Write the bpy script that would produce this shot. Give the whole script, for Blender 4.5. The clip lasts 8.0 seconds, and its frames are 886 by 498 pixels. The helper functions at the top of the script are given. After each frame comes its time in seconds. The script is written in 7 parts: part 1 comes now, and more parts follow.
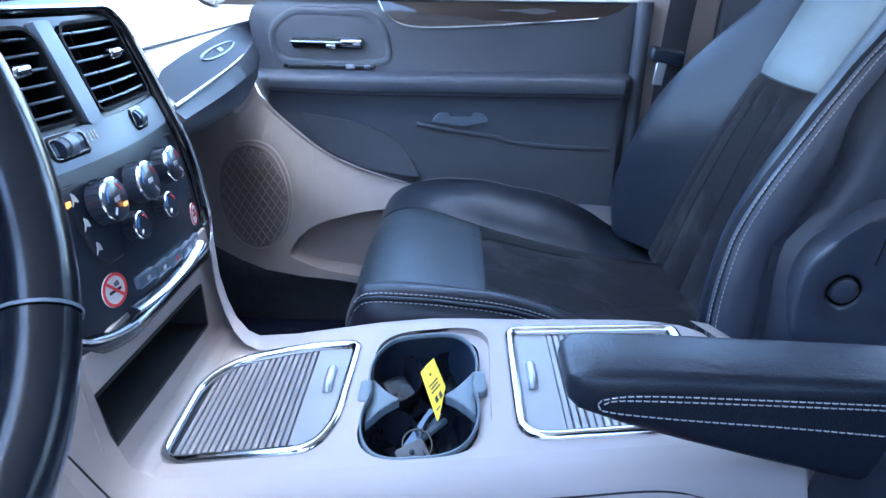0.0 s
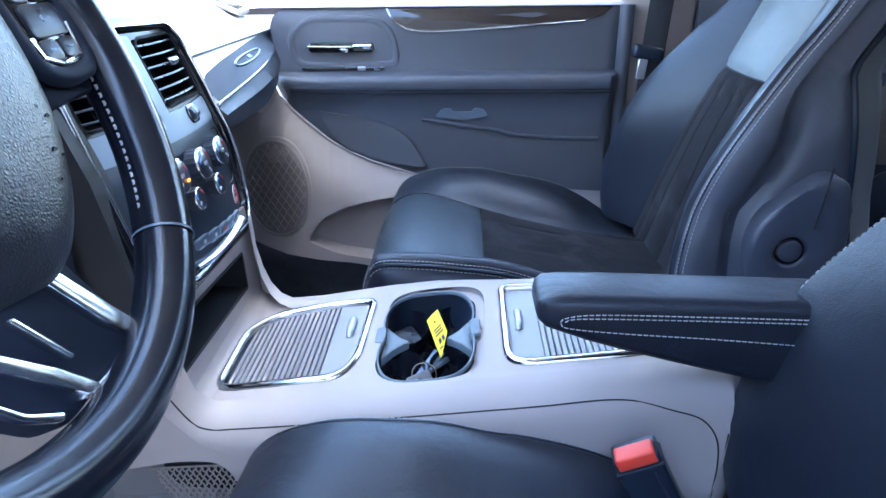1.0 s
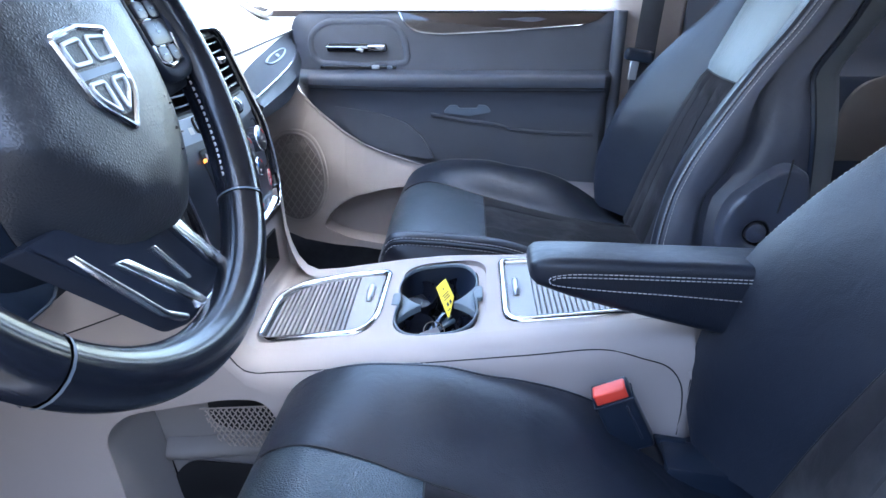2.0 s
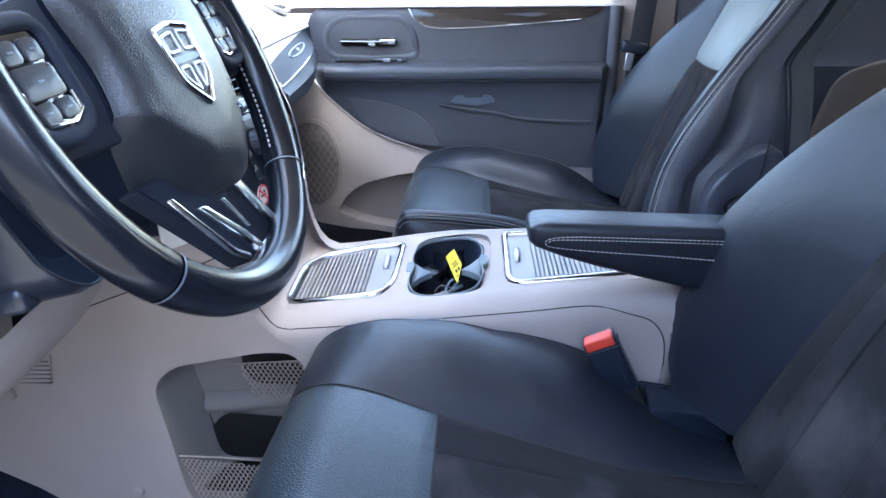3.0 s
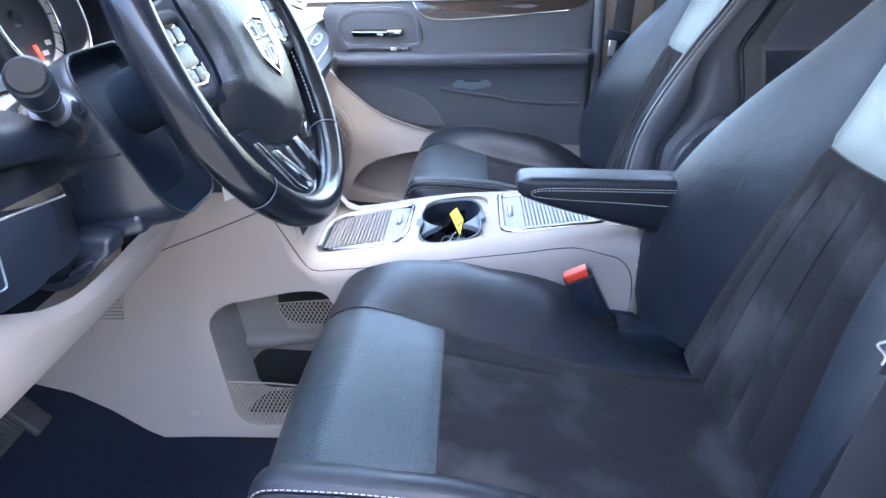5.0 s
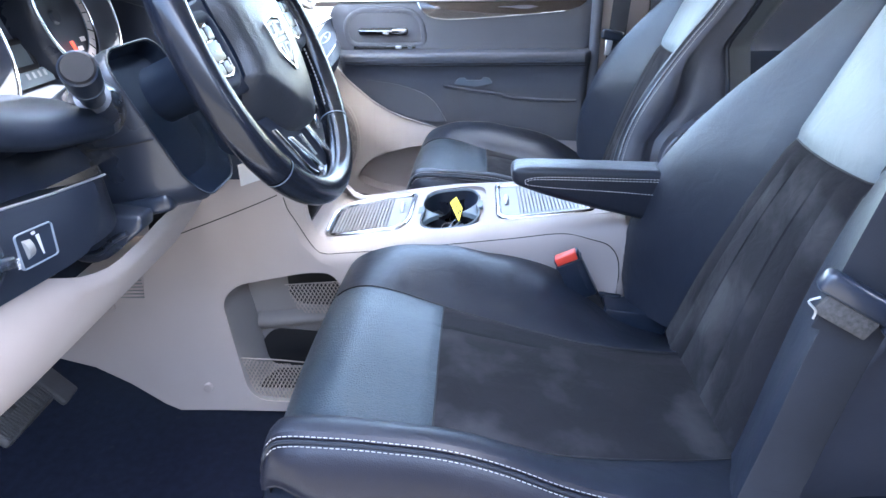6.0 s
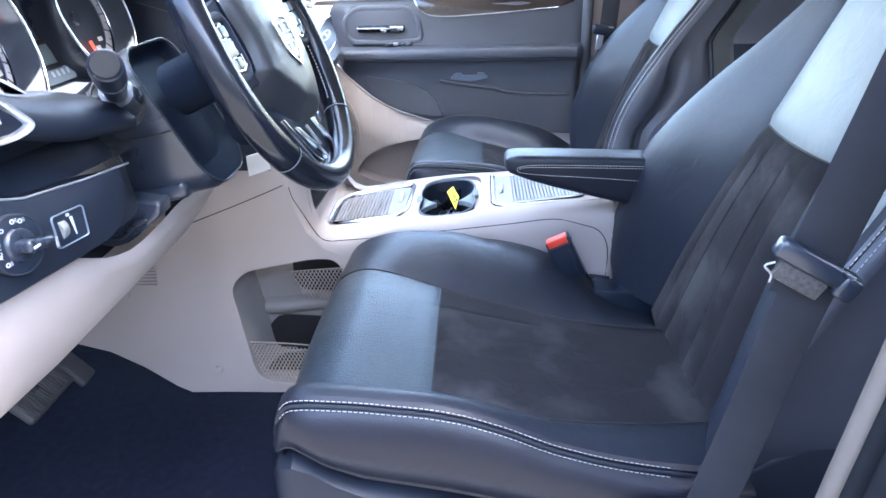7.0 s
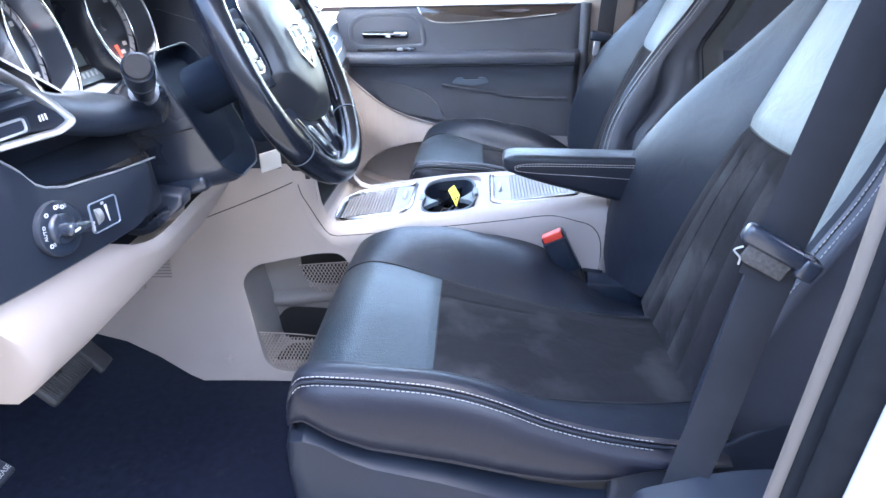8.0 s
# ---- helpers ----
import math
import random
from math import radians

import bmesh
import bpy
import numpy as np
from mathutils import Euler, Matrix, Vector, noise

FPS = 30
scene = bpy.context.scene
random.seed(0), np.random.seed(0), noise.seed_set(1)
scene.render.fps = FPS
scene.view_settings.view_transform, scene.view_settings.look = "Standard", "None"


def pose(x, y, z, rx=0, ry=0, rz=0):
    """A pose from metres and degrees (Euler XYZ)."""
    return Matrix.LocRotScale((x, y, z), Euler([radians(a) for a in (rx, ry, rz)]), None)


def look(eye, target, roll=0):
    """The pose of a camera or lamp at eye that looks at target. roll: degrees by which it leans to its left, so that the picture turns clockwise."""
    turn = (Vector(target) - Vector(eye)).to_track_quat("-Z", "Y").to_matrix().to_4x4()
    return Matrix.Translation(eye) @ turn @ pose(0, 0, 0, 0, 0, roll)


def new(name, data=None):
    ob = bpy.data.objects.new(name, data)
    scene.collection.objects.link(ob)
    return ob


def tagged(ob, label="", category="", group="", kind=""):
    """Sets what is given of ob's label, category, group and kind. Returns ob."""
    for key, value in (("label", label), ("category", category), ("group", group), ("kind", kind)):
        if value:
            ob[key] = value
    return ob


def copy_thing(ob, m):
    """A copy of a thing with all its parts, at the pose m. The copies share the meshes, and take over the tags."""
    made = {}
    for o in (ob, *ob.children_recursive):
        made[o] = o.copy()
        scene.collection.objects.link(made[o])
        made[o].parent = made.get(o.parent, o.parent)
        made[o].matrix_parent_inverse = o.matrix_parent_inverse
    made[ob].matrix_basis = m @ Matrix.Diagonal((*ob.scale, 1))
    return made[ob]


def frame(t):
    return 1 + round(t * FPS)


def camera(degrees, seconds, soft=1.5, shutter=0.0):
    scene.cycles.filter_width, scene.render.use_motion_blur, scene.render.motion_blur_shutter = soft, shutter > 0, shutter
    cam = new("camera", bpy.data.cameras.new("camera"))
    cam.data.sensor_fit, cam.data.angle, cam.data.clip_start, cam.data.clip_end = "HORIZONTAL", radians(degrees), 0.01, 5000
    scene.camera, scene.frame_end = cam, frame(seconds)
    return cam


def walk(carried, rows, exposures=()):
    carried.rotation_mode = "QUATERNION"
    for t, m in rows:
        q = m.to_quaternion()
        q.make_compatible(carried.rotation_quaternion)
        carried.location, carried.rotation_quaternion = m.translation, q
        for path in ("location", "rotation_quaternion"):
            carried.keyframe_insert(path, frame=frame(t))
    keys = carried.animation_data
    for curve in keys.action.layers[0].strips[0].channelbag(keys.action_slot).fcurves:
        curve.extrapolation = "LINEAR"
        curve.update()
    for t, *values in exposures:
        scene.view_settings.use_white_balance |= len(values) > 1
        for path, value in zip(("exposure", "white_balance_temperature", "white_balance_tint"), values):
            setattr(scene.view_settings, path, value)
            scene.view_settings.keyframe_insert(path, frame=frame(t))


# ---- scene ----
from mathutils.bvhtree import BVHTree
cam = camera(68.0, 8.0)
EXPOSURES = [(0.0, 4.08, 5300, 7), (1.5, 4.20, 5800, 8), (3.5, 4.18, 6350, 9), (4.5, 4.50, 6380, 9), (8.0, 4.68, 6450, 10)]
PATH = [
    (0, (0.082, -0.546, 0.759), (0.055, 1.279, -0.06), 0.7),
    (0.5, (0.091, -0.619, 0.768), (0.045, 1.207, -0.047), -0.1),
    (1, (0.097, -0.687, 0.779), (0.036, 1.138, -0.038), -0.7),
    (1.5, (0.094, -0.753, 0.793), (0.034, 1.071, -0.028), -0.2),
    (3, (0.092, -0.924, 0.812), (0.007, 0.892, -0.021), -0.6),
    (3.5, (0.091, -0.977, 0.818), (0.004, 0.835, -0.025), -1.0),
    (4, (0.086, -1.024, 0.822), (0.002, 0.788, -0.02), -0.7),
    (4.5, (0.088, -1.074, 0.826), (0.007, 0.735, -0.023), -1.2),
    (6, (0.104, -1.201, 0.842), (0.005, 0.604, -0.014), -0.9),
    (6.5, (0.107, -1.234, 0.844), (0.015, 0.57, -0.014), -1.4),
    (7, (0.111, -1.266, 0.85), (0.013, 0.535, -0.014), -1.5),
    (7.5, (0.115, -1.299, 0.855), (0.014, 0.506, -0.002), -1.4),
    (8, (0.115, -1.332, 0.859), (0.012, 0.476, 0.009), -1.3),
]
walk(cam, [(t, look(eye, target, roll)) for t, eye, target, roll in PATH], EXPOSURES)

# ---- daylight ----
world = bpy.data.worlds.new("sky")
scene.world = world
world.use_nodes = True
wn = world.node_tree
wn.nodes.clear()
sky = wn.nodes.new("ShaderNodeTexSky")
sky.sky_type, sky.sun_disc = "NISHITA", False
sky.sun_elevation, sky.sun_rotation = radians(65), radians(88)
sky.air_density, sky.dust_density = 1.0, 2.0
back = wn.nodes.new("ShaderNodeBackground")
back.inputs["Strength"].default_value = 0.15
wout = wn.nodes.new("ShaderNodeOutputWorld")
wn.links.new(sky.outputs[0], back.inputs[0])
wn.links.new(back.outputs[0], wout.inputs[0])
sun = new("sun", bpy.data.lights.new("sun", "SUN"))
sun.data.energy, sun.data.angle, sun.data.color = 4.0, radians(0.6), (1.0, 0.95, 0.88)
SUN_FROM = Vector((0.42, 0.02, 0.906))
sun.matrix_world = look(SUN_FROM * 10, (0, 0, 0))

# ---- materials ----


def material(name, colour, rough=0.5, metal=0.0, vary=0.0, vary_scale=20.0, bump=0.0, bump_scale=200.0, kind="noise", spec=0.5,
             rough_vary=0.0, coat=0.0, coat_rough=0.08, sheen=0.0, stain=None, stain_scale=6.0, stain_cut=(0.55, 0.75), wrinkle=0.0):
    """A surface with two scales of variation: broad tone and fine relief."""
    m = bpy.data.materials.new(name)
    m.use_nodes = True
    nt = m.node_tree
    b = nt.nodes["Principled BSDF"]
    b.inputs["Base Color"].default_value = (*colour, 1)
    b.inputs["Roughness"].default_value = rough
    b.inputs["Metallic"].default_value = metal
    b.inputs["Specular IOR Level"].default_value = spec
    b.inputs["Coat Weight"].default_value = coat
    b.inputs["Coat Roughness"].default_value = coat_rough
    if sheen:
        b.inputs["Sheen Weight"].default_value = sheen
        b.inputs["Sheen Roughness"].default_value = 0.5
    co = nt.nodes.new("ShaderNodeTexCoord")
    last = None
    if vary or rough_vary:
        n = nt.nodes.new("ShaderNodeTexNoise")
        n.inputs["Scale"].default_value, n.inputs["Detail"].default_value = vary_scale, 5
        nt.links.new(co.outputs["Object"], n.inputs["Vector"])
        if vary:
            mix = nt.nodes.new("ShaderNodeMix")
            mix.data_type = "RGBA"
            mix.inputs[6].default_value = (*[c * (1 - vary) for c in colour], 1)
            mix.inputs[7].default_value = (*[min(1, c * (1 + vary)) for c in colour], 1)
            nt.links.new(n.outputs["Fac"], mix.inputs[0])
            last = mix.outputs[2]
        if rough_vary:
            r = nt.nodes.new("ShaderNodeMapRange")
            r.inputs["From Min"].default_value, r.inputs["From Max"].default_value = 0.3, 0.7
            r.inputs["To Min"].default_value, r.inputs["To Max"].default_value = max(0.02, rough - rough_vary), min(1, rough + rough_vary)
            nt.links.new(n.outputs["Fac"], r.inputs["Value"])
            nt.links.new(r.outputs["Result"], b.inputs["Roughness"])
    if stain:
        n = nt.nodes.new("ShaderNodeTexNoise")
        n.inputs["Scale"].default_value, n.inputs["Detail"].default_value = stain_scale, 7
        nt.links.new(co.outputs["Object"], n.inputs["Vector"])
        r = nt.nodes.new("ShaderNodeMapRange")
        r.inputs["From Min"].default_value, r.inputs["From Max"].default_value = stain_cut
        nt.links.new(n.outputs["Fac"], r.inputs["Value"])
        mix = nt.nodes.new("ShaderNodeMix")
        mix.data_type = "RGBA"
        mix.inputs[6].default_value = (*colour, 1)
        mix.inputs[7].default_value = (*stain, 1)
        if last:
            nt.links.new(last, mix.inputs[6])
        nt.links.new(r.outputs["Result"], mix.inputs[0])
        last = mix.outputs[2]
    if last:
        nt.links.new(last, b.inputs["Base Color"])
    if bump:
        if kind == "grain":
            n = nt.nodes.new("ShaderNodeTexVoronoi")
            n.feature = "DISTANCE_TO_EDGE"
            n.inputs["Scale"].default_value = bump_scale
            nz = nt.nodes.new("ShaderNodeTexNoise")
            nz.inputs["Scale"].default_value = bump_scale * 0.4
            mixv = nt.nodes.new("ShaderNodeMix")
            mixv.data_type = "RGBA"
            mixv.inputs[0].default_value = 0.0012
            nt.links.new(co.outputs["Object"], nz.inputs["Vector"])
            nt.links.new(co.outputs["Object"], mixv.inputs[6])
            nt.links.new(nz.outputs["Color"], mixv.inputs[7])
            nt.links.new(mixv.outputs[2], n.inputs["Vector"])
            out = n.outputs["Distance"]
        elif kind == "weave":
            n = nt.nodes.new("ShaderNodeTexWave")
            n.inputs["Scale"].default_value = bump_scale
            n.inputs["Distortion"].default_value = 0.4
            nt.links.new(co.outputs["Object"], n.inputs["Vector"])
            out = n.outputs["Fac"]
        else:
            n = nt.nodes.new("ShaderNodeTexNoise")
            n.inputs["Scale"].default_value, n.inputs["Detail"].default_value = bump_scale, 3
            nt.links.new(co.outputs["Object"], n.inputs["Vector"])
            out = n.outputs["Fac"]
        bp = nt.nodes.new("ShaderNodeBump")
        bp.inputs["Strength"].default_value, bp.inputs["Distance"].default_value = min(1, bump), 0.22 * max(1, bump) / bump_scale
        nt.links.new(out, bp.inputs["Height"])
        if wrinkle:
            w1 = nt.nodes.new("ShaderNodeTexNoise")
            w1.inputs["Scale"].default_value, w1.inputs["Detail"].default_value, w1.inputs["Distortion"].default_value = 26, 4, 1.2
            nt.links.new(co.outputs["Object"], w1.inputs["Vector"])
            bw = nt.nodes.new("ShaderNodeBump")
            bw.inputs["Strength"].default_value, bw.inputs["Distance"].default_value = wrinkle, 0.006
            nt.links.new(w1.outputs["Fac"], bw.inputs["Height"])
            nt.links.new(bw.outputs["Normal"], bp.inputs["Normal"])
        nt.links.new(bp.outputs["Normal"], b.inputs["Normal"])
    return m


LEATHER = material("black_leather", (0.0105, 0.0140, 0.0235), 0.44, vary=0.25, vary_scale=9, bump=0.75, bump_scale=500, kind="grain", rough_vary=0.05, spec=0.36, coat=0.17, coat_rough=0.25, wrinkle=0.18)
LEATHER_SMOOTH = material("smooth_black_leather", (0.013, 0.026, 0.038), 0.42, vary=0.2, vary_scale=12, bump=2.4, bump_scale=330, kind="grain", rough_vary=0.05, spec=0.6, coat=0.35, coat_rough=0.32, wrinkle=0.12)
RIM = material("wheel_leather", (0.008, 0.010, 0.016), 0.21, vary=0.2, vary_scale=20, rough_vary=0.04, spec=0.5)
SHELL_GREY = material("dark_grey_shell_plastic", (0.17, 0.178, 0.185), 0.5, vary=0.12, vary_scale=8, bump=0.5, bump_scale=800, kind="grain")
# Side vinyl with its base lifted, standing in for light on the back flanks.
SIDE_VINYL = material("lifted_side_vinyl", (0.056, 0.062, 0.085), 0.40, vary=0.15, vary_scale=9, bump=0.5, bump_scale=560, kind="grain", rough_vary=0.05, spec=0.5, coat=0.3, coat_rough=0.3, wrinkle=0.12)
SEAT_SIDE = material("seat_side_leather", (0.0085, 0.0095, 0.0175), 0.38, vary=0.2, vary_scale=9, bump=0.7, bump_scale=460, kind="grain", rough_vary=0.05, spec=0.3, coat=0.16, coat_rough=0.24, wrinkle=0.15)
VENT_BLACK = material("black_vent_plastic", (0.006, 0.007, 0.010), 0.7, vary=0.2, vary_scale=40, bump=0.1, bump_scale=900, spec=0.12)
HOLES = material("speaker_hole_shade", (0.15, 0.135, 0.13), 0.8, vary=0.2, vary_scale=60)
SPEAKER = material("speaker_mesh_plastic", (0.26, 0.232, 0.225), 0.7, vary=0.1, vary_scale=30, bump=0.3, bump_scale=900)
LEATHER_GREY = material("grey_leather", (0.115, 0.136, 0.144), 0.44, vary=0.12, vary_scale=14, bump=0.8, bump_scale=600, kind="grain", rough_vary=0.05, wrinkle=0.25)
SUEDE = material("black_suede", (0.0135, 0.0128, 0.0158), 0.92, vary=0.3, vary_scale=14, bump=0.35, bump_scale=900, sheen=0.05, spec=0.12, stain=(0.046, 0.045, 0.049), stain_scale=7, stain_cut=(0.53, 0.68), wrinkle=0.3)
THREAD = material("pale_thread", (0.40, 0.395, 0.40), 0.8, vary=0.2, vary_scale=90)
GREY = material("light_grey_plastic", (0.385, 0.336, 0.318), 0.55, vary=0.05, vary_scale=5, bump=0.18, bump_scale=1100, rough_vary=0.06, stain=(0.362, 0.314, 0.296), stain_scale=8, stain_cut=(0.5, 0.8))
WELL = material("dark_mirror_plastic", (0.15, 0.165, 0.20), 0.12, metal=0.7, rough_vary=0.03, vary_scale=40)
DIAL = material("dark_dial_face", (0.022, 0.026, 0.038), 0.5, vary=0.1, vary_scale=30)
# Near-black without gloss: shade in the column mouth and hub recess as colour.
NAVY = material("shaded_recess_navy", (0.011, 0.016, 0.027), 0.5, vary=0.2, vary_scale=12, bump=0.3, bump_scale=900, kind="grain", spec=0.0)
SEAL = material("black_seal_rubber", (0.016, 0.017, 0.020), 0.95, vary=0.3, vary_scale=40, bump=0.15, bump_scale=500, spec=0.0)
PANEL = material("black_panel_plastic", (0.0105, 0.0145, 0.0245), 0.45, vary=0.3, vary_scale=9, bump=0.4, bump_scale=900, kind="grain", rough_vary=0.06, spec=0.3)
GREY_RIB = material("grille_rib_plastic", (0.31, 0.275, 0.262), 0.6, vary=0.05, vary_scale=30)
GREY_TRAY = material("pale_grey_plastic", (0.27, 0.258, 0.256), 0.36, vary=0.05, vary_scale=9, bump=0.1, bump_scale=1200, rough_vary=0.05)
BLACK = material("soft_black_plastic", (0.022, 0.027, 0.040), 0.52, vary=0.2, vary_scale=7, bump=0.7, bump_scale=800, kind="grain", rough_vary=0.08, spec=0.35)
BLACK_FINE = material("black_trim_plastic", (0.011, 0.017, 0.030), 0.34, vary=0.2, vary_scale=15, bump=0.08, bump_scale=1500, rough_vary=0.06)
DOOR_BLACK = material("black_door_vinyl", (0.066, 0.074, 0.096), 0.42, vary=0.2, vary_scale=6, bump=0.7, bump_scale=700, kind="grain", rough_vary=0.07)
PIANO = material("gloss_black", (0.006, 0.006, 0.008), 0.09, rough_vary=0.03, vary_scale=30, coat=0.6)
CHROME = material("chrome", (0.66, 0.67, 0.69), 0.12, metal=1.0, rough_vary=0.04, vary_scale=60)
SATIN = material("satin_silver", (0.50, 0.52, 0.55), 0.34, metal=0.75, rough_vary=0.06, vary_scale=40)
STEEL_GREY = material("grey_paint_satin", (0.135, 0.165, 0.21), 0.40, metal=0.3, rough_vary=0.05, vary_scale=30)
DARK = material("dark_recess_plastic", (0.008, 0.008, 0.010), 0.6, vary=0.2, vary_scale=30, bump=0.1, bump_scale=700)
CARPET = material("black_carpet", (0.008, 0.0105, 0.0215), 0.95, vary=0.5, vary_scale=60, bump=0.9, bump_scale=500, spec=0.06, stain=(0.022, 0.023, 0.028), stain_scale=26, stain_cut=(0.66, 0.78))
RUBBER = material("black_rubber", (0.012, 0.012, 0.014), 0.66, vary=0.3, vary_scale=40, bump=0.15, bump_scale=500, spec=0.2)
RUBBER_GREY = material("blue_grey_rubber", (0.155, 0.19, 0.22), 0.5, vary=0.08, vary_scale=30, bump=0.1, bump_scale=700)
WEB = material("seat_belt_webbing", (0.037, 0.039, 0.048), 0.85, vary=0.2, vary_scale=30, bump=0.9, bump_scale=420, kind="weave", spec=0.2)
COLUMN = material("dark_column_plastic", (0.018, 0.024, 0.039), 0.30, vary=0.3, vary_scale=9, bump=0.4, bump_scale=900, kind="grain", rough_vary=0.07, spec=0.6, coat=0.45, coat_rough=0.14)
FUZZ = material("grey_brushed_fibre", (0.085, 0.08, 0.078), 0.95, vary=0.7, vary_scale=260, bump=1.0, bump_scale=500, spec=0.1)
RED = material("red_button", (0.72, 0.06, 0.035), 0.4, vary=0.1, vary_scale=60, rough_vary=0.05)
YELLOW = material("yellow_tag", (0.80, 0.60, 0.02), 0.5, vary=0.08, vary_scale=60)
INK = material("black_ink", (0.02, 0.02, 0.02), 0.6, vary=0.1, vary_scale=90)
WHITE_INK = material("white_marking", (0.42, 0.43, 0.46), 0.5, vary=0.05, vary_scale=90)
SCALE = material("pale_dial_scale", (0.62, 0.57, 0.57), 0.6, vary=0.15, vary_scale=90)
BLUE_INK = material("blue_marking", (0.06, 0.22, 0.62), 0.5, vary=0.05, vary_scale=90)
RED_INK = material("red_marking", (0.70, 0.04, 0.04), 0.5, vary=0.05, vary_scale=90)
WHITE_PAINT = material("white_car_paint", (0.78, 0.78, 0.79), 0.25, vary=0.03, vary_scale=4, coat=0.8, rough_vary=0.04)
PAPER = material("white_paper", (0.78, 0.78, 0.78), 0.7, vary=0.05, vary_scale=40)
HEADLINER = material("grey_cloth", (0.42, 0.40, 0.385), 0.95, vary=0.08, vary_scale=30, bump=0.4, bump_scale=600, spec=0.1)
DASH_TOP = material("pale_dash_vinyl", (0.50, 0.485, 0.475), 0.5, vary=0.05, vary_scale=8, bump=0.2, bump_scale=800, kind="grain", rough_vary=0.05)
PAVING = material("dark_asphalt", (0.040, 0.040, 0.040), 0.9, vary=0.15, vary_scale=3, bump=0.5, bump_scale=60)
RENDERED = material("grey_render_wall", (0.16, 0.15, 0.14), 0.9, vary=0.15, vary_scale=1.5, bump=0.5, bump_scale=40)
MATT = material("matt_dark_plastic", (0.016, 0.021, 0.034), 0.6, vary=0.25, vary_scale=12, bump=0.5, bump_scale=900, kind="grain", spec=0.14)
SILL = material("dark_grey_rough", (0.040, 0.041, 0.048), 0.95, vary=0.3, vary_scale=60, bump=0.9, bump_scale=500, spec=0.1)
# Darker copy of the pillar grey: shade on the driver's pillar put into colour.
PILLAR = material("shaded_pillar_grey", (0.135, 0.112, 0.100), 0.6, vary=0.06, vary_scale=6, bump=0.3, bump_scale=900, kind="grain")
CUPS = material("glossy_black_rubber", (0.007, 0.008, 0.013), 0.28, vary=0.2, vary_scale=30, rough_vary=0.05)
PEDAL = material("worn_pedal_rubber", (0.045, 0.046, 0.052), 0.6, vary=0.35, vary_scale=50, bump=0.5, bump_scale=600)
KEY_PLASTIC = material("dark_key_plastic", (0.016, 0.019, 0.027), 0.30, vary=0.1, vary_scale=40, rough_vary=0.05)
BRIGHT = material("polished_silver", (0.78, 0.79, 0.81), 0.20, metal=1.0, rough_vary=0.05, vary_scale=40)
DARK_WOOD = material("dark_gloss_veneer", (0.020, 0.014, 0.014), 0.12, vary=0.5, vary_scale=25, coat=0.6, rough_vary=0.03)
# Console grey darkened: shade inside the flank pocket put into the colour.
POCKET_SHADE = material("shaded_pocket_grey", (0.265, 0.242, 0.235), 0.5, vary=0.08, vary_scale=8, bump=0.2, bump_scale=900, rough_vary=0.05)
NET = material("beige_net_cord", (0.38, 0.325, 0.29), 0.8, vary=0.15, vary_scale=80)


def glow(name, colour, strength):
    m = bpy.data.materials.new(name)
    m.use_nodes = True
    b = m.node_tree.nodes["Principled BSDF"]
    b.inputs["Base Color"].default_value = (*[c * 0.3 for c in colour], 1)
    b.inputs["Emission Color"].default_value = (*colour, 1)
    b.inputs["Emission Strength"].default_value = strength
    return m


AMBER = glow("amber_lamp", (1.0, 0.32, 0.05), 0.22)
NEEDLE = glow("lit_red_needle", (1.0, 0.06, 0.03), 0.12)


def clear(name, tint=(1, 1, 1), rough=0.0):
    m = bpy.data.materials.new(name)
    m.use_nodes = True
    b = m.node_tree.nodes["Principled BSDF"]
    b.inputs["Base Color"].default_value = (*tint, 1)
    b.inputs["Roughness"].default_value = rough
    b.inputs["Transmission Weight"].default_value = 1.0
    b.inputs["IOR"].default_value = 1.45
    return m


GLASS = clear("window_glass", (0.93, 0.96, 0.95))
PRIVACY = clear("privacy_glass", (0.88, 0.89, 0.90))
TAN = material("tan_vinyl", (0.20, 0.165, 0.145), 0.5, vary=0.1, vary_scale=9, bump=0.6, bump_scale=700, kind="grain")
PEBBLE = material("pebbled_hub_vinyl", (0.026, 0.029, 0.036), 0.38, vary=0.15, vary_scale=14, bump=0.8, bump_scale=430, kind="grain", rough_vary=0.06, spec=0.55)

# ---- building helpers ----


def thing(name, base, label, category, group="", kind=""):
    ob = new(name)
    ob.empty_display_size = 0.05
    ob.location = base
    return tagged(ob, label, category, group, kind)


def origin_of(ob):
    v = Vector((0, 0, 0))
    while ob is not None:
        v += ob.location
        ob = ob.parent
    return v


def finish(bm, name, mat, sharp=40):
    me = bpy.data.meshes.new(name)
    bmesh.ops.recalc_face_normals(bm, faces=bm.faces)
    bm.to_mesh(me)
    bm.free()
    me.materials.append(mat)
    for p in me.polygons:
        p.use_smooth = True
    me.set_sharp_from_angle(angle=radians(sharp))
    return me


def part(name, bm, mat, parent, label="", kind="", sharp=40):
    """One mesh, given in place, as a part of a thing or of a part."""
    bmesh.ops.translate(bm, verts=bm.verts, vec=-origin_of(parent))
    ob = new(name, finish(bm, name, mat, sharp))
    ob.parent = parent
    return tagged(ob, label, kind=kind)


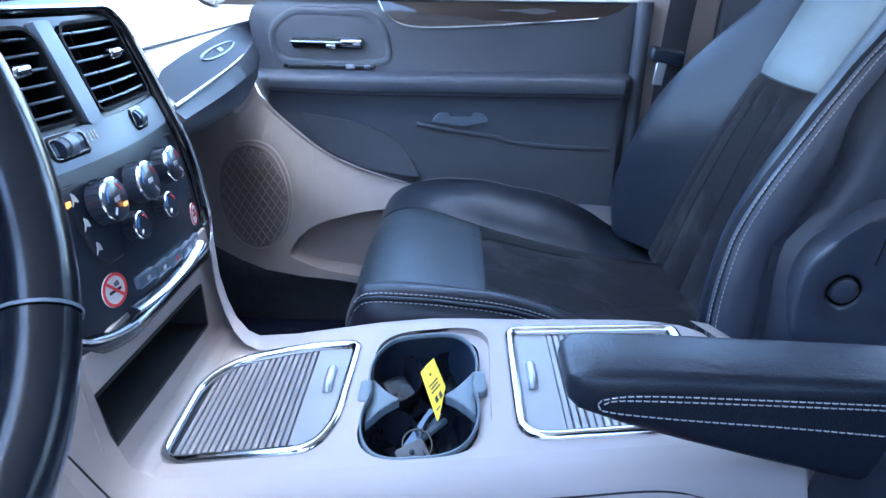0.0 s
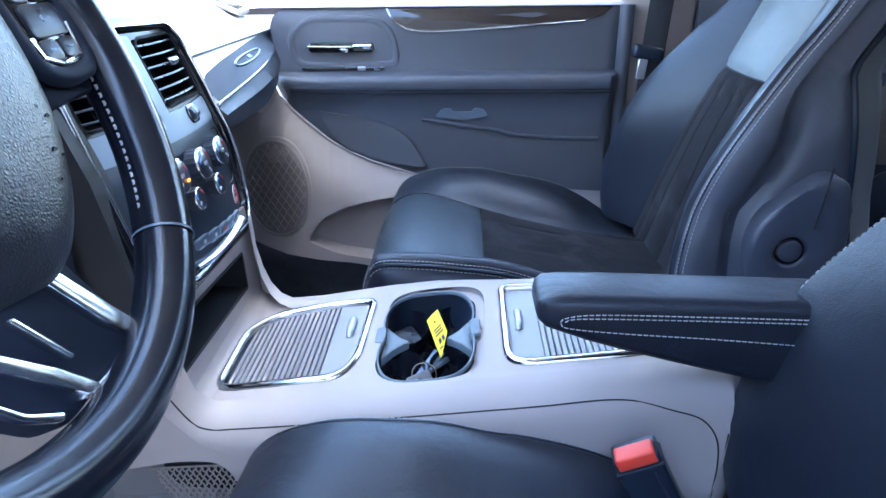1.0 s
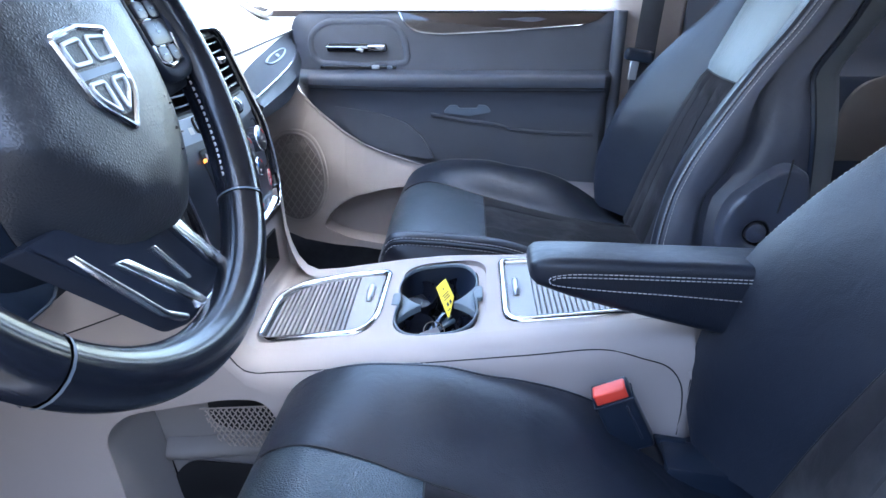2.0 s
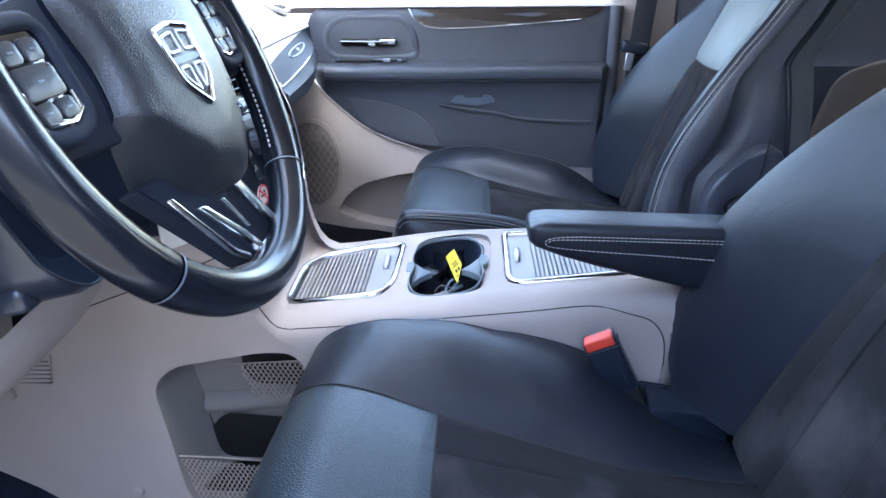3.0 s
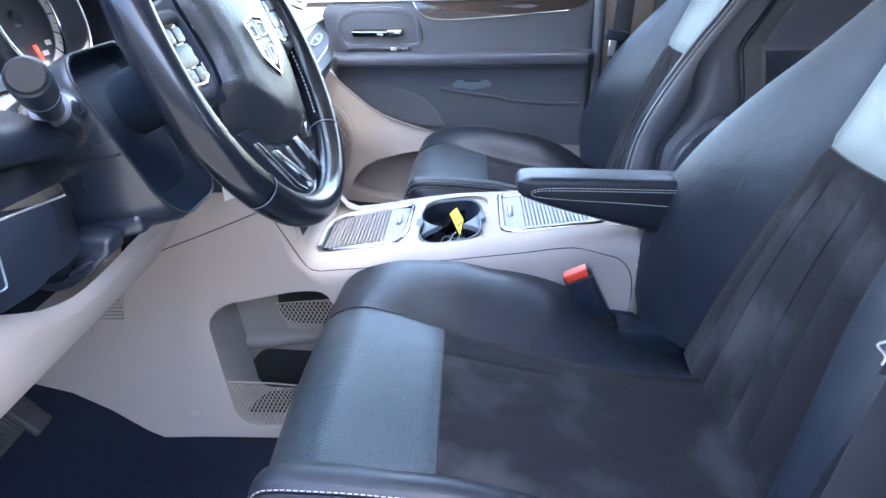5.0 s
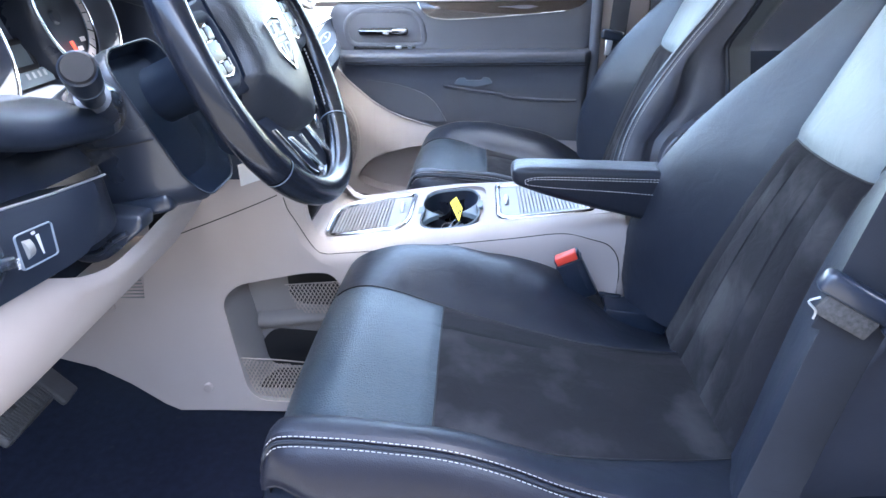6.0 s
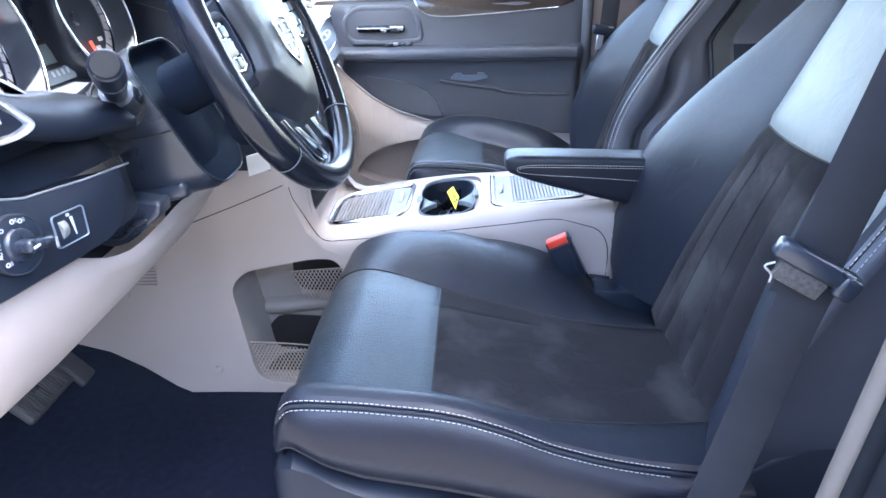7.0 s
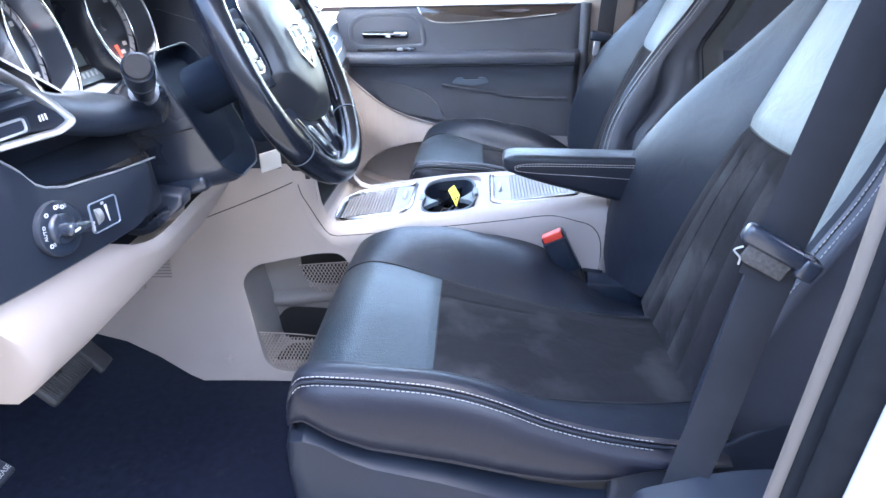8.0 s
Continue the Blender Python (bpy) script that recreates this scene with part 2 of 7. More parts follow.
def solo(name, bm, mat, label, category, group="", kind="", sharp=40):
    """A thing that is one mesh, with its origin at the middle of its base."""
    xs = [v.co for v in bm.verts]
    lo = Vector((min(v.x for v in xs) + max(v.x for v in xs), min(v.y for v in xs) + max(v.y for v in xs), 2 * min(v.z for v in xs))) / 2
    bmesh.ops.translate(bm, verts=bm.verts, vec=-lo)
    ob = new(name, finish(bm, name, mat, sharp))
    ob.location = lo
    return tagged(ob, label, category, group, kind)


def grid(rows, close=False, cap=False):
    """A skin over rows of points, all of one length; close: each row is a ring; cap: fills the first and last ring."""
    bm = bmesh.new()
    vs = [[bm.verts.new(p) for p in r] for r in rows]
    n = len(rows[0])
    for a, b in zip(vs, vs[1:]):
        for j in range(n if close else n - 1):
            k = (j + 1) % n
            bm.faces.new((a[j], a[k], b[k], b[j]))
    if cap:
        bm.faces.new(vs[0])
        bm.faces.new(vs[-1][::-1])
    return bm


def join(*bms):
    out = bmesh.new()
    for b in bms:
        me = bpy.data.meshes.new("t")
        b.to_mesh(me)
        b.free()
        out.from_mesh(me)
        bpy.data.meshes.remove(me)
    return out


def box(x0, x1, y0, y1, z0, z1, r=0.004, seg=2):
    bm = bmesh.new()
    bmesh.ops.create_cube(bm, size=1)
    for v in bm.verts:
        v.co = Vector((x0 + (v.co.x + 0.5) * (x1 - x0), y0 + (v.co.y + 0.5) * (y1 - y0), z0 + (v.co.z + 0.5) * (z1 - z0)))
    if r:
        bmesh.ops.bevel(bm, geom=bm.edges[:], offset=r, segments=seg, affect="EDGES", profile=0.5)
    return bm


def moved(bm, m):
    bmesh.ops.transform(bm, matrix=m, verts=bm.verts)
    return bm


def smooth_path(pts, n, closed=False):
    """Points along a Catmull-Rom curve through pts."""
    pts = [Vector(p) for p in pts]
    out = []
    k = len(pts)
    segs = k if closed else k - 1
    for i in range(segs):
        p0 = pts[(i - 1) % k] if closed or i > 0 else pts[0] * 2 - pts[1]
        p1, p2 = pts[i], pts[(i + 1) % k]
        p3 = pts[(i + 2) % k] if closed or i + 2 < k else pts[-1] * 2 - pts[-2]
        for j in range(n):
            t = j / n
            out.append(0.5 * ((2 * p1) + (p2 - p0) * t + (2 * p0 - 5 * p1 + 4 * p2 - p3) * t * t + (3 * p1 - p0 - 3 * p2 + p3) * t ** 3))
    if not closed:
        out.append(pts[-1].copy())
    return out


def frames(pts, closed=False, up=(0, 0, 1)):
    n = len(pts)
    for i, p in enumerate(pts):
        a = pts[(i - 1) % n] if closed or i > 0 else pts[0]
        b = pts[(i + 1) % n] if closed or i < n - 1 else pts[-1]
        t = (b - a).normalized()
        s = t.cross(Vector(up))
        s = s.normalized() if s.length > 1e-6 else Vector((1, 0, 0))
        yield p, t, s, s.cross(t).normalized()


def tube(pts, r, seg=8, closed=False, up=(0, 0, 1), flat=1.0, shape=None):
    """A rod along pts; r a number or one for each point; flat squeezes it along its up."""
    pts = [Vector(p) for p in pts]
    rs = r if isinstance(r, (list, tuple)) else [r] * len(pts)
    rows = []
    for (p, t, s, u), q in zip(frames(pts, closed, up), rs):
        rows.append([p + q * (math.cos(2 * math.pi * k / seg) * s + flat * math.sin(2 * math.pi * k / seg) * u) for k in range(seg)])
    if closed:
        rows.append(rows[0])
    bm = grid(rows, True, not closed)
    if closed:
        bmesh.ops.remove_doubles(bm, verts=bm.verts, dist=1e-6)
    return bm


def ribbon(pts, across, width, thick):
    """A strap: its middle line, the way across it at each point, its width and thickness."""
    pts = [Vector(p) for p in pts]
    rows = []
    for i, p in enumerate(pts):
        t = (pts[min(i + 1, len(pts) - 1)] - pts[max(i - 1, 0)]).normalized()
        a = Vector(across[i] if isinstance(across, list) else across)
        a = (a - t * a.dot(t)).normalized()
        n = t.cross(a)
        w, h = width / 2, thick / 2
        rows.append([p + a * w - n * h * 0.4, p + a * w * 0.97 + n * h, p - a * w * 0.97 + n * h, p - a * w + n * -h * 0.4, p - a * w * 0.97 - n * h, p + a * w * 0.97 - n * h])
    return grid(rows, True, True)


def rounded(x0, x1, y0, y1, r, n=6):
    """A rectangle with rounded corners, anticlockwise; r: one radius or four (from the lower left)."""
    rs = r if isinstance(r, (list, tuple)) else [r] * 4
    out = []
    for (cx, cy, a0), q in zip(((x0, y0, 180), (x1, y0, 270), (x1, y1, 0), (x0, y1, 90)), rs):
        ox = cx + q if cx == x0 else cx - q
        oy = cy + q if cy == y0 else cy - q
        for k in range(n + 1):
            a = radians(a0 + 90 * k / n)
            out.append((ox + q * math.cos(a), oy + q * math.sin(a)))
    return out


def ellipse(cx, cy, rx, ry, n=40):
    return [(cx + rx * math.cos(2 * math.pi * k / n), cy + ry * math.sin(2 * math.pi * k / n)) for k in range(n)]


def plate(outline, put, depth, holes=(), edge=0.0):
    """A board: its outline and holes in (u, v); put(u, v, w) gives the place, w from 0 (face) to -depth (back). edge: rounds the rim."""
    bm = bmesh.new()
    top, tops = [], []
    for ring in (outline, *holes):
        vs = [bm.verts.new((u, v, 0)) for u, v in ring]
        es = [bm.edges.new((vs[i], vs[(i + 1) % len(vs)])) for i in range(len(vs))]
        top += es
        tops.append(vs)
    bmesh.ops.triangle_fill(bm, edges=top, use_beauty=True)
    if depth:
        g = bmesh.ops.extrude_face_region(bm, geom=bm.faces[:])
        for v in g["geom"]:
            if isinstance(v, bmesh.types.BMVert):
                v.co.z = -depth
        if edge:
            rim = [e for e in bm.edges if len(e.link_faces) == 2 and all(abs(v.co.z) < 1e-9 for v in e.verts) and any(abs(f.normal.z) < 0.5 or min(v.co.z for v in f.verts) < -1e-9 for f in e.link_faces)]
            bmesh.ops.bevel(bm, geom=rim, offset=edge, segments=2, affect="EDGES", profile=0.5)
    for v in bm.verts:
        v.co = put(v.co.x, v.co.y, v.co.z)
    return bm


def lerp(a, b, t):
    return a + (b - a) * t


def along(table, x):
    """A value out of a table of (x, value), with straight lines between."""
    if x <= table[0][0]:
        return table[0][1]
    for (a, va), (b, vb) in zip(table, table[1:]):
        if x <= b:
            return lerp(va, vb, (x - a) / (b - a))
    return table[-1][1]


def soft(table, x):
    """As along(), with a curve."""
    if x <= table[0][0]:
        return table[0][1]
    n = len(table)
    for i in range(n - 1):
        (a, va), (b, vb) = table[i], table[i + 1]
        if x <= b:
            t = (x - a) / (b - a)
            ma = (vb - table[i - 1][1]) / (b - table[i - 1][0]) if i else (vb - va) / (b - a)
            mb = (table[i + 2][1] - va) / (table[i + 2][0] - a) if i + 2 < n else (vb - va) / (b - a)
            h = b - a
            return (2 * t ** 3 - 3 * t * t + 1) * va + (t ** 3 - 2 * t * t + t) * h * ma + (3 * t * t - 2 * t ** 3) * vb + (t ** 3 - t * t) * h * mb
    return table[-1][1]


def stitches(pts, length=0.0042, gap=0.0020, r=0.00042, up=(0, 0, 1)):
    """A row of short threads along a line."""
    pts = [Vector(p) for p in pts]
    bms, carry, on, run = [], 0.0, True, [pts[0]]
    out = bmesh.new()
    verts, faces = [], []
    dist, a = 0.0, pts[0]
    cum = [0.0]
    for p, q in zip(pts, pts[1:]):
        cum.append(cum[-1] + (q - p).length)

    def at(d):
        for i in range(len(cum) - 1):
            if d <= cum[i + 1]:
                return pts[i].lerp(pts[i + 1], (d - cum[i]) / max(1e-9, cum[i + 1] - cum[i]))
        return pts[-1]

    d = 0.0
    while d + length < cum[-1]:
        p, q = at(d), at(d + length)
        t = (q - p).normalized()
        s = t.cross(Vector(up)).normalized()
        u = s.cross(t)
        ring = [(r, 0), (0, r), (-r, 0), (0, -r)]
        va = [out.verts.new(p + s * x + u * y) for x, y in ring]
        vm = [out.verts.new((p + q) / 2 + s * x + u * (y + r * 0.5)) for x, y in ring]
        vb = [out.verts.new(q + s * x + u * y) for x, y in ring]
        for m, n in ((va, vm), (vm, vb)):
            for k in range(4):
                out.faces.new((m[k], m[(k + 1) % 4], n[(k + 1) % 4], n[k]))
        out.faces.new(va[::-1]), out.faces.new(vb)
        d += length + gap
    return out


def lettering(text, size, m, mat, name, parent, depth=0.0004, align="CENTER"):
    cu = bpy.data.curves.new("t", "FONT")
    cu.body, cu.size, cu.extrude, cu.align_x, cu.align_y = text, size, depth, align, "CENTER"
    cu.resolution_u = 2
    ob = bpy.data.objects.new("t", cu)
    me = bpy.data.meshes.new_from_object(ob)
    bpy.data.objects.remove(ob)
    bm = bmesh.new()
    bm.from_mesh(me)
    bpy.data.meshes.remove(me)
    moved(bm, m)
    return part(name, bm, mat, parent)

# ---- the shell of the van ----
def cut_plate(outline, put, depth, holes=(), us=(), vs=()):
    """A board as plate(), cut across at the given u and v so that it can bend."""
    bm = bmesh.new()
    es = []
    for ring in (outline, *holes):
        v = [bm.verts.new((a, b, 0)) for a, b in ring]
        es += [bm.edges.new((v[i], v[(i + 1) % len(v)])) for i in range(len(v))]
    bmesh.ops.triangle_fill(bm, edges=es, use_beauty=True)
    for values, axis in ((us, (1, 0, 0)), (vs, (0, 1, 0))):
        for c in values:
            bmesh.ops.bisect_plane(bm, geom=bm.verts[:] + bm.edges[:] + bm.faces[:], plane_co=Vector(axis) * c, plane_no=axis)
    if depth:
        g = bmesh.ops.extrude_face_region(bm, geom=bm.faces[:])
        for v in g["geom"]:
            if isinstance(v, bmesh.types.BMVert):
                v.co.z = -depth
    for v in bm.verts:
        v.co = put(v.co.x, v.co.y, v.co.z)
    return bm


def span(a, b, n):
    return [a + (b - a) * k / n for k in range(n + 1)]


def round_poly(pts, radii, n=5):
    """A polygon with rounded corners."""
    out = []
    k = len(pts)
    rs = radii if isinstance(radii, (list, tuple)) else [radii] * k
    for i in range(k):
        p, a, b = Vector(pts[i]), Vector(pts[i - 1]), Vector(pts[(i + 1) % k])
        da, db = (a - p).normalized(), (b - p).normalized()
        q = min(rs[i], (a - p).length * 0.49, (b - p).length * 0.49)
        p0, p1 = p + da * q, p + db * q
        for j in range(n + 1):
            t = j / n
            out.append(tuple((1 - t) ** 2 * p0 + 2 * t * (1 - t) * p + t * t * p1))
    return out


def grow(outline, d):
    """The outline moved outwards by d."""
    k = len(outline)
    area = sum(outline[i - 1][0] * outline[i][1] - outline[i][0] * outline[i - 1][1] for i in range(k))
    out = []
    for i in range(k):
        a, b = Vector(outline[i - 1]), Vector(outline[(i + 1) % k])
        t = (b - a).normalized()
        n = Vector((t.y, -t.x)) * (1 if area > 0 else -1)
        out.append(tuple(Vector(outline[i]) + n * d))
    return out


def band(outline, put, inner, outer, low, high):
    """A raised frame round an outline, from inner to outer (metres off it) and from low to high."""
    rows = []
    prof = [(inner, low), (inner, high - 0.3 * (high - low)), (lerp(inner, outer, 0.3), high), (lerp(inner, outer, 0.7), high), (outer, high - 0.3 * (high - low)), (outer, low)]
    rings = [grow(outline, d) for d, _ in prof]
    rows = [[put(u, v, h) for u, v in ring] for ring, (_, h) in zip(rings, prof)]
    bm = bmesh.new()
    vs = [[bm.verts.new(p) for p in r] for r in rows]
    n = len(outline)
    for a, b in zip(vs, vs[1:] + vs[:1]):
        for j in range(n):
            bm.faces.new((a[j], a[(j + 1) % n], b[(j + 1) % n], b[j]))
    return bm


ground = solo("ground", box(-900, 900, -900, 900, -0.75, -0.45, 0), PAVING, "dark sunlit asphalt of a parking lot", "ground", kind="structure")
solo("floor", cut_plate([(-1.1, -0.80), (2.6, -0.80), (2.6, 0.80), (-1.1, 0.80)],
     lambda u, v, w: Vector((u, v, w + 0.35 * max(0, -0.72 - u) + 0.004 * noise.noise((u * 9, v * 9, 0)))), 0.03, us=span(-1.05, 0.6, 33), vs=span(-0.75, 0.75, 30)),
     CARPET, "black carpeted van floor with specks of lint", "floor", kind="structure")
solo("ceiling", cut_plate([(-0.10, -0.66), (2.6, -0.66), (2.6, 0.66), (-0.10, 0.66)], lambda u, v, w: Vector((u, v, 1.33 + w - 0.25 * v * v)), 0.05, vs=span(-0.6, 0.6, 8)),
     HEADLINER, "pale grey cloth headliner of the van roof", "ceiling", kind="structure")
solo("wall_front", box(-1.16, -1.10, -0.82, 0.82, -0.05, 0.70, 0.01), RUBBER, "black firewall behind the dashboard", "wall", kind="structure")
# Full-height rear wall, unseen; added to cut light from behind.
solo("wall_rear", box(2.55, 2.62, -0.86, 0.86, -0.05, 1.34, 0.01), HEADLINER, "grey wall closing the unseen rear of the van against light", "wall", kind="structure")

# Unseen wall, added only to cut low sky light on the driver's side.
solo("wall_sky_block", box(-25, 25, -6.4, -6.0, -0.46, 4.2, 0.02), RENDERED, "plain grey wall added out of view to block low sky light", "wall", kind="structure")
# outer sills, in body colour
for side, nm in ((-1, "wall_sill_1"), (1, "wall_sill_2")):
    solo(nm, cut_plate([(-1.1, -0.30), (2.6, -0.30), (2.6, 0.02), (-1.1, 0.02)], lambda u, v, w, s=side: Vector((u, s * (0.86 + 0.03 * (0.02 - v) * 3 + w), v)), 0.05, vs=span(-0.25, 0, 5)),
         WHITE_PAINT, "white painted door sill of the van", "wall", kind="structure")


def window_pane(name, corners, label, glass=GLASS):
    c = [Vector(p) for p in corners]
    n = (c[1] - c[0]).cross(c[3] - c[0]).normalized() * 0.004
    bm = bmesh.new()
    a = [bm.verts.new(p) for p in c]
    b = [bm.verts.new(p + n) for p in c]
    bm.faces.new(a), bm.faces.new(b[::-1])
    for i in range(4):
        bm.faces.new((a[i], a[(i + 1) % 4], b[(i + 1) % 4], b[i]))
    ob = solo(name, bm, glass, label, "window", kind="structure")
    ob.visible_shadow = False
    return ob


window_pane("window_1", [(-1.12, -0.74, 0.73), (-1.12, 0.74, 0.73), (-0.11, 0.64, 1.30), (-0.11, -0.64, 1.30)], "clear sloping windscreen of the van")
window_pane("window_2", [(-0.48, 0.835, 0.69), (0.40, 0.835, 0.69), (0.36, 0.70, 1.23), (-0.16, 0.70, 1.23)], "clear side window over the passenger door")
window_pane("window_3", [(0.60, 0.835, 0.72), (1.60, 0.835, 0.72), (1.60, 0.70, 1.23), (0.58, 0.70, 1.23)], "dark tinted side window over the sliding door", PRIVACY)
window_pane("window_4", [(0.60, -0.835, 0.72), (1.60, -0.835, 0.72), (1.60, -0.70, 1.23), (0.58, -0.70, 1.23)], "dark tinted side window over the other sliding door", PRIVACY)

# pillars: slim trims that carry the roof
for side in (-1, 1):
    bm = grid([[(x, side * y, z), (x + 0.05, side * (y - 0.01), z), (x + 0.05, side * (y + 0.05), z), (x, side * (y + 0.05), z)] for x, y, z in ((-1.10, 0.79, 0.70), (-0.60, 0.735, 1.02), (-0.11, 0.66, 1.31))], True, True)
    solo("trim_1" if side < 0 else "trim_2", bm, HEADLINER, "pale grey front pillar trim beside the windscreen", "pillar", kind="structure")


def pillar_b(side, x0, x1, name):
    """The pillar between front and sliding door: a pale inner trim, bowed with the body."""
    rows = []
    for z, y in ((-0.05, 0.80), (0.20, 0.81), (0.40, 0.825), (0.60, 0.83), (0.72, 0.82), (0.90, 0.785), (1.12, 0.72), (1.30, 0.65)):
        rows.append([(x0, side * (y + 0.06), z), (x0, side * (y + 0.010), z), (x0 + 0.012, side * y, z), (x1 - 0.012, side * y, z), (x1, side * (y + 0.010), z), (x1, side * (y + 0.06), z)])
    return solo(name, grid(rows, True, True), GREY, "light grey plastic pillar trim behind the front door", "pillar", kind="structure", sharp=60)


pillar_b(1, 0.435, 0.60, "trim_3")

# Roof rails, out of view; widened past the body line to block sun.
for side in (-1, 1):
    bm = grid([[(x, side * y, z) for y, z in ((0.64, 1.31), (0.66, 1.275), (0.70, 1.235), (0.72, 1.225), (0.88, 1.23), (0.86, 1.27), (0.74, 1.34), (0.64, 1.36))] for x in (-0.08, 0.5, 1.2, 2.6)], True, True)
    solo("trim_5" if side < 0 else "trim_6", bm, HEADLINER, "pale grey roof rail over the doors, out of view, widened to block sun", "trim", kind="structure", sharp=60)

# sliding doors and rear quarter, inside
for side, nm in ((1, "wall_slide_1"), (-1, "wall_slide_2")):
    rows = [[(x, side * along([(0.0, 0.82), (0.30, 0.79), (0.50, 0.765), (0.54, 0.765), (0.58, 0.80), (0.72, 0.83)], z), z) for z in (-0.05, 0.10, 0.30, 0.50, 0.54, 0.58, 0.72)] for x in span(0.60, 2.6, 10)]
    back_rows = [[(x, side * 0.87, z) for z in (0.72, 0.58, 0.54, 0.50, 0.30, 0.10, -0.05)] for x in span(0.60, 2.6, 10)]
    solo(nm, grid([a + b for a, b in zip(rows, back_rows)], True, True), DOOR_BLACK, "black vinyl inner panel of the sliding door", "wall", kind="structure")
# Upper side walls at the back, unseen; they also cut light from behind.
for side, nm in ((1, "wall_rear_1"), (-1, "wall_rear_2")):
    solo(nm, grid([[(x, side * y, z) for y, z in ((0.83, 0.70), (0.79, 0.95), (0.70, 1.24), (0.74, 1.26), (0.83, 0.97), (0.87, 0.70))] for x in (1.60, 2.58)], True, True), HEADLINER, "grey side wall closing the unseen rear of the van against light", "wall", kind="structure")
solo("wall_quarter", plate(round_poly([(0.955, 0.34), (1.40, 0.34), (1.40, 0.56), (1.10, 0.557), (0.985, 0.52)], [0.03, 0.03, 0.03, 0.05, 0.05], 6), lambda u, v, w: Vector((u, 0.755 - w, v)), 0.02, edge=0.006), TAN, "tan vinyl trim panel on the sliding door", "wall", kind="structure")
# driver's pillar, seen from the front: pale trim, rubber seal, white body
BOW = [(-0.30, 0.835), (-0.05, 0.838), (0.20, 0.842), (0.40, 0.846), (0.60, 0.850), (0.72, 0.846), (0.90, 0.81), (1.12, 0.74), (1.30, 0.67)]
lean_x = lambda z: 0.088 * (z - 0.52)


def pillar_strip(name, prof, mat, label, cat):
    """A strip of the driver's pillar: its section (x, y off the bow) swept up the bow."""
    return solo(name, grid([[(x + lean_x(z), -(y + d), z) for x, d in prof] for z, y in BOW], True, True), mat, label, cat, kind="structure", sharp=60)


pillar_strip("trim_4", [(0.404, 0.003), (0.400, 0.008), (0.400, 0.017), (0.406, 0.022), (0.60, 0.022), (0.60, -0.02), (0.43, -0.02), (0.412, -0.010)], PILLAR, "light grey plastic pillar trim behind the driver's door opening", "pillar")
pillar_strip("trim_seal", [(0.412, 0.022), (0.402, 0.026), (0.400, 0.032), (0.403, 0.038), (0.416, 0.041), (0.416, 0.044), (0.401, 0.047), (0.397, 0.055), (0.400, 0.063), (0.412, 0.067), (0.44, 0.067), (0.44, 0.022)], SEAL, "black rubber door seal along the pillar", "seal")
pillar_strip("wall_outer", [(0.425, 0.065), (0.418, 0.078), (0.424, 0.108), (0.445, 0.121), (0.66, 0.125), (0.66, 0.065)], WHITE_PAINT, "white painted body pillar outside the driver's door opening", "wall")


# ---- seats ----
SPINE = [(-0.118, 0.225), (-0.130, 0.262), (-0.128, 0.295), (-0.114, 0.322), (-0.092, 0.339), (-0.060, 0.346), (-0.020, 0.340), (0.02, 0.330), (0.055, 0.322), (0.10, 0.312), (0.15, 0.302), (0.20, 0.294), (0.25, 0.286), (0.30, 0.280), (0.36, 0.274), (0.43, 0.272)]
RISE_NEAR = [(-0.13, 0.028), (-0.114, 0.046), (-0.10, 0.046), (-0.09, 0.042), (-0.06, 0.036), (-0.035, 0.038), (0.037, 0.049), (0.07, 0.052), (0.104, 0.051), (0.15, 0.043), (0.203, 0.027), (0.30, 0.014), (0.43, 0.010)]
RISE_FAR = [(-0.13, 0.0), (-0.09, 0.002), (-0.06, 0.007), (-0.03, 0.018), (0.01, 0.030), (0.07, 0.042), (0.126, 0.041), (0.16, 0.043), (0.23, 0.034), (0.28, 0.014), (0.32, -0.010), (0.36, -0.030), (0.43, -0.050)]
SEAM_NEAR = [(-0.13, 0.190), (0.10, 0.190), (0.25, 0.180), (0.43, 0.160)]
SEAM_FAR = [(-0.13, 0.138), (-0.06, 0.127), (0.0, 0.120), (0.055, 0.109), (0.15, 0.092), (0.22, 0.078), (0.30, 0.064), (0.43, 0.055)]
LOW = [(-0.13, 0.296), (-0.116, 0.308), (-0.104, 0.313), (-0.082, 0.302), (-0.059, 0.288), (-0.021, 0.272), (0.084, 0.252), (0.156, 0.235), (0.229, 0.225), (0.279, 0.229), (0.333, 0.250), (0.43, 0.262)]
ACROSS = [(0.0, 0.04), (0.036, 0.033), (0.040, 0.032), (0.044, 0.031), (0.05, 0.03), (0.09, 0.005), (0.106, 0.0), (0.112, -0.05), (0.118, 0.0), (0.132, 0.22), (0.155, 0.58), (0.185, 0.86), (0.215, 0.99), (0.238, 1.0), (0.252, 0.93)]


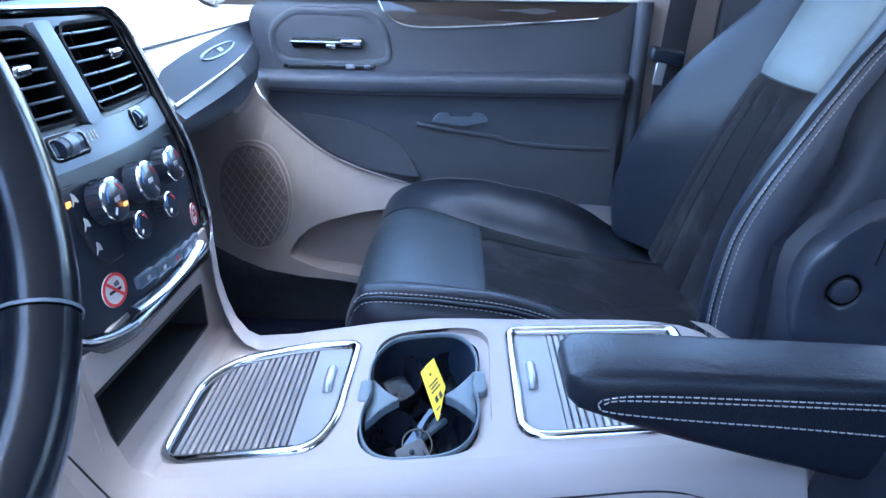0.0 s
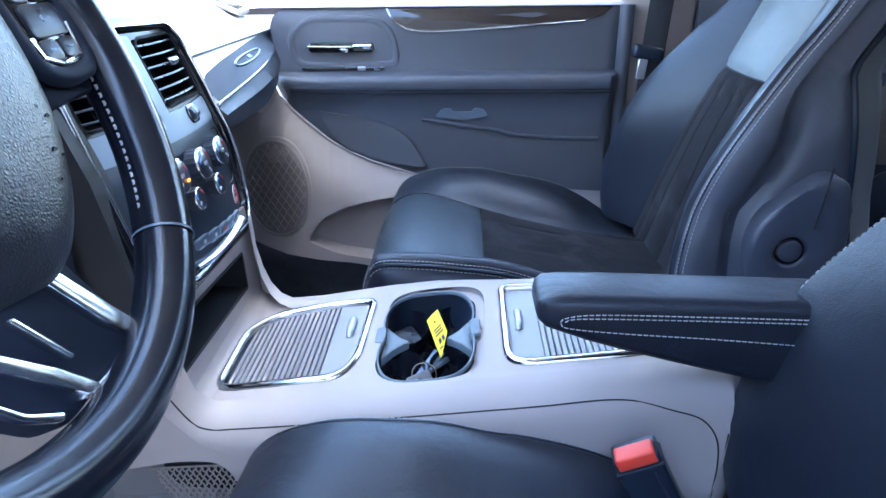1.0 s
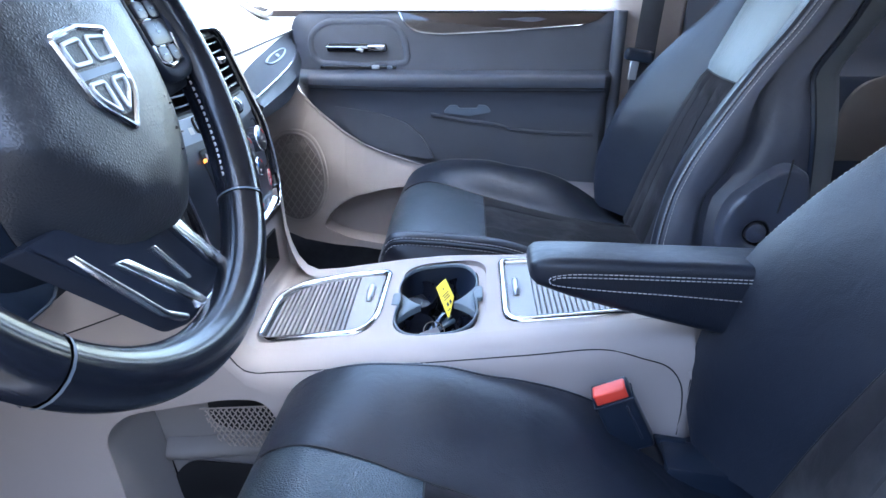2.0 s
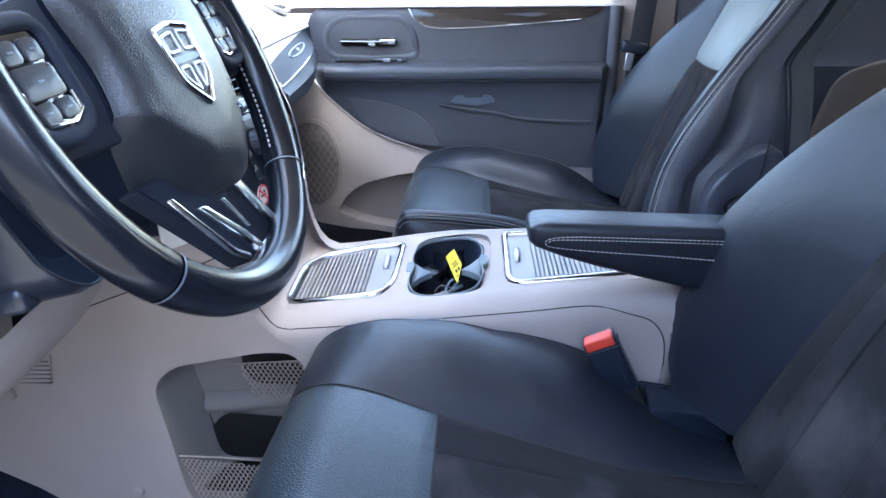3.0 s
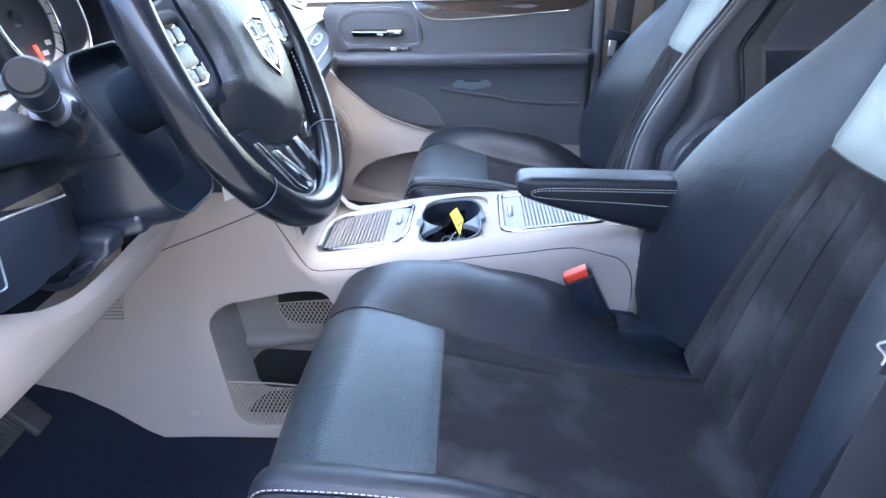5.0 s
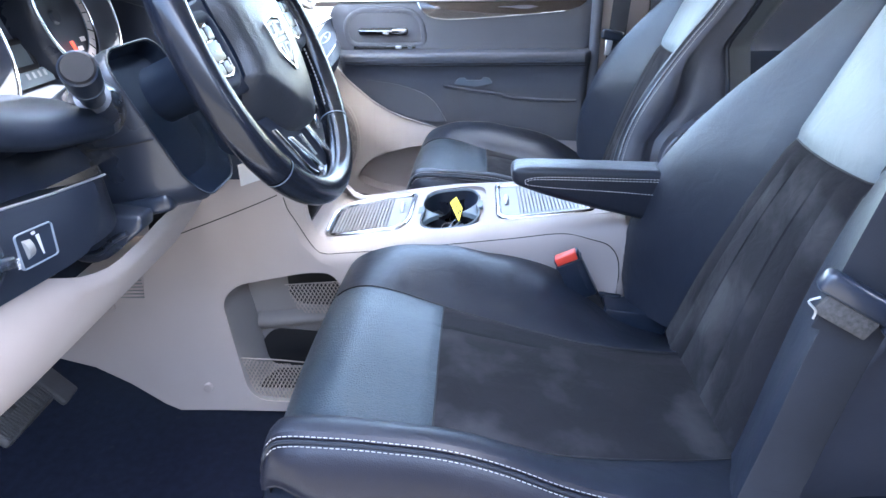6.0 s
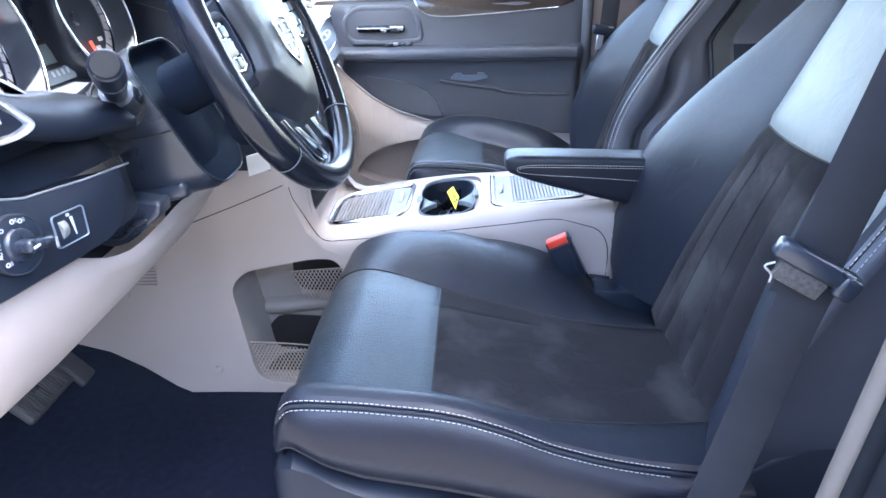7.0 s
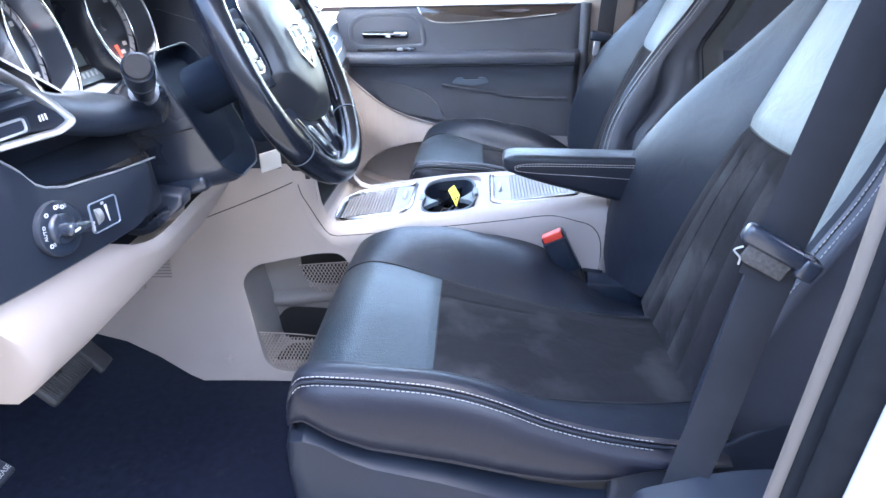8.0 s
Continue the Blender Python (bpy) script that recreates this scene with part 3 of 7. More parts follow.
def seat(name, yc, dx, back_dx, near_cut, label):
    """A bucket seat: bolstered cushion, reclined back, base. near_cut: by how much the wing on the -y side is slimmer."""
    th = thing(name, (0.14 + dx, yc, 0.0), label, "car seat", "front seats")
    cols = [(-y, k) for y, k in ACROSS[:0:-1]] + ACROSS
    n = len(cols)
    xs = [p[0] for p in SPINE]
    path = smooth_path([(x, 0, z) for x, z in SPINE], 3)

    def low_of(i, x):
        return along(LOW, x)

    def row(i):
        p = path[i]
        x, z = p.x, p.z
        rise_near, rise_far = soft(RISE_NEAR, x), soft(RISE_FAR, x)
        near, far = soft(SEAM_NEAR, x), soft(SEAM_FAR, x)
        out = []
        for y, k in cols:
            pinch = 1 - 0.10 * max(0, 1 - i / 9) ** 2
            crown = 0.006 * (1 - (y / 0.1) ** 2) if abs(y) < 0.1 else 0
            dip = 0.004 * noise.noise((x * 14, y * 14 + yc, 1.0)) if abs(y) < 0.1 and x > 0.06 else 0
            fwd = -0.018 * (1 - min(1, (y / 0.25) ** 2)) if i < 12 else 0
            if abs(abs(y) - 0.040) < 1e-6 and x > 0.05:
                dip -= 0.0016 * max(0, min(1, (0.24 - x) / 0.05))
            at_seam, rise = (near, rise_near) if y < 0 else (far, rise_far)
            yy = abs(y) * at_seam / 0.112 if abs(y) <= 0.112 else lerp(at_seam, 0.252, (abs(y) - 0.112) / 0.140)
            out.append(Vector((x + dx + fwd * (1 - i / 12 if i < 12 else 0), yc + math.copysign(yy, y) * pinch, z + rise * k + crown + dip)))
        return out

    rows = [row(i) for i in range(len(path))]
    seam_i = min(range(len(path)), key=lambda i: abs(path[i].x - 0.055) + (9 if i < 12 else 0))
    for v, (y, k) in zip(rows[seam_i], cols):
        if abs(y) < 0.11:
            v.z -= 0.003
    lo, hi = cols.index((-0.112, -0.05)), cols.index((0.112, -0.05))

    I0 = 6

    def patch(i0, i1, j0, j1):
        return grid([r[j0:j1 + 1] for r in rows[i0:i1 + 1]])

    part("front_panel", patch(I0, seam_i, lo, hi), LEATHER_SMOOTH, th, "smooth black leather front panel of the cushion")
    part("insert", patch(seam_i, len(rows) - 1, lo, hi), SUEDE, th, "worn black suede cushion insert with pale scuffs")
    for sgn, j0, j1 in ((-1, 0, lo), (1, hi, n - 1)):
        b = part("bolster", patch(I0, len(rows) - 1, j0, j1), LEATHER, th)
        # side wall below the stitched edge
        side, gap = [], []
        edge = 0 if sgn < 0 else n - 1
        line_a, line_b = [], []
        for i, r in enumerate(rows):
            if i < I0:
                continue
            e = r[edge]
            x = path[i].x
            zl = low_of(i, x)
            ease = min(1, (i - I0) / 8)
            e2 = e + Vector((0, sgn * 0.006 * (0.3 + 0.7 * ease), -0.004))
            line_a.append(e2 + Vector((0, sgn * 0.0012, 0.003)))
            e3 = e2 + Vector((0, sgn * 0.0035, -0.0075))
            line_b.append(e3 + Vector((0, sgn * 0.0012, 0)))
            h = max(0.004, e3.z - zl)
            side.append([e, e2 - Vector((0, 0, 0.0)), e2 + Vector((0, -sgn * 0.001, -0.005)), e3, e3 + Vector((0, sgn * 0.010 * ease, -0.16 * h)), e3 + Vector((0, sgn * 0.016 * ease, -0.36 * h)), e3 + Vector((0, sgn * 0.018 * ease, -0.60 * h)), e3 + Vector((0, sgn * 0.014 * ease, -0.86 * h)), e3 + Vector((0, sgn * 0.011 * ease, -0.90 * h)), e3 + Vector((0, sgn * 0.012 * ease, -0.94 * h)), e3 + Vector((0, sgn * 0.006 * ease, -1.0 * h)), e3 + Vector((0, -sgn * 0.020, -1.0 * h))])
            gap.append([side[-1][-1], side[-1][-1] - Vector((0, 0, 0.05))])
        part("side_panel", grid(side), SEAT_SIDE, th)
        # Near-black filler sheet: stands in for shade in the gap above the base.
        part("gap_shade", grid(gap), DARK, th)
        part("stitching", join(stitches(line_a[3:-4], r=0.00052, up=(0, sgn, 0.3)), stitches(line_b[3:-4], r=0.00052, up=(0, sgn, 0.3))), THREAD, b, "pale double stitching")
        part("welt", tube([(a + b2) / 2 + Vector((0, sgn * 0.0005, 0)) for a, b2 in zip(line_a, line_b)][2:-3], 0.0022, 6), LEATHER, b)
    front = [[Vector((v.x + 0.012 * k, v.y, v.z - 0.055 * k)) for v in rows[I0]] for k in (0, 0.5, 1, 1.6)]
    part("front_apron", grid(front), LEATHER, th)
    seam = lambda pts, parent: part("seam", tube([p + Vector((0, 0, 0.0002)) for p in pts], 0.0013, 6), DARK, parent)
    seam(rows[seam_i][lo:hi + 1], th)
    for jj in (lo, hi):
        seam([r[jj] + Vector((0, 0, 0.0006)) for r in rows[I0 + 3:]], th)
    # base skirt
    sk = []
    for x, zt, w in ((-0.137, 0.256, 0.244), (-0.135, 0.280, 0.256), (-0.127, 0.295, 0.265), (-0.108, 0.301, 0.270), (-0.082, 0.291, 0.270), (-0.059, 0.276, 0.272), (-0.021, 0.260, 0.274), (0.069, 0.240, 0.276), (0.142, 0.217, 0.276), (0.179, 0.203, 0.275), (0.26, 0.190, 0.272), (0.46, 0.190, 0.262)):
        w -= 0.004
        sk.append([Vector((x + dx + 0.02 * (zt - z) * (1 if x < 0 else 0), yc + y, z)) for y, z in ((-w + 0.03, zt), (-w, zt - 0.018), (-w - 0.004, zt - 0.06), (-w + 0.012, 0.10), (-w + 0.03, 0.03), (w - 0.03, 0.03), (w - 0.012, 0.10), (w + 0.004, zt - 0.06), (w, zt - 0.018), (w - 0.03, zt))])
    part("seat_base", grid(sk, True, True), PANEL, th, "black moulded seat base over the floor")

    # backrest
    CEN = [(0.262, 0.425), (0.30, 0.436), (0.40, 0.463), (0.50, 0.495), (0.588, 0.532), (0.70, 0.585), (0.80, 0.636), (0.90, 0.690), (0.94, 0.72)]
    FWD = [(0.26, 0.046), (0.30, 0.062), (0.36, 0.077), (0.42, 0.083), (0.50, 0.082), (0.57, 0.070), (0.64, 0.048), (0.70, 0.026), (0.78, 0.010), (0.94, 0.0)]
    HALF = [(0.26, 0.235), (0.32, 0.255), (0.42, 0.265), (0.54, 0.262), (0.62, 0.240), (0.70, 0.205), (0.78, 0.170), (0.86, 0.152), (0.94, 0.120)]
    INS = [(0.26, 0.150), (0.36, 0.135), (0.50, 0.108), (0.60, 0.094), (0.70, 0.100), (0.80, 0.108), (0.94, 0.10)]
    FOLD = [(0.26, 0.44), (0.40, 0.443), (0.44, 0.447), (0.48, 0.475), (0.534, 0.502), (0.593, 0.513), (0.661, 0.535), (0.75, 0.575), (0.94, 0.69)]
    bcols = [0.0, 0.28, 0.30, 0.32, 0.62, 0.64, 0.66, 0.92, 1.0, 1.06, 1.25, 1.5, 1.75, 1.90, 1.97, 2.0]
    full = [-c for c in bcols[:0:-1]] + bcols
    zs = [0.262 + (0.93 - 0.262) * k / 44 for k in range(45)]

    def bpoint(z, c):
        a = abs(c)
        w, ins, f = soft(HALF, z), soft(INS, z), soft(FWD, z)
        if c < 0:
            w -= near_cut * max(0, min(1, (z - 0.33) / 0.12)) * max(0.0, min(1.0, (0.85 - z) / 0.2))
        if c > 0 and near_cut:
            w -= 0.028 * max(0, min(1, (z - 0.36) / 0.10))
        if c < 0 and not near_cut:
            f *= along([(0.28, 0.6), (0.43, 0.6), (0.50, 0.5), (0.56, 0.38), (0.60, 0.25), (0.66, 0.1), (0.80, 0.0)], z)
            w -= 0.010 * max(0, min(1, (z - 0.30) / 0.10))
        if c > 0 and near_cut == 0:
            w += 0.016 * max(0, min(1, (z - 0.262) / 0.04)) * max(0.0, min(1.0, (0.55 - z) / 0.1))
        if a <= 1:
            y = ins * a
            d = 0.010 * (1 - a * a)
            if a in (0.30, 0.64) and z < 0.58:
                d -= 0.0022 if a == 0.30 else 0.001
            if a == 1.0:
                d -= 0.005
        else:
            t = a - 1
            y = lerp(ins, w, t)
            d = f * (math.sin(min(1, t / 0.97) * math.pi / 2) ** 1.5) - (0.006 * (t - 0.97) / 0.03 if t > 0.97 else 0)
        x = soft(CEN, z) - d
        return Vector((x + back_dx, yc + math.copysign(y, c), z + 0.0))

    brow = [[bpoint(z, c) for c in full] for z in zs]
    cut = min(range(len(zs)), key=lambda i: abs(zs[i] - 0.592))
    for j, c in enumerate(full):
        if abs(c) <= 1:
            brow[cut][j].x += 0.005
    L, R_ = full.index(-1.0), full.index(1.0)

    def bpatch(i0, i1, j0, j1):
        return grid([r[j0:j1 + 1] for r in brow[i0:i1 + 1]])

    br = part("backrest", bpatch(0, cut, L, R_), SUEDE, th, "black suede backrest centre with sewn channels")
    part("shoulder_panel", bpatch(cut, len(zs) - 1, L, R_), LEATHER_GREY, br, "smooth blue-grey leather shoulder panel")
    for sgn, j0, j1 in ((-1, 0, L), (1, R_, len(full) - 1)):
        part("wing", bpatch(0, len(zs) - 1, j0, j1), LEATHER, br)
        edge = 0 if sgn < 0 else len(full) - 1
        side, la, lb = [], [], []
        for r, z in zip(brow, zs):
            e = r[edge]
            e2 = e + Vector((0.002, sgn * 0.003, 0))
            e3 = e2 + Vector((0.007, sgn * 0.003, 0))
            la.append(e2 + Vector((0, sgn * 0.001, 0)))
            lb.append(e3 + Vector((0.001, sgn * 0.001, 0)))
            # leather flank, folded in before the rear roll on the console side
            fold = max(along(FOLD, z) + back_dx, e3.x + 0.020)
            open_ = along([(0.40, 0.026), (0.50, 0.034), (0.60, 0.030), (0.75, 0.014), (0.90, 0.008)], z)
            rear = max(0.608 - 0.095 * (z - 0.525) + back_dx, fold + open_ + 0.035)
            deep = 0.0 if sgn < 0 and not near_cut else max(0.15, min(1.0, (0.66 - z) / 0.12))
            prof = ((lerp(e3.x, fold, 0.35), 0.006), (lerp(e3.x, fold, 0.75), 0.007), (fold - 0.004, 0.004), (fold + 0.15 * open_, lerp(0.004, -0.007, deep)), (fold + 0.6 * open_, lerp(0.004, -0.010, deep)), (fold + open_, lerp(0.003, -0.004, deep)), (fold + open_ + 0.010, 0.003), (lerp(fold + open_, rear, 0.6), 0.003), (rear - 0.010, -0.001), (rear, -0.009))
            side.append([e, e2, e2 + Vector((0.004, -sgn * 0.0008, 0)), e3] + [Vector((x, e3.y + sgn * o, z)) for x, o in prof])
        part("back_side", grid(side), SIDE_VINYL, br)
        part("piping", tube([r[-1] + Vector((-0.002, sgn * 0.003, 0)) for r in side[2:]], 0.0055, 8, up=(0, 1, 0)), BLACK_FINE, br)
        part("stitching", join(stitches(la[4:], r=0.0006, up=(-0.5, sgn, 0)), stitches(lb[4:], r=0.0006, up=(-0.3, sgn, 0))), THREAD, br, "pale double stitching")
        if sgn < 0:
            left_rim = [s[-1] for s in side]
        else:
            right_rim = [s[-1] for s in side]
    part("back_shell", grid([[a, lerp(a, b, 0.04) + Vector((0.04, 0, 0)), lerp(a, b, 0.12) + Vector((0.065, 0, 0)), lerp(a, b, 0.5) + Vector((0.075, 0, 0)), lerp(a, b, 0.88) + Vector((0.065, 0, 0)), lerp(a, b, 0.96) + Vector((0.04, 0, 0)), b] for a, b in zip(left_rim, right_rim)]), SHELL_GREY, br, "dark grey plastic back shell")
    top = zs[-1]
    part("top_edge", grid([[p for p in brow[-1]], [p + Vector((0.03, 0, 0.02)) for p in brow[-1]], [p + Vector((0.09, 0, 0.015)) for p in brow[-1]], [p + Vector((0.13, 0, -0.02)) for p in brow[-1]]]), LEATHER, br)
    seam(brow[cut][L:R_ + 1], br)
    for jj in (L, R_):
        seam([r[jj] for r in brow], br)
    # side valance below the backrest, recliner shield above it
    for sgn in (-1, 1):
        val = round_poly([(0.30, 0.17), (0.66, 0.17), (0.67, 0.33), (0.50, 0.325), (0.40, 0.262), (0.30, 0.235)], [0.01, 0.02, 0.03, 0.03, 0.05, 0.01], 5)
        part("side_valance", plate(val, lambda u, v, w: Vector((u + back_dx, yc + sgn * (0.262 + w), v)), 0.03, edge=0.006), BLACK, th)
    # recliner boss with its round cap, on the console side
    sgn = -1 if near_cut else 1
    yo = yc + sgn * 0.262
    out = round_poly([(0.478, 0.325), (0.600, 0.318), (0.606, 0.42), (0.590, 0.500), (0.560, 0.508), (0.520, 0.480), (0.484, 0.446), (0.470, 0.405)], [0.03, 0.02, 0.05, 0.02, 0.03, 0.04, 0.04, 0.04], 5)
    sh = part("recliner_shield", plate(out, lambda u, v, w: Vector((u + back_dx, yo + sgn * (0.012 + w), v)), 0.05, [ellipse(0.528, 0.400, 0.0195, 0.0195, 32)], edge=0.006), SIDE_VINYL, th, sharp=50)
    # Groove wall in near-black: the shadow round the cap put into colour.
    part("cap_shadow", grid([[Vector((u + back_dx, yo + sgn * w, v)) for u, v in ellipse(0.528, 0.400, 0.0195, 0.0195, 32)] for w in (0.010, 0.0)], True), DARK, sh)
    part("recliner_cap", plate(ellipse(0.528, 0.400, 0.0165, 0.0165, 32), lambda u, v, w: Vector((u + back_dx, yo + sgn * (0.013 + w), v)), 0.014, edge=0.003), SIDE_VINYL, sh)
    part("shield_seam", tube([(u + back_dx, yo + sgn * 0.0125, v) for u, v in ((0.560, 0.520), (0.558, 0.48), (0.553, 0.435))], 0.0012, 6), DARK, sh)
    return th


driver_seat = seat("driver_seat", -0.42, 0.0, -0.012, 0.0, "black leather and suede bucket seat with pale stitching, driver's side")
passenger_seat = seat("passenger_seat", 0.425, 0.076, 0.020, 0.034, "black leather and suede bucket seat with pale stitching, passenger's side")


second = copy_thing(passenger_seat, pose(1.23, 0.44, 0.0))
tagged(second, "black leather and suede bucket seat of the second row", "car seat", "rear seats")


def armrest(th):
    """A padded fold-down armrest on the seat's console side."""
    rows = []
    y0, y1 = -0.178, -0.112
    for x, top, low in ((0.163, 0.492, 0.482), (0.165, 0.496, 0.477), (0.172, 0.500, 0.471), (0.186, 0.502, 0.465), (0.21, 0.502, 0.456), (0.25, 0.501, 0.444), (0.31, 0.499, 0.428), (0.38, 0.497, 0.411), (0.47, 0.494, 0.390)):
        q = 0.012 if x > 0.18 else 0.008 if x > 0.167 else 0.0045
        yi = 0.014 if x < 0.164 else (0.008 if x < 0.17 else 0.002 if x < 0.18 else 0.0)
        ring = []
        for (yy, zz, a0) in ((y1 - yi - q, top - q, 0), (y0 + yi + q, top - q, 90), (y0 + yi + q, low + q, 180), (y1 - yi - q, low + q, 270)):
            for k in range(5):
                a = radians(a0 + 90 * k / 4)
                ring.append((x, yy + q * math.cos(a), zz + q * math.sin(a)))
        rows.append(ring)
    a = part("armrest", grid(rows, True, True), LEATHER, th, "padded black leather armrest with pale stitching", sharp=60)
    loop = lambda d: smooth_path([(0.46, y0 - 0.0012, 0.482 - d), (0.32, y0 - 0.0012, 0.486 - d), (0.22, y0 - 0.0012, 0.488 - d), (0.188 + d, y0 - 0.0012, 0.4845 - d * 0.4), (0.184 + d, y0 - 0.0012, 0.479), (0.192 + d, y0 - 0.0012, 0.474 + d * 0.3), (0.24, y0 - 0.0012, 0.469 + d * 0.3), (0.33, y0 - 0.0012, 0.463 + d * 0.2), (0.46, y0 - 0.0012, 0.452)], 6)
    part("stitching", stitches(loop(0.0), 0.004, 0.0015, 0.0006, up=(0, -1, 0)), THREAD, a)
    part("stitching", stitches(loop(0.004)[:26], 0.004, 0.0015, 0.0006, up=(0, -1, 0)), THREAD, a)
    part("pivot", tube([(0.475, -0.178, 0.450), (0.475, -0.110, 0.450)], 0.030, 20, up=(1, 0, 0)), BLACK, a)


armrest(driver_seat)

# ---- centre console ----
def ztop(x):
    return 0.360 + 0.118 * x


CY = 0.0125
console = thing("centre_console", (0.05, CY, 0.0), "light grey plastic centre console between the seats", "console")
TRAY1 = round_poly([(-0.182, -0.092), (-0.038, -0.090), (-0.022, -0.052), (-0.018, 0.085), (-0.075, 0.088), (-0.152, 0.072), (-0.184, 0.034)], [0.026, 0.03, 0.05, 0.014, 0.03, 0.03, 0.03])
CUP = round_poly([(-0.003, -0.109), (0.120, -0.109), (0.125, 0.102), (0.002, 0.102)], [0.05, 0.05, 0.045, 0.045], 8)
TRAY2 = round_poly([(0.144, -0.095), (0.320, -0.095), (0.320, 0.066), (0.144, 0.088)], [0.03, 0.02, 0.012, 0.014])
on_top = lambda u, v, w: Vector((u, v, ztop(u) + w))
FAR = [(-0.19, 0.128), (-0.15, 0.112), (-0.12, 0.109), (-0.07, 0.111), (-0.005, 0.119), (0.06, 0.119), (0.15, 0.102), (0.25, 0.085), (0.31, 0.070), (0.345, 0.045), (0.365, 0.0)]
far_y = lambda x: soft(FAR, x)
outline = [(x, -0.113) for x in span(-0.190, 0.345, 12)] + [(0.368, -0.085), (0.372, -0.04)] + [(x, far_y(x)) for x in (0.365, 0.358, 0.345, 0.33, 0.31, 0.28, 0.25, 0.20, 0.15, 0.10, 0.06, 0.0, -0.03, -0.10, -0.15, -0.19)]
part("top", cut_plate(outline, on_top, 0.004, [grow(TRAY1, 0.002), CUP, grow(TRAY2, 0.002)]), GREY, console, sharp=30)
# near flank
SIDE_TOP = [(0.364, 0.350), (0.30, 0.345), (0.20, 0.333), (0.10, 0.321), (0.0, 0.310), (-0.09, 0.302), (-0.14, 0.304), (-0.175, 0.318), (-0.205, 0.352), (-0.225, 0.405), (-0.237, 0.470)]


def flank_y(x, z):
    return -0.155 - 0.035 * max(0.0, min(1.0, (0.34 - z) / 0.33)) ** 1.3 - 0.02 * max(0, min(1, (-0.40 - x) / 0.3))


CUBBY = round_poly([(-0.333, 0.030), (-0.145, 0.028), (-0.138, 0.268), (-0.156, 0.297), (-0.20, 0.298), (-0.335, 0.271), (-0.366, 0.238)], [0.045, 0.03, 0.03, 0.02, 0.03, 0.025, 0.03], 6)
flank = [p for p in SIDE_TOP] + [(-0.246, 0.482), (-0.72, 0.482), (-0.74, 0.145), (-0.699, 0.131), (-0.623, 0.107), (-0.56, 0.070), (-0.50, 0.025), (-0.472, 0.010), (-0.40, 0.008), (0.0, 0.008), (0.15, 0.06), (0.26, 0.20), (0.330, 0.222), (0.356, 0.248), (0.364, 0.31)]
side = part("side_panel", cut_plate(flank, lambda u, v, w: Vector((u, flank_y(u, v) - w, v)), 0.004, [CUBBY], us=span(-0.70, 0.3, 20), vs=span(0.03, 0.45, 14)), GREY, console, sharp=30)
# rounded shoulder between top and flank
rows = []
for (x, z), k in zip(SIDE_TOP, range(99)):
    o = Vector((x, flank_y(x, z), z))
    if k < 7:
        i = Vector((x if k else 0.368, -0.113 if k else -0.085, ztop(x)))
        c = Vector((x, o.y - 0.001, i.z))
    else:
        i = Vector(((-0.168, -0.186, -0.1935, -0.199)[k - 7], (-0.115, -0.120, -0.126, -0.130)[k - 7], (0.343, 0.360, 0.40, 0.47)[k - 7]))
        c = Vector((i.x - 0.008, o.y + 0.004, i.z - 0.006))
    rows.append([o.lerp(c, t).lerp(c.lerp(i, t), t) for t in span(0, 1, 8)])
shoulder_bm = grid(rows)
flank_bm = cut_plate(flank, lambda u, v, w: Vector((u, flank_y(u, v) - w, v)), 0, [CUBBY], us=span(-0.70, 0.3, 20), vs=span(0.03, 0.45, 14))
both = join(shoulder_bm.copy(), flank_bm)
SHELL = BVHTree.FromBMesh(both)
both.free()
part("shoulder", shoulder_bm, GREY, console, sharp=50)
part("shoulder", grid([[Vector((x, far_y(x) + 0.03 * math.sin(a), ztop(x) - 0.03 * (1 - math.cos(a)))) for a in span(0, math.pi / 2, 6)] + [Vector((x, far_y(x) + 0.034, 0.15)), Vector((x, far_y(x) + 0.036, 0.02))] for x in (-0.19, -0.15, -0.10, -0.03, 0.0, 0.06, 0.10, 0.15, 0.20, 0.25, 0.28, 0.31, 0.33, 0.345, 0.358, 0.365)]), GREY, console, sharp=60)
END = [(0.362, -0.159, 0.350), (0.378, -0.154, 0.364), (0.392, -0.140, 0.382), (0.396, -0.115, 0.397), (0.396, -0.04, 0.403), (0.386, 0.02, 0.402), (0.364, 0.07, 0.400)]
part("end_panel", grid([[Vector((x - 0.026, y + (0.014 if y < -0.12 else 0), z + 0.004)), Vector((x - 0.005, y + (0.004 if y < -0.12 else 0), z)), Vector((x, y, z - 0.010)), Vector((x - 0.002, y, 0.31)), Vector((x - 0.014, y - 0.004, 0.225))] for x, y, z in END]), GREY, console, sharp=60)
# moulded joint line in the flank
JOINT = [(-0.228, 0.442), (-0.223, 0.42), (-0.213, 0.398), (-0.199, 0.375), (-0.183, 0.358), (-0.165, 0.345), (-0.140, 0.336), (-0.093, 0.334), (-0.039, 0.341), (0.068, 0.354), (0.173, 0.361), (0.276, 0.364), (0.307, 0.359), (0.328, 0.346), (0.343, 0.323), (0.352, 0.295), (0.354, 0.261)]


def shell_y(x, z):
    """The flank, or the shoulder above it."""
    hit = SHELL.ray_cast(Vector((x, -1.0, z)), Vector((0, 1, 0)))
    return hit[0].y if hit[0] is not None else flank_y(x, z)


def over(x):
    hit = SHELL.ray_cast(Vector((x, -0.1475, 1.0)), Vector((0, 0, -1)))
    return hit[0]


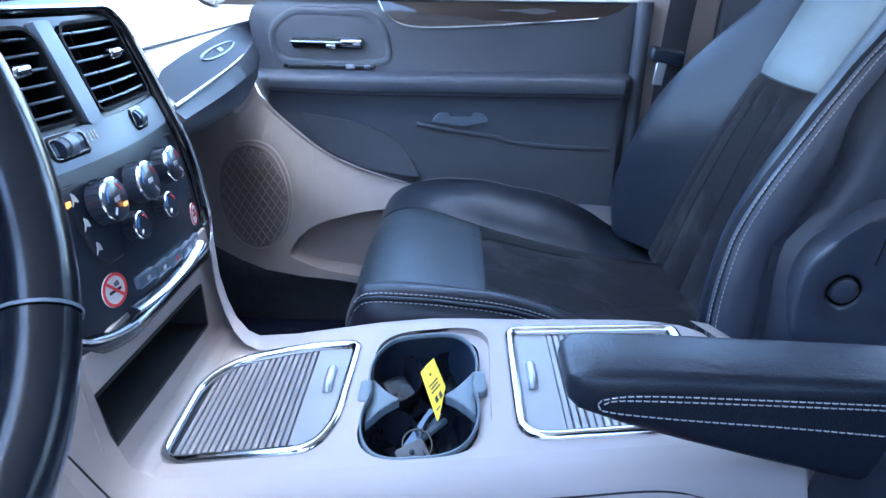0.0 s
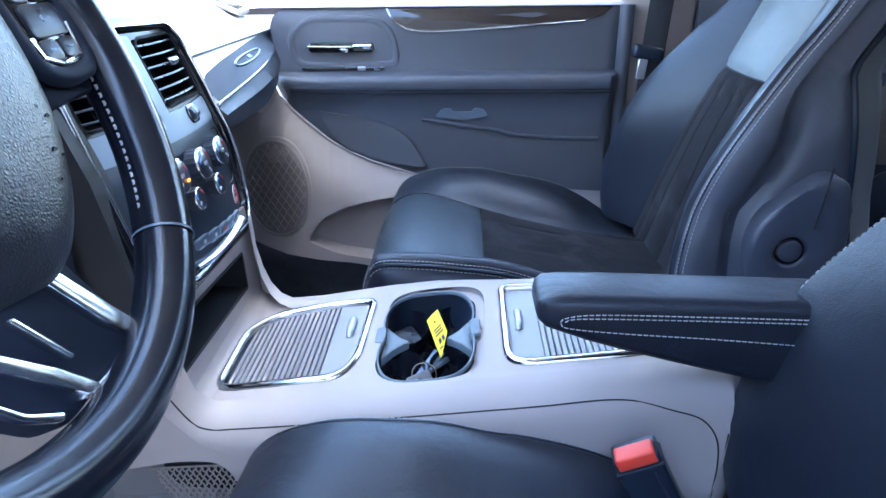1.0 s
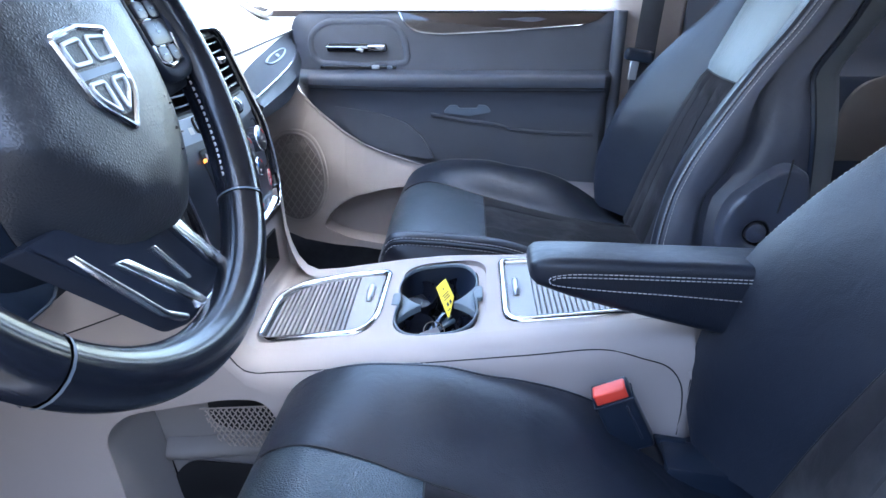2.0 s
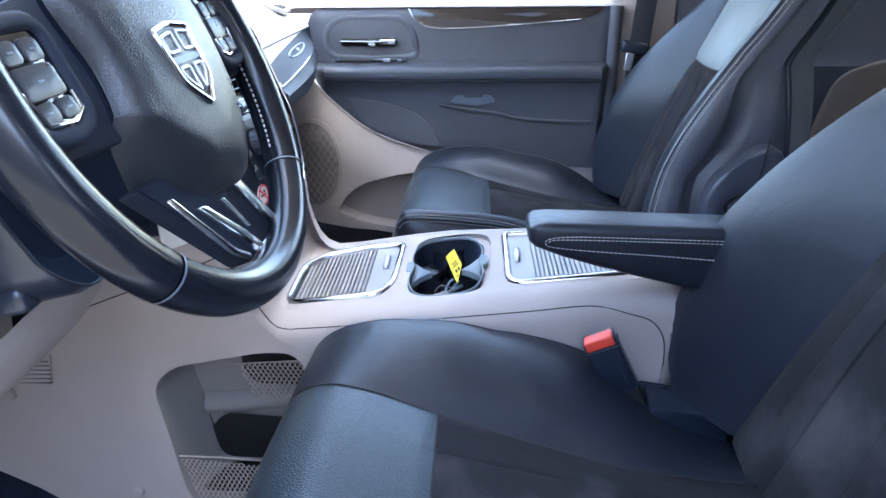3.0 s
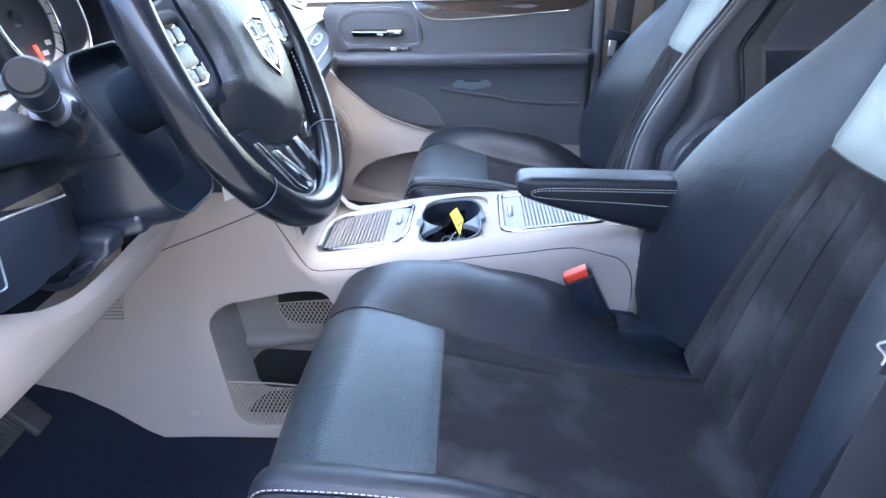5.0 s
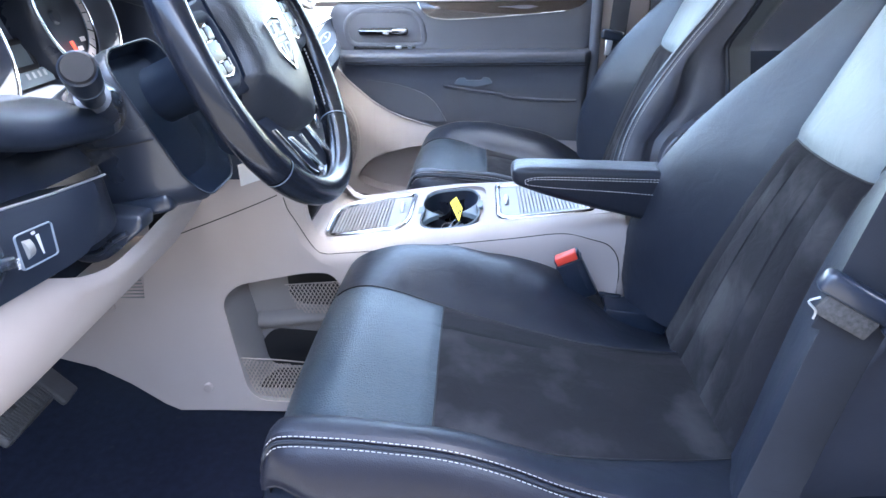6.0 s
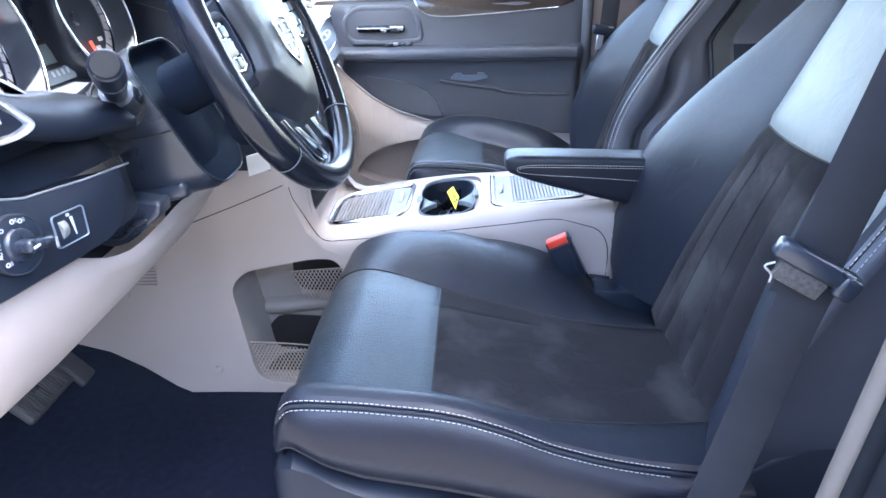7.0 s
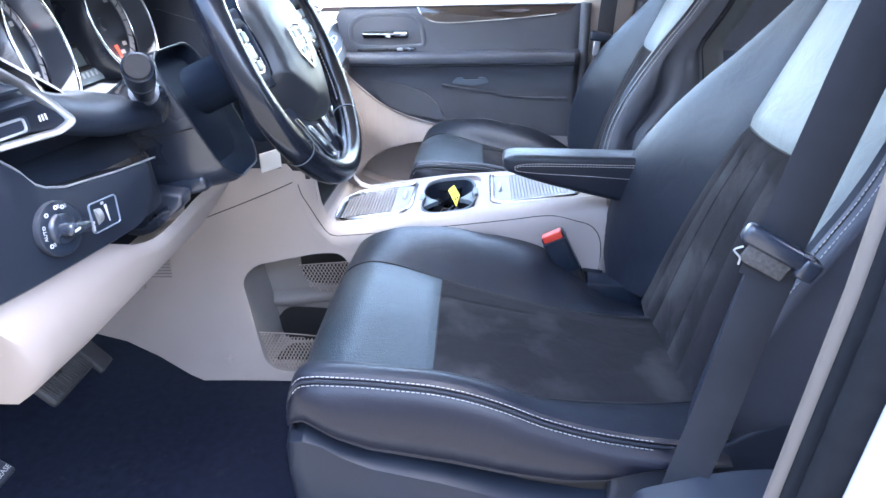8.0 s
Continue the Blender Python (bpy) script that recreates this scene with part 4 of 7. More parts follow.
line = [Vector((x, shell_y(x, z), z)) for x, z in JOINT[:3]] + [over(x) for x in (-0.185, -0.165, -0.145, -0.12, -0.09, -0.04, 0.07, 0.17, 0.255)] + [Vector((x, shell_y(x, z), z)) for x, z in ((0.306, 0.365), (0.335, 0.355), (0.352, 0.332), (0.357, 0.300), (0.355, 0.261))]
part("joint", tube(smooth_path(line, 6), 0.0009, 6, up=(0, 1, 0)), DARK, side)
part("joint", tube([(x, flank_y(x, z) + 0.0004, z) for x, _, z in smooth_path([(-0.447, 0, 0.363), (-0.36, 0, 0.396), (-0.28, 0, 0.428), (-0.238, 0, 0.446)], 6)], 0.0012, 6, up=(0, 1, 0)), DARK, side)
for x, z in ((-0.412, 0.060), (-0.571, 0.231)):
    part("push_pin", plate(ellipse(x, z, 0.0085, 0.0085, 20), lambda u, v, w: Vector((u, flank_y(u, v) - 0.0075 - w, v)), 0.008, edge=0.002), GREY, side)

# trays with rolling slats, cup insert, storage bin, cubby
def ring_at(outline, put, w):
    return [put(u, v, w) for u, v in outline]


def clip_x(outline, x0, x1):
    """The part of an outline between two x."""
    for c, sign in ((x0, 1), (x1, -1)):
        out = []
        k = len(outline)
        for i in range(k):
            a, b = outline[i], outline[(i + 1) % k]
            ina, inb = (a[0] - c) * sign >= 0, (b[0] - c) * sign >= 0
            if ina:
                out.append(a)
            if ina != inb:
                t = (c - a[0]) / (b[0] - a[0])
                out.append((c, lerp(a[1], b[1], t)))
        outline = out
    return outline


def tray(name, outline, slat_from, slat_to, slider_x, slider_y, label):
    """A chrome-framed bin whose lid is a roll of slats with a small pull."""
    t = part(name, cut_plate(grow(outline, -0.001), lambda u, v, w: on_top(u, v, w - 0.0065), 0.003), DARK, console, label)
    lid = clip_x(grow(outline, -0.0085), -9, slat_from - 0.0012) if slider_x < slat_from else clip_x(grow(outline, -0.0085), slat_to + 0.0002, 9)
    part("lid", plate(lid, lambda u, v, w: on_top(u, v, w - 0.0018), 0.004), GREY_TRAY, t)
    part("trim_ring", band(outline, on_top, -0.008, 0.0035, -0.010, 0.0045), CHROME, t, "bright chrome trim ring", sharp=60)
    inside = grow(outline, -0.009)

    def reach(x):
        ys = []
        k = len(inside)
        for i in range(k):
            (x0, y0), (x1, y1) = inside[i], inside[(i + 1) % k]
            if (x0 - x) * (x1 - x) < 0:
                ys.append(y0 + (y1 - y0) * (x - x0) / (x1 - x0))
        return (min(ys), max(ys)) if len(ys) > 1 else None

    n = int(round((slat_to - slat_from) / 0.0066))
    step = (slat_to - slat_from) / n
    for i in range(n):
        x0, x1 = slat_from + i * step, slat_from + (i + 1) * step - 0.0017
        a, b = reach(x0), reach(x1)
        if not a or not b:
            continue
        lo0, hi0, lo1, hi1 = a[0] + 0.001, a[1] - 0.001, b[0] + 0.001, b[1] - 0.001
        if hi0 - lo0 < 0.015 or hi1 - lo1 < 0.015:
            continue
        prof = [(0.0, -0.0062), (0.0, -0.0022), (0.10, -0.0016), (0.90, -0.0016), (1.0, -0.0022), (1.0, -0.0062)]
        rows = [[Vector((lerp(x0, x1, k), lerp(l0, l1, k), ztop(lerp(x0, x1, k)) + w)) for k, w in prof] for l0, l1 in ((lo0, lo1), (hi0, hi1))]
        part("slat", grid(rows, True, True), GREY_TRAY, t, sharp=50)
    part("pull", plate(rounded(slider_x - 0.009, slider_x + 0.009, slider_y - 0.030, slider_y + 0.030, 0.008), lambda u, v, w: on_top(u, v, w - 0.0030), 0.004, edge=0.001), SATIN, t)
    part("grip", moved(tube(smooth_path([(0, -0.020, 0), (0, -0.013, 0.005), (0, 0.013, 0.005), (0, 0.020, 0)], 4), 0.0048, 10, up=(1, 0, 0)), pose(slider_x, slider_y, ztop(slider_x) - 0.003)), SATIN, t)
    return t


tray("front_tray", TRAY1, -0.176, -0.064, -0.042, 0.020, "ribbed roll-top tray lid with a chrome frame")
tray("rear_tray", TRAY2, 0.187, 0.312, 0.163, 0.0, "ribbed roll-top tray lid with a chrome frame")

# cup insert: a rubber rim with waisted partitions over deep wells
INSERT = []
for k in range(64):
    a = 2 * math.pi * k / 64
    ca, sa = math.cos(a), math.sin(a)
    x = 0.0565 * math.copysign(abs(ca) ** 0.62, ca)
    y = 0.0995 * math.copysign(abs(sa) ** 0.62, sa)
    x *= 1 - 0.10 * math.exp(-(y / 0.022) ** 2)
    INSERT.append((0.0545 + x, -0.008 + y))
cup_insert = thing("cup_holder_insert", (0.058, -0.006, ztop(0.058) - 0.09), "blue-grey rubber cup holder insert in the console", "cup holder")
part("rim", band(INSERT, lambda u, v, w: on_top(u, v, w), -0.0012, 0.0018, -0.0040, 0.0010), RUBBER_GREY, cup_insert, sharp=60)
rows = []
for d, w in ((0.001, -0.004), (-0.003, -0.03), (-0.006, -0.06), (-0.012, -0.085)):
    rows.append(ring_at(grow(INSERT, d), on_top, w))
part("well", join(grid(rows, True), plate(grow(INSERT, -0.012), lambda u, v, w: on_top(u, v, w - 0.085), 0.003)), BLACK_FINE, cup_insert, "deep black cup wells")
for sx in (-1, 1):
    cx = 0.0545 + sx * 0.0495
    web = [(cx + sx * 0.004, -0.045), (cx + sx * 0.004, 0.030), (cx - sx * 0.014, 0.004), (cx - sx * 0.028, -0.006), (cx - sx * 0.014, -0.018)]
    part("partition", plate(round_poly(web, [0.004, 0.004, 0.012, 0.004, 0.012], 4), lambda u, v, w: on_top(u, v, w - 0.010 - 0.10 * max(0, (0.046 - abs(u - 0.0545)))), 0.010, edge=0.002), RUBBER_GREY, cup_insert)
    tab = rounded(cx + sx * 0.0075 - 0.006, cx + sx * 0.0075 + 0.006, -0.024, 0.012, 0.005)
    part("tab", plate(tab, lambda u, v, w: on_top(u, v, w + 0.0010), 0.006, edge=0.0015), RUBBER_GREY, cup_insert)
part("divider", moved(tube([(-0.02, -0.03, 0), (0.0, 0.0, 0.004), (0.02, 0.03, 0)], 0.0035, 8), pose(0.058, -0.045, ztop(0.058) - 0.035)), RUBBER_GREY, cup_insert)
for px, py in ((0.027, -0.056), (0.083, -0.054), (0.027, 0.044), (0.083, 0.044)):
    part("cup_bowl", grid([[on_top(px + 0.0265 * math.sin(b) * math.cos(a) * 1.02, py + 0.043 * math.sin(b) * math.sin(a), -0.022 - 0.060 * math.cos(b)) for a in span(0, 2 * math.pi, 28)[:-1]] for b in span(0.02, math.pi / 2, 8)], True), CUPS, cup_insert, "glossy black cup bowl", sharp=70)
# the hole's wall in the console
part("well_ledge", grid([ring_at(CUP, on_top, -0.008), [on_top(u - 0.011 * max(0, min(1, (u - 0.06) / 0.05)), v - 0.0095 * max(0, min(1, (v - 0.02) / 0.07)), -0.008) for u, v in CUP]], True), GREY, console)
part("well_wall", grid([ring_at(CUP, on_top, w) for w in (0.0, -0.012, -0.03)], True), GREY, console)

# key with ring and tag in the cups
key = thing("car_key", (0.055, -0.03, ztop(0.055) - 0.04), "car key on a steel ring lying in the cup holder", "key")
part("fob", moved(box(-0.016, 0.016, -0.030, 0.030, -0.006, 0.006, 0.004, 3), pose(0.034, 0.036, ztop(0.04) - 0.046, 14, 0, 40)), CUPS, key)
part("blade", moved(box(-0.0075, 0.0075, -0.026, 0.026, -0.0015, 0.0015, 0.0005, 1), pose(0.056, -0.032, ztop(0.05) - 0.034, 18, 0, -32)), STEEL_GREY, key)
part("ring", moved(tube([(0.014 * math.cos(a), 0.014 * math.sin(a), 0) for a in span(0, 2 * math.pi, 28)[:-1]], 0.0011, 6, closed=True), pose(0.053, -0.066, ztop(0.056) - 0.022, 35, 15, 0)), CHROME, key)
part("plate", moved(plate(rounded(-0.015, 0.015, -0.022, 0.022, 0.003), lambda u, v, w: Vector((u, v, w)), 0.002, [ellipse(0, 0.014, 0.003, 0.003, 12)]), pose(0.056, -0.086, ztop(0.058) - 0.030, 38, 0, 38)), SATIN, key)
TA, TB, TD = Vector((0.0520, 0.0180, 0.3660)), Vector((0.0650, 0.0380, 0.3710)), Vector((0.0710, -0.0390, 0.3500))
TN = (TB - TA).cross(TA - TD).normalized()
in_tag = lambda u, v, w: TD + (TB - TA) * u + (TA - TD) * v + TN * w
tag = thing("key_tag", TD, "small yellow paper key tag standing in the cup holder", "tag")
part("card", plate([(0, 0), (0.12, 0.0), (1.06, 0.35), (1, 1.0), (0.45, 1.02), (0, 1.0)], in_tag, 0.0006, [ellipse(0.5, 0.80, 0.06, 0.03, 10)]), YELLOW, tag)
for v, u0, u1 in ((0.62, 0.2, 0.8), (0.55, 0.25, 0.75), (0.48, 0.2, 0.82), (0.16, 0.16, 0.42)):
    part("writing", plate([(u0, v - 0.014), (u1, v - 0.014), (u1, v + 0.014), (u0, v + 0.014)], lambda u, v, w: in_tag(u, v, w + 0.0004), 0.0003), INK, tag)
for u0 in (0.28, 0.56):
    part("writing", plate([(u0, 0.25), (u0 + 0.18, 0.27), (u0 + 0.16, 0.38), (u0, 0.36)], lambda u, v, w: in_tag(u, v, w + 0.0004), 0.0003), INK, tag)

# storage bin under the stack
SLOT = round_poly([(-0.122, 0.382), (0.094, 0.372), (0.100, 0.422), (-0.130, 0.438)], 0.004, 3)
FASCIA = [(-0.136, 0.330), (-0.05, 0.334), (0.05, 0.334), (0.145, 0.334), (0.145, 0.47), (-0.136, 0.47)]
fas = lambda u, v, w: Vector((-0.192 - 0.07 * (v - 0.34) + w, u, v))
fascia = part("fascia", cut_plate(FASCIA, fas, 0.004, [SLOT], vs=(0.36, 0.40, 0.44)), GREY, console)
bin_ = part("bin", grid([[fas(u, v, w) for u, v in grow(SLOT, d)] for w, d in ((0.0015, 0.001), (0.0015, -0.003), (-0.02, -0.003), (-0.10, -0.004))], True), DARK, fascia, "dark open storage slot under the stack")
part("bin_back", plate(grow(SLOT, 0.002), lambda u, v, w: fas(u, v, w - 0.098), 0.003), DARK, bin_)
part("fillet", grid([[Vector((x, y, z)) for y in span(-0.125, 0.135, 6)] for x, z in ((-0.176, ztop(-0.176) + 0.001), (-0.184, ztop(-0.184) + 0.003), (-0.190, 0.346), (-0.1935, 0.356), (-0.195, 0.370))]), GREY, console)
# buttress on the passenger's side
rows = []
for x, z, y, f in ((-0.085, ztop(-0.085) - 0.0012, 0.100, 0.0), (-0.112, ztop(-0.112) + 0.0006, 0.100, 0.10), (-0.134, ztop(-0.134) + 0.0022, 0.103, 0.4), (-0.152, 0.350, 0.110, 0.8), (-0.166, 0.362, 0.118, 1), (-0.177, 0.382, 0.126, 1), (-0.186, 0.41, 0.135, 1), (-0.19, 0.46, 0.142, 1)):
    rows.append([Vector((x, y - 0.02, z)), Vector((x - 0.004 * f, y + 0.005, z + 0.004 * f)), Vector((x - 0.02 * f, y + 0.005 + 0.019 * f, z - 0.012 * f)), Vector((x - 0.06 * f, y + 0.005 + 0.029 * f, z - 0.05 * f)), Vector((x - 0.12 * f, y + 0.005 + 0.031 * f, z - 0.09 * f))])
part("buttress", grid(rows), GREY, console, sharp=70)

# open cubby in the flank, with two nets
cub = part("cubby", grid([[Vector((u, flank_y(u, v) + d * 0.075 + 0.002, v)) for u, v in grow(CUBBY, -0.016 * d)] for d in (0, 0.06, 0.14, 0.4, 1.0, 1.2)], True), POCKET_SHADE, console, "open pocket moulded into the console's flank", sharp=60)
part("pocket_back", plate(grow(CUBBY, -0.016), lambda u, v, w: Vector((u, -0.076 - 0.01 * (0.2 - v) - w, v)), 0.003), POCKET_SHADE, cub)
part("pocket_dark", plate(round_poly([(-0.340, 0.045), (-0.15, 0.045), (-0.15, 0.122), (-0.304, 0.132), (-0.334, 0.098)], [0.02, 0.01, 0.01, 0.02, 0.03], 5), lambda u, v, w: Vector((u, -0.084 - 0.02 * (0.14 - v) * 5 - w, v)), 0.002), DARK, cub, "dark mat in the pocket")
# Near-black plate standing in for the shaded opening behind the upper net.
part("pocket_dark", plate(round_poly([(-0.262, 0.190), (-0.15, 0.185), (-0.15, 0.272), (-0.262, 0.262)], [0.04, 0.01, 0.02, 0.01], 5), lambda u, v, w: Vector((u, -0.082 - w, v)), 0.002), DARK, cub)
part("ledge", grid([[Vector((u, y, z)) for y, z in ((-0.078, zz + 0.010), (-0.088, zz + 0.004), (-0.095, zz - 0.004), (-0.096, zz - 0.012), (-0.090, zz - 0.022), (-0.078, zz - 0.030))] for u, zz in ((-0.330, 0.158), (-0.29, 0.160), (-0.25, 0.166), (-0.20, 0.172), (-0.145, 0.172))]), POCKET_SHADE, cub, sharp=60)


def net(put, u0, u1, v0, v1, shape, cell=0.0076):
    """A diamond net: two families of cords between the edges that shape allows."""
    bms = []
    out = bmesh.new()
    du = cell
    for sgn in (-1, 1):
        k0 = int((v1 - v0) / du) + 2
        for k in range(-k0, int((u1 - u0) / du) + k0):
            pts, prev = [], None
            steps = int((v1 - v0) / (cell / 2))
            for i in range(steps + 1):
                v = v0 + (v1 - v0) * i / steps
                u = u0 + k * du + sgn * 0.58 * (v - v0) + 0.0008 * (1 if (i % 2) else -1)
                if shape(u, v):
                    pts.append(put(u, v))
                else:
                    if len(pts) > 1:
                        bms.append(tube(pts, 0.00105, 4, up=(0, 1, 0)))
                    pts = []
            if len(pts) > 1:
                bms.append(tube(pts, 0.00105, 4, up=(0, 1, 0)))
    return join(*bms)


low_shape = lambda u, v: -0.358 + 0.30 * max(0, 0.115 - v) + 9 * max(0, 0.045 - v) ** 2 * 30 < u < -0.145 and 0.030 < v < 0.118 - 0.12 * (u + 0.358)
part("net", net(lambda u, v: Vector((u, flank_y(u, v) + 0.004 + 0.010 * math.sin((v - 0.02) * 30), v)), -0.36, -0.145, 0.028, 0.124, low_shape), NET, cub, "pale elastic net across the pocket")
part("hem", tube(smooth_path([(-0.359, -0.170, 0.118), (-0.28, -0.160, 0.108), (-0.20, -0.158, 0.099), (-0.145, -0.158, 0.094)], 5), 0.0014, 6), NET, cub)
up_shape = lambda u, v: -0.257 + 0.32 * max(0, 0.25 - v) + 40 * max(0, 0.205 - v) ** 2 < u < -0.145 and 0.186 < v < 0.249 + 0.10 * (u + 0.257)
part("net", net(lambda u, v: Vector((u, -0.116, v)), -0.26, -0.145, 0.184, 0.262, up_shape), NET, cub, "pale elastic net in the pocket")
part("hem", tube([(-0.258, -0.116, 0.249), (-0.20, -0.118, 0.255), (-0.145, -0.118, 0.259)], 0.0012, 6), NET, cub)
part("pocket_mat", box(-0.338, -0.148, -0.160, -0.080, 0.040, 0.047, 0.001, 1), DARK, cub, "dark mat on the pocket floor")
# small three-cornered vent in the flank
tri = [(-0.572, 0.246), (-0.508, 0.249), (-0.500, 0.296)]
on_flank = lambda u, v, w: Vector((u, flank_y(u, v) - 0.004 - w, v))
vent = part("flank_vent", plate(round_poly(tri, 0.004, 3), lambda u, v, w: on_flank(u, v, w + 0.0004), 0.002), GREY, side)
for k in range(6):
    v = 0.251 + 0.0068 * k
    u0 = lerp(-0.566, -0.504, k / 6.2)
    part("slat", box(u0, -0.504, flank_y(-0.52, v) - 0.0066, flank_y(-0.52, v) - 0.003, v, v + 0.0016, 0.0004, 1), SHELL_GREY, vent)
# rubber skirt where the console meets the seat rail
solo("seat_rail_cover", moved(box(-0.06, 0.06, -0.03, 0.03, -0.012, 0.012, 0.006), pose(0.350, -0.185, 0.208, 0, -14, 6)), BLACK, "black plastic cover beside the seat rail", "cover")

# ---- belt buckle and belts ----
buckle = thing("belt_buckle", (0.30, -0.20, 0.22), "black seat belt buckle with a red release button beside the console", "seat belt buckle")
bm_m = pose(0.258, -0.206, 0.354, 0, -27, -6)
part("housing", moved(box(-0.0215, 0.0215, -0.013, 0.013, -0.075, 0.010, 0.004, 3), bm_m), BLACK_FINE, buckle)
part("button", moved(box(-0.0185, 0.0185, -0.0142, 0.005, -0.002, 0.0125, 0.0025, 3), bm_m), RED, buckle, "red release button")
part("collar", moved(box(-0.0225, 0.0225, -0.0148, 0.014, -0.0065, -0.003, 0.0012, 2), bm_m), BLACK, buckle)
part("stalk", moved(box(-0.021, 0.021, -0.010, 0.010, -0.150, -0.07, 0.005, 2), bm_m), RUBBER, buckle)
part("guide_rib", moved(box(0.010, 0.013, -0.0138, -0.012, -0.060, -0.012, 0.0006, 1), bm_m), BLACK, buckle)
solo("recliner_cover", moved(join(box(-0.052, 0.055, -0.024, 0.030, -0.050, 0.006, 0.005, 2), box(-0.060, -0.020, 0.022, 0.030, -0.040, 0.010, 0.003, 2)), pose(0.376, -0.212, 0.262, 0, 6, -4)), BLACK_FINE, "dark plastic cover between the driver's seat and the console", "cover")

belt = thing("seat_belt", (0.36, -0.72, 0.20), "dark grey seat belt webbing hanging beside the driver's seat", "seat belt")
low = smooth_path([(0.352, -0.725, 0.215), (0.366, -0.728, 0.285), (0.386, -0.730, 0.40), (0.400, -0.733, 0.50), (0.412, -0.735, 0.565)], 6)
part("webbing", ribbon(low, [Vector((0.42, -0.85, -0.30)).lerp(Vector((0.90, -0.25, -0.30)), min(1, k / 14) ** 0.8) for k in range(len(low))], 0.045, 0.0018), WEB, belt)
high = smooth_path([(0.402, -0.733, 0.545), (0.416, -0.738, 0.62), (0.430, -0.745, 0.70), (0.444, -0.752, 0.78), (0.466, -0.765, 0.90), (0.485, -0.775, 1.05)], 6)
part("webbing", ribbon(high, (0.93, -0.2, -0.2), 0.048, 0.0018), WEB, belt)
gm = pose(0.409, -0.740, 0.580, 0, 27, -12) @ Matrix.Diagonal((0.88, 0.9, 0.9, 1))
tongue = part("tongue", moved(join(box(-0.045, 0.042, -0.010, 0.010, -0.010, 0.012, 0.007, 3), box(0.025, 0.048, -0.012, 0.012, -0.016, 0.010, 0.006, 3)), gm), COLUMN, belt, "black plastic latch tongue")
part("slot_pad", moved(box(-0.030, 0.022, -0.005, 0.003, -0.030, -0.009, 0.002, 2), gm), FUZZ, tongue)
part("hook", moved(tube(smooth_path([(-0.036, -0.006, -0.014), (-0.042, -0.007, -0.022), (-0.032, -0.008, -0.026), (-0.028, -0.007, -0.034)], 4), 0.0012, 6), gm), SATIN, tongue)
solo("pretensioner_cover", moved(cut_plate(round_poly([(-0.10, -0.06), (0.14, -0.06), (0.14, 0.055), (0.02, 0.06), (-0.10, 0.02)], [0.01, 0.01, 0.03, 0.05, 0.02]), lambda u, v, w: Vector((u, w - 0.10 * max(0, v) ** 1.5, v)), 0.05), pose(0.40, -0.735, 0.240)), BLACK, "black plastic cover at the foot of the pillar", "cover")

pbelt = thing("seat_belt", (0.50, 0.78, 0.25), "dark seat belt webbing on the passenger's pillar", "seat belt")
part("webbing", ribbon(smooth_path([(0.495, 0.795, 0.20), (0.50, 0.79, 0.40), (0.505, 0.785, 0.60), (0.515, 0.77, 0.80), (0.52, 0.72, 1.02)], 4), (1, -0.2, 0), 0.048, 0.002), WEB, pbelt)
pt = part("tongue", moved(box(-0.030, 0.034, -0.012, 0.012, -0.014, 0.014, 0.007, 3), pose(0.487, 0.772, 0.585, 0, 10, 0)), BLACK_FINE, pbelt)
part("latch_plate", moved(box(-0.010, 0.010, -0.002, 0.002, -0.055, -0.012, 0.002, 1), pose(0.482, 0.765, 0.585, 0, 6, 0)), SATIN, pt)

# ---- passenger door ----
door = thing("front_door", (0.06, 0.84, 0.0), "closed van door with a black upper and light grey lower panel", "door")
EDGE = [(-0.335, 0.56), (-0.315, 0.500), (-0.28, 0.462), (-0.245, 0.430), (-0.207, 0.398), (-0.16, 0.370), (-0.113, 0.350), (-0.05, 0.330), (0.007, 0.314), (0.12, 0.298), (0.25, 0.286), (0.44, 0.276)]
DEPTH = [(0.26, 0.762), (0.34, 0.772), (0.42, 0.783), (0.465, 0.783), (0.485, 0.777), (0.500, 0.769), (0.512, 0.7635), (0.522, 0.7615), (0.531, 0.763), (0.537, 0.768), (0.541, 0.780), (0.545, 0.804), (0.58, 0.812), (0.62, 0.816), (0.660, 0.822), (0.676, 0.832), (0.682, 0.850)]


def door_y(x, z):
    fade = max(0.0, min(1.0, (x + 0.335) / 0.05)) * max(0.0, min(1.0, (0.442 - x) / 0.02))
    return lerp(0.83, along(DEPTH, z), 0.35 + 0.65 * fade)


rows = []
for x in span(-0.335, 0.440, 62):
    zl = along(EDGE, x)
    zl = min(zl, 0.66)
    col = [zl + (0.497 - zl) * k / 8 for k in range(8)] if zl < 0.47 else [zl] * 0 + [zl + (0.499 - zl) * k / 8 for k in range(8)]
    zz = col + [0.499, 0.503, 0.508, 0.514, 0.520, 0.526, 0.530, 0.534, 0.537, 0.539, 0.541, 0.543, 0.545, 0.56, 0.58, 0.60, 0.62, 0.64, 0.660, 0.668, 0.676, 0.682]
    round_off = max(0.0, min(1.0, (-0.268 - x) / 0.067))
    zt_ = 0.682 - 0.055 * (1 - math.sqrt(1 - round_off ** 2))
    zz = [min(max(z, zl), zt_) for z in zz]
    rows.append([Vector((x, door_y(x, z), z)) for z in zz])
upper = part("upper_panel", grid(rows), DOOR_BLACK, door, "black grained vinyl door card", sharp=35)
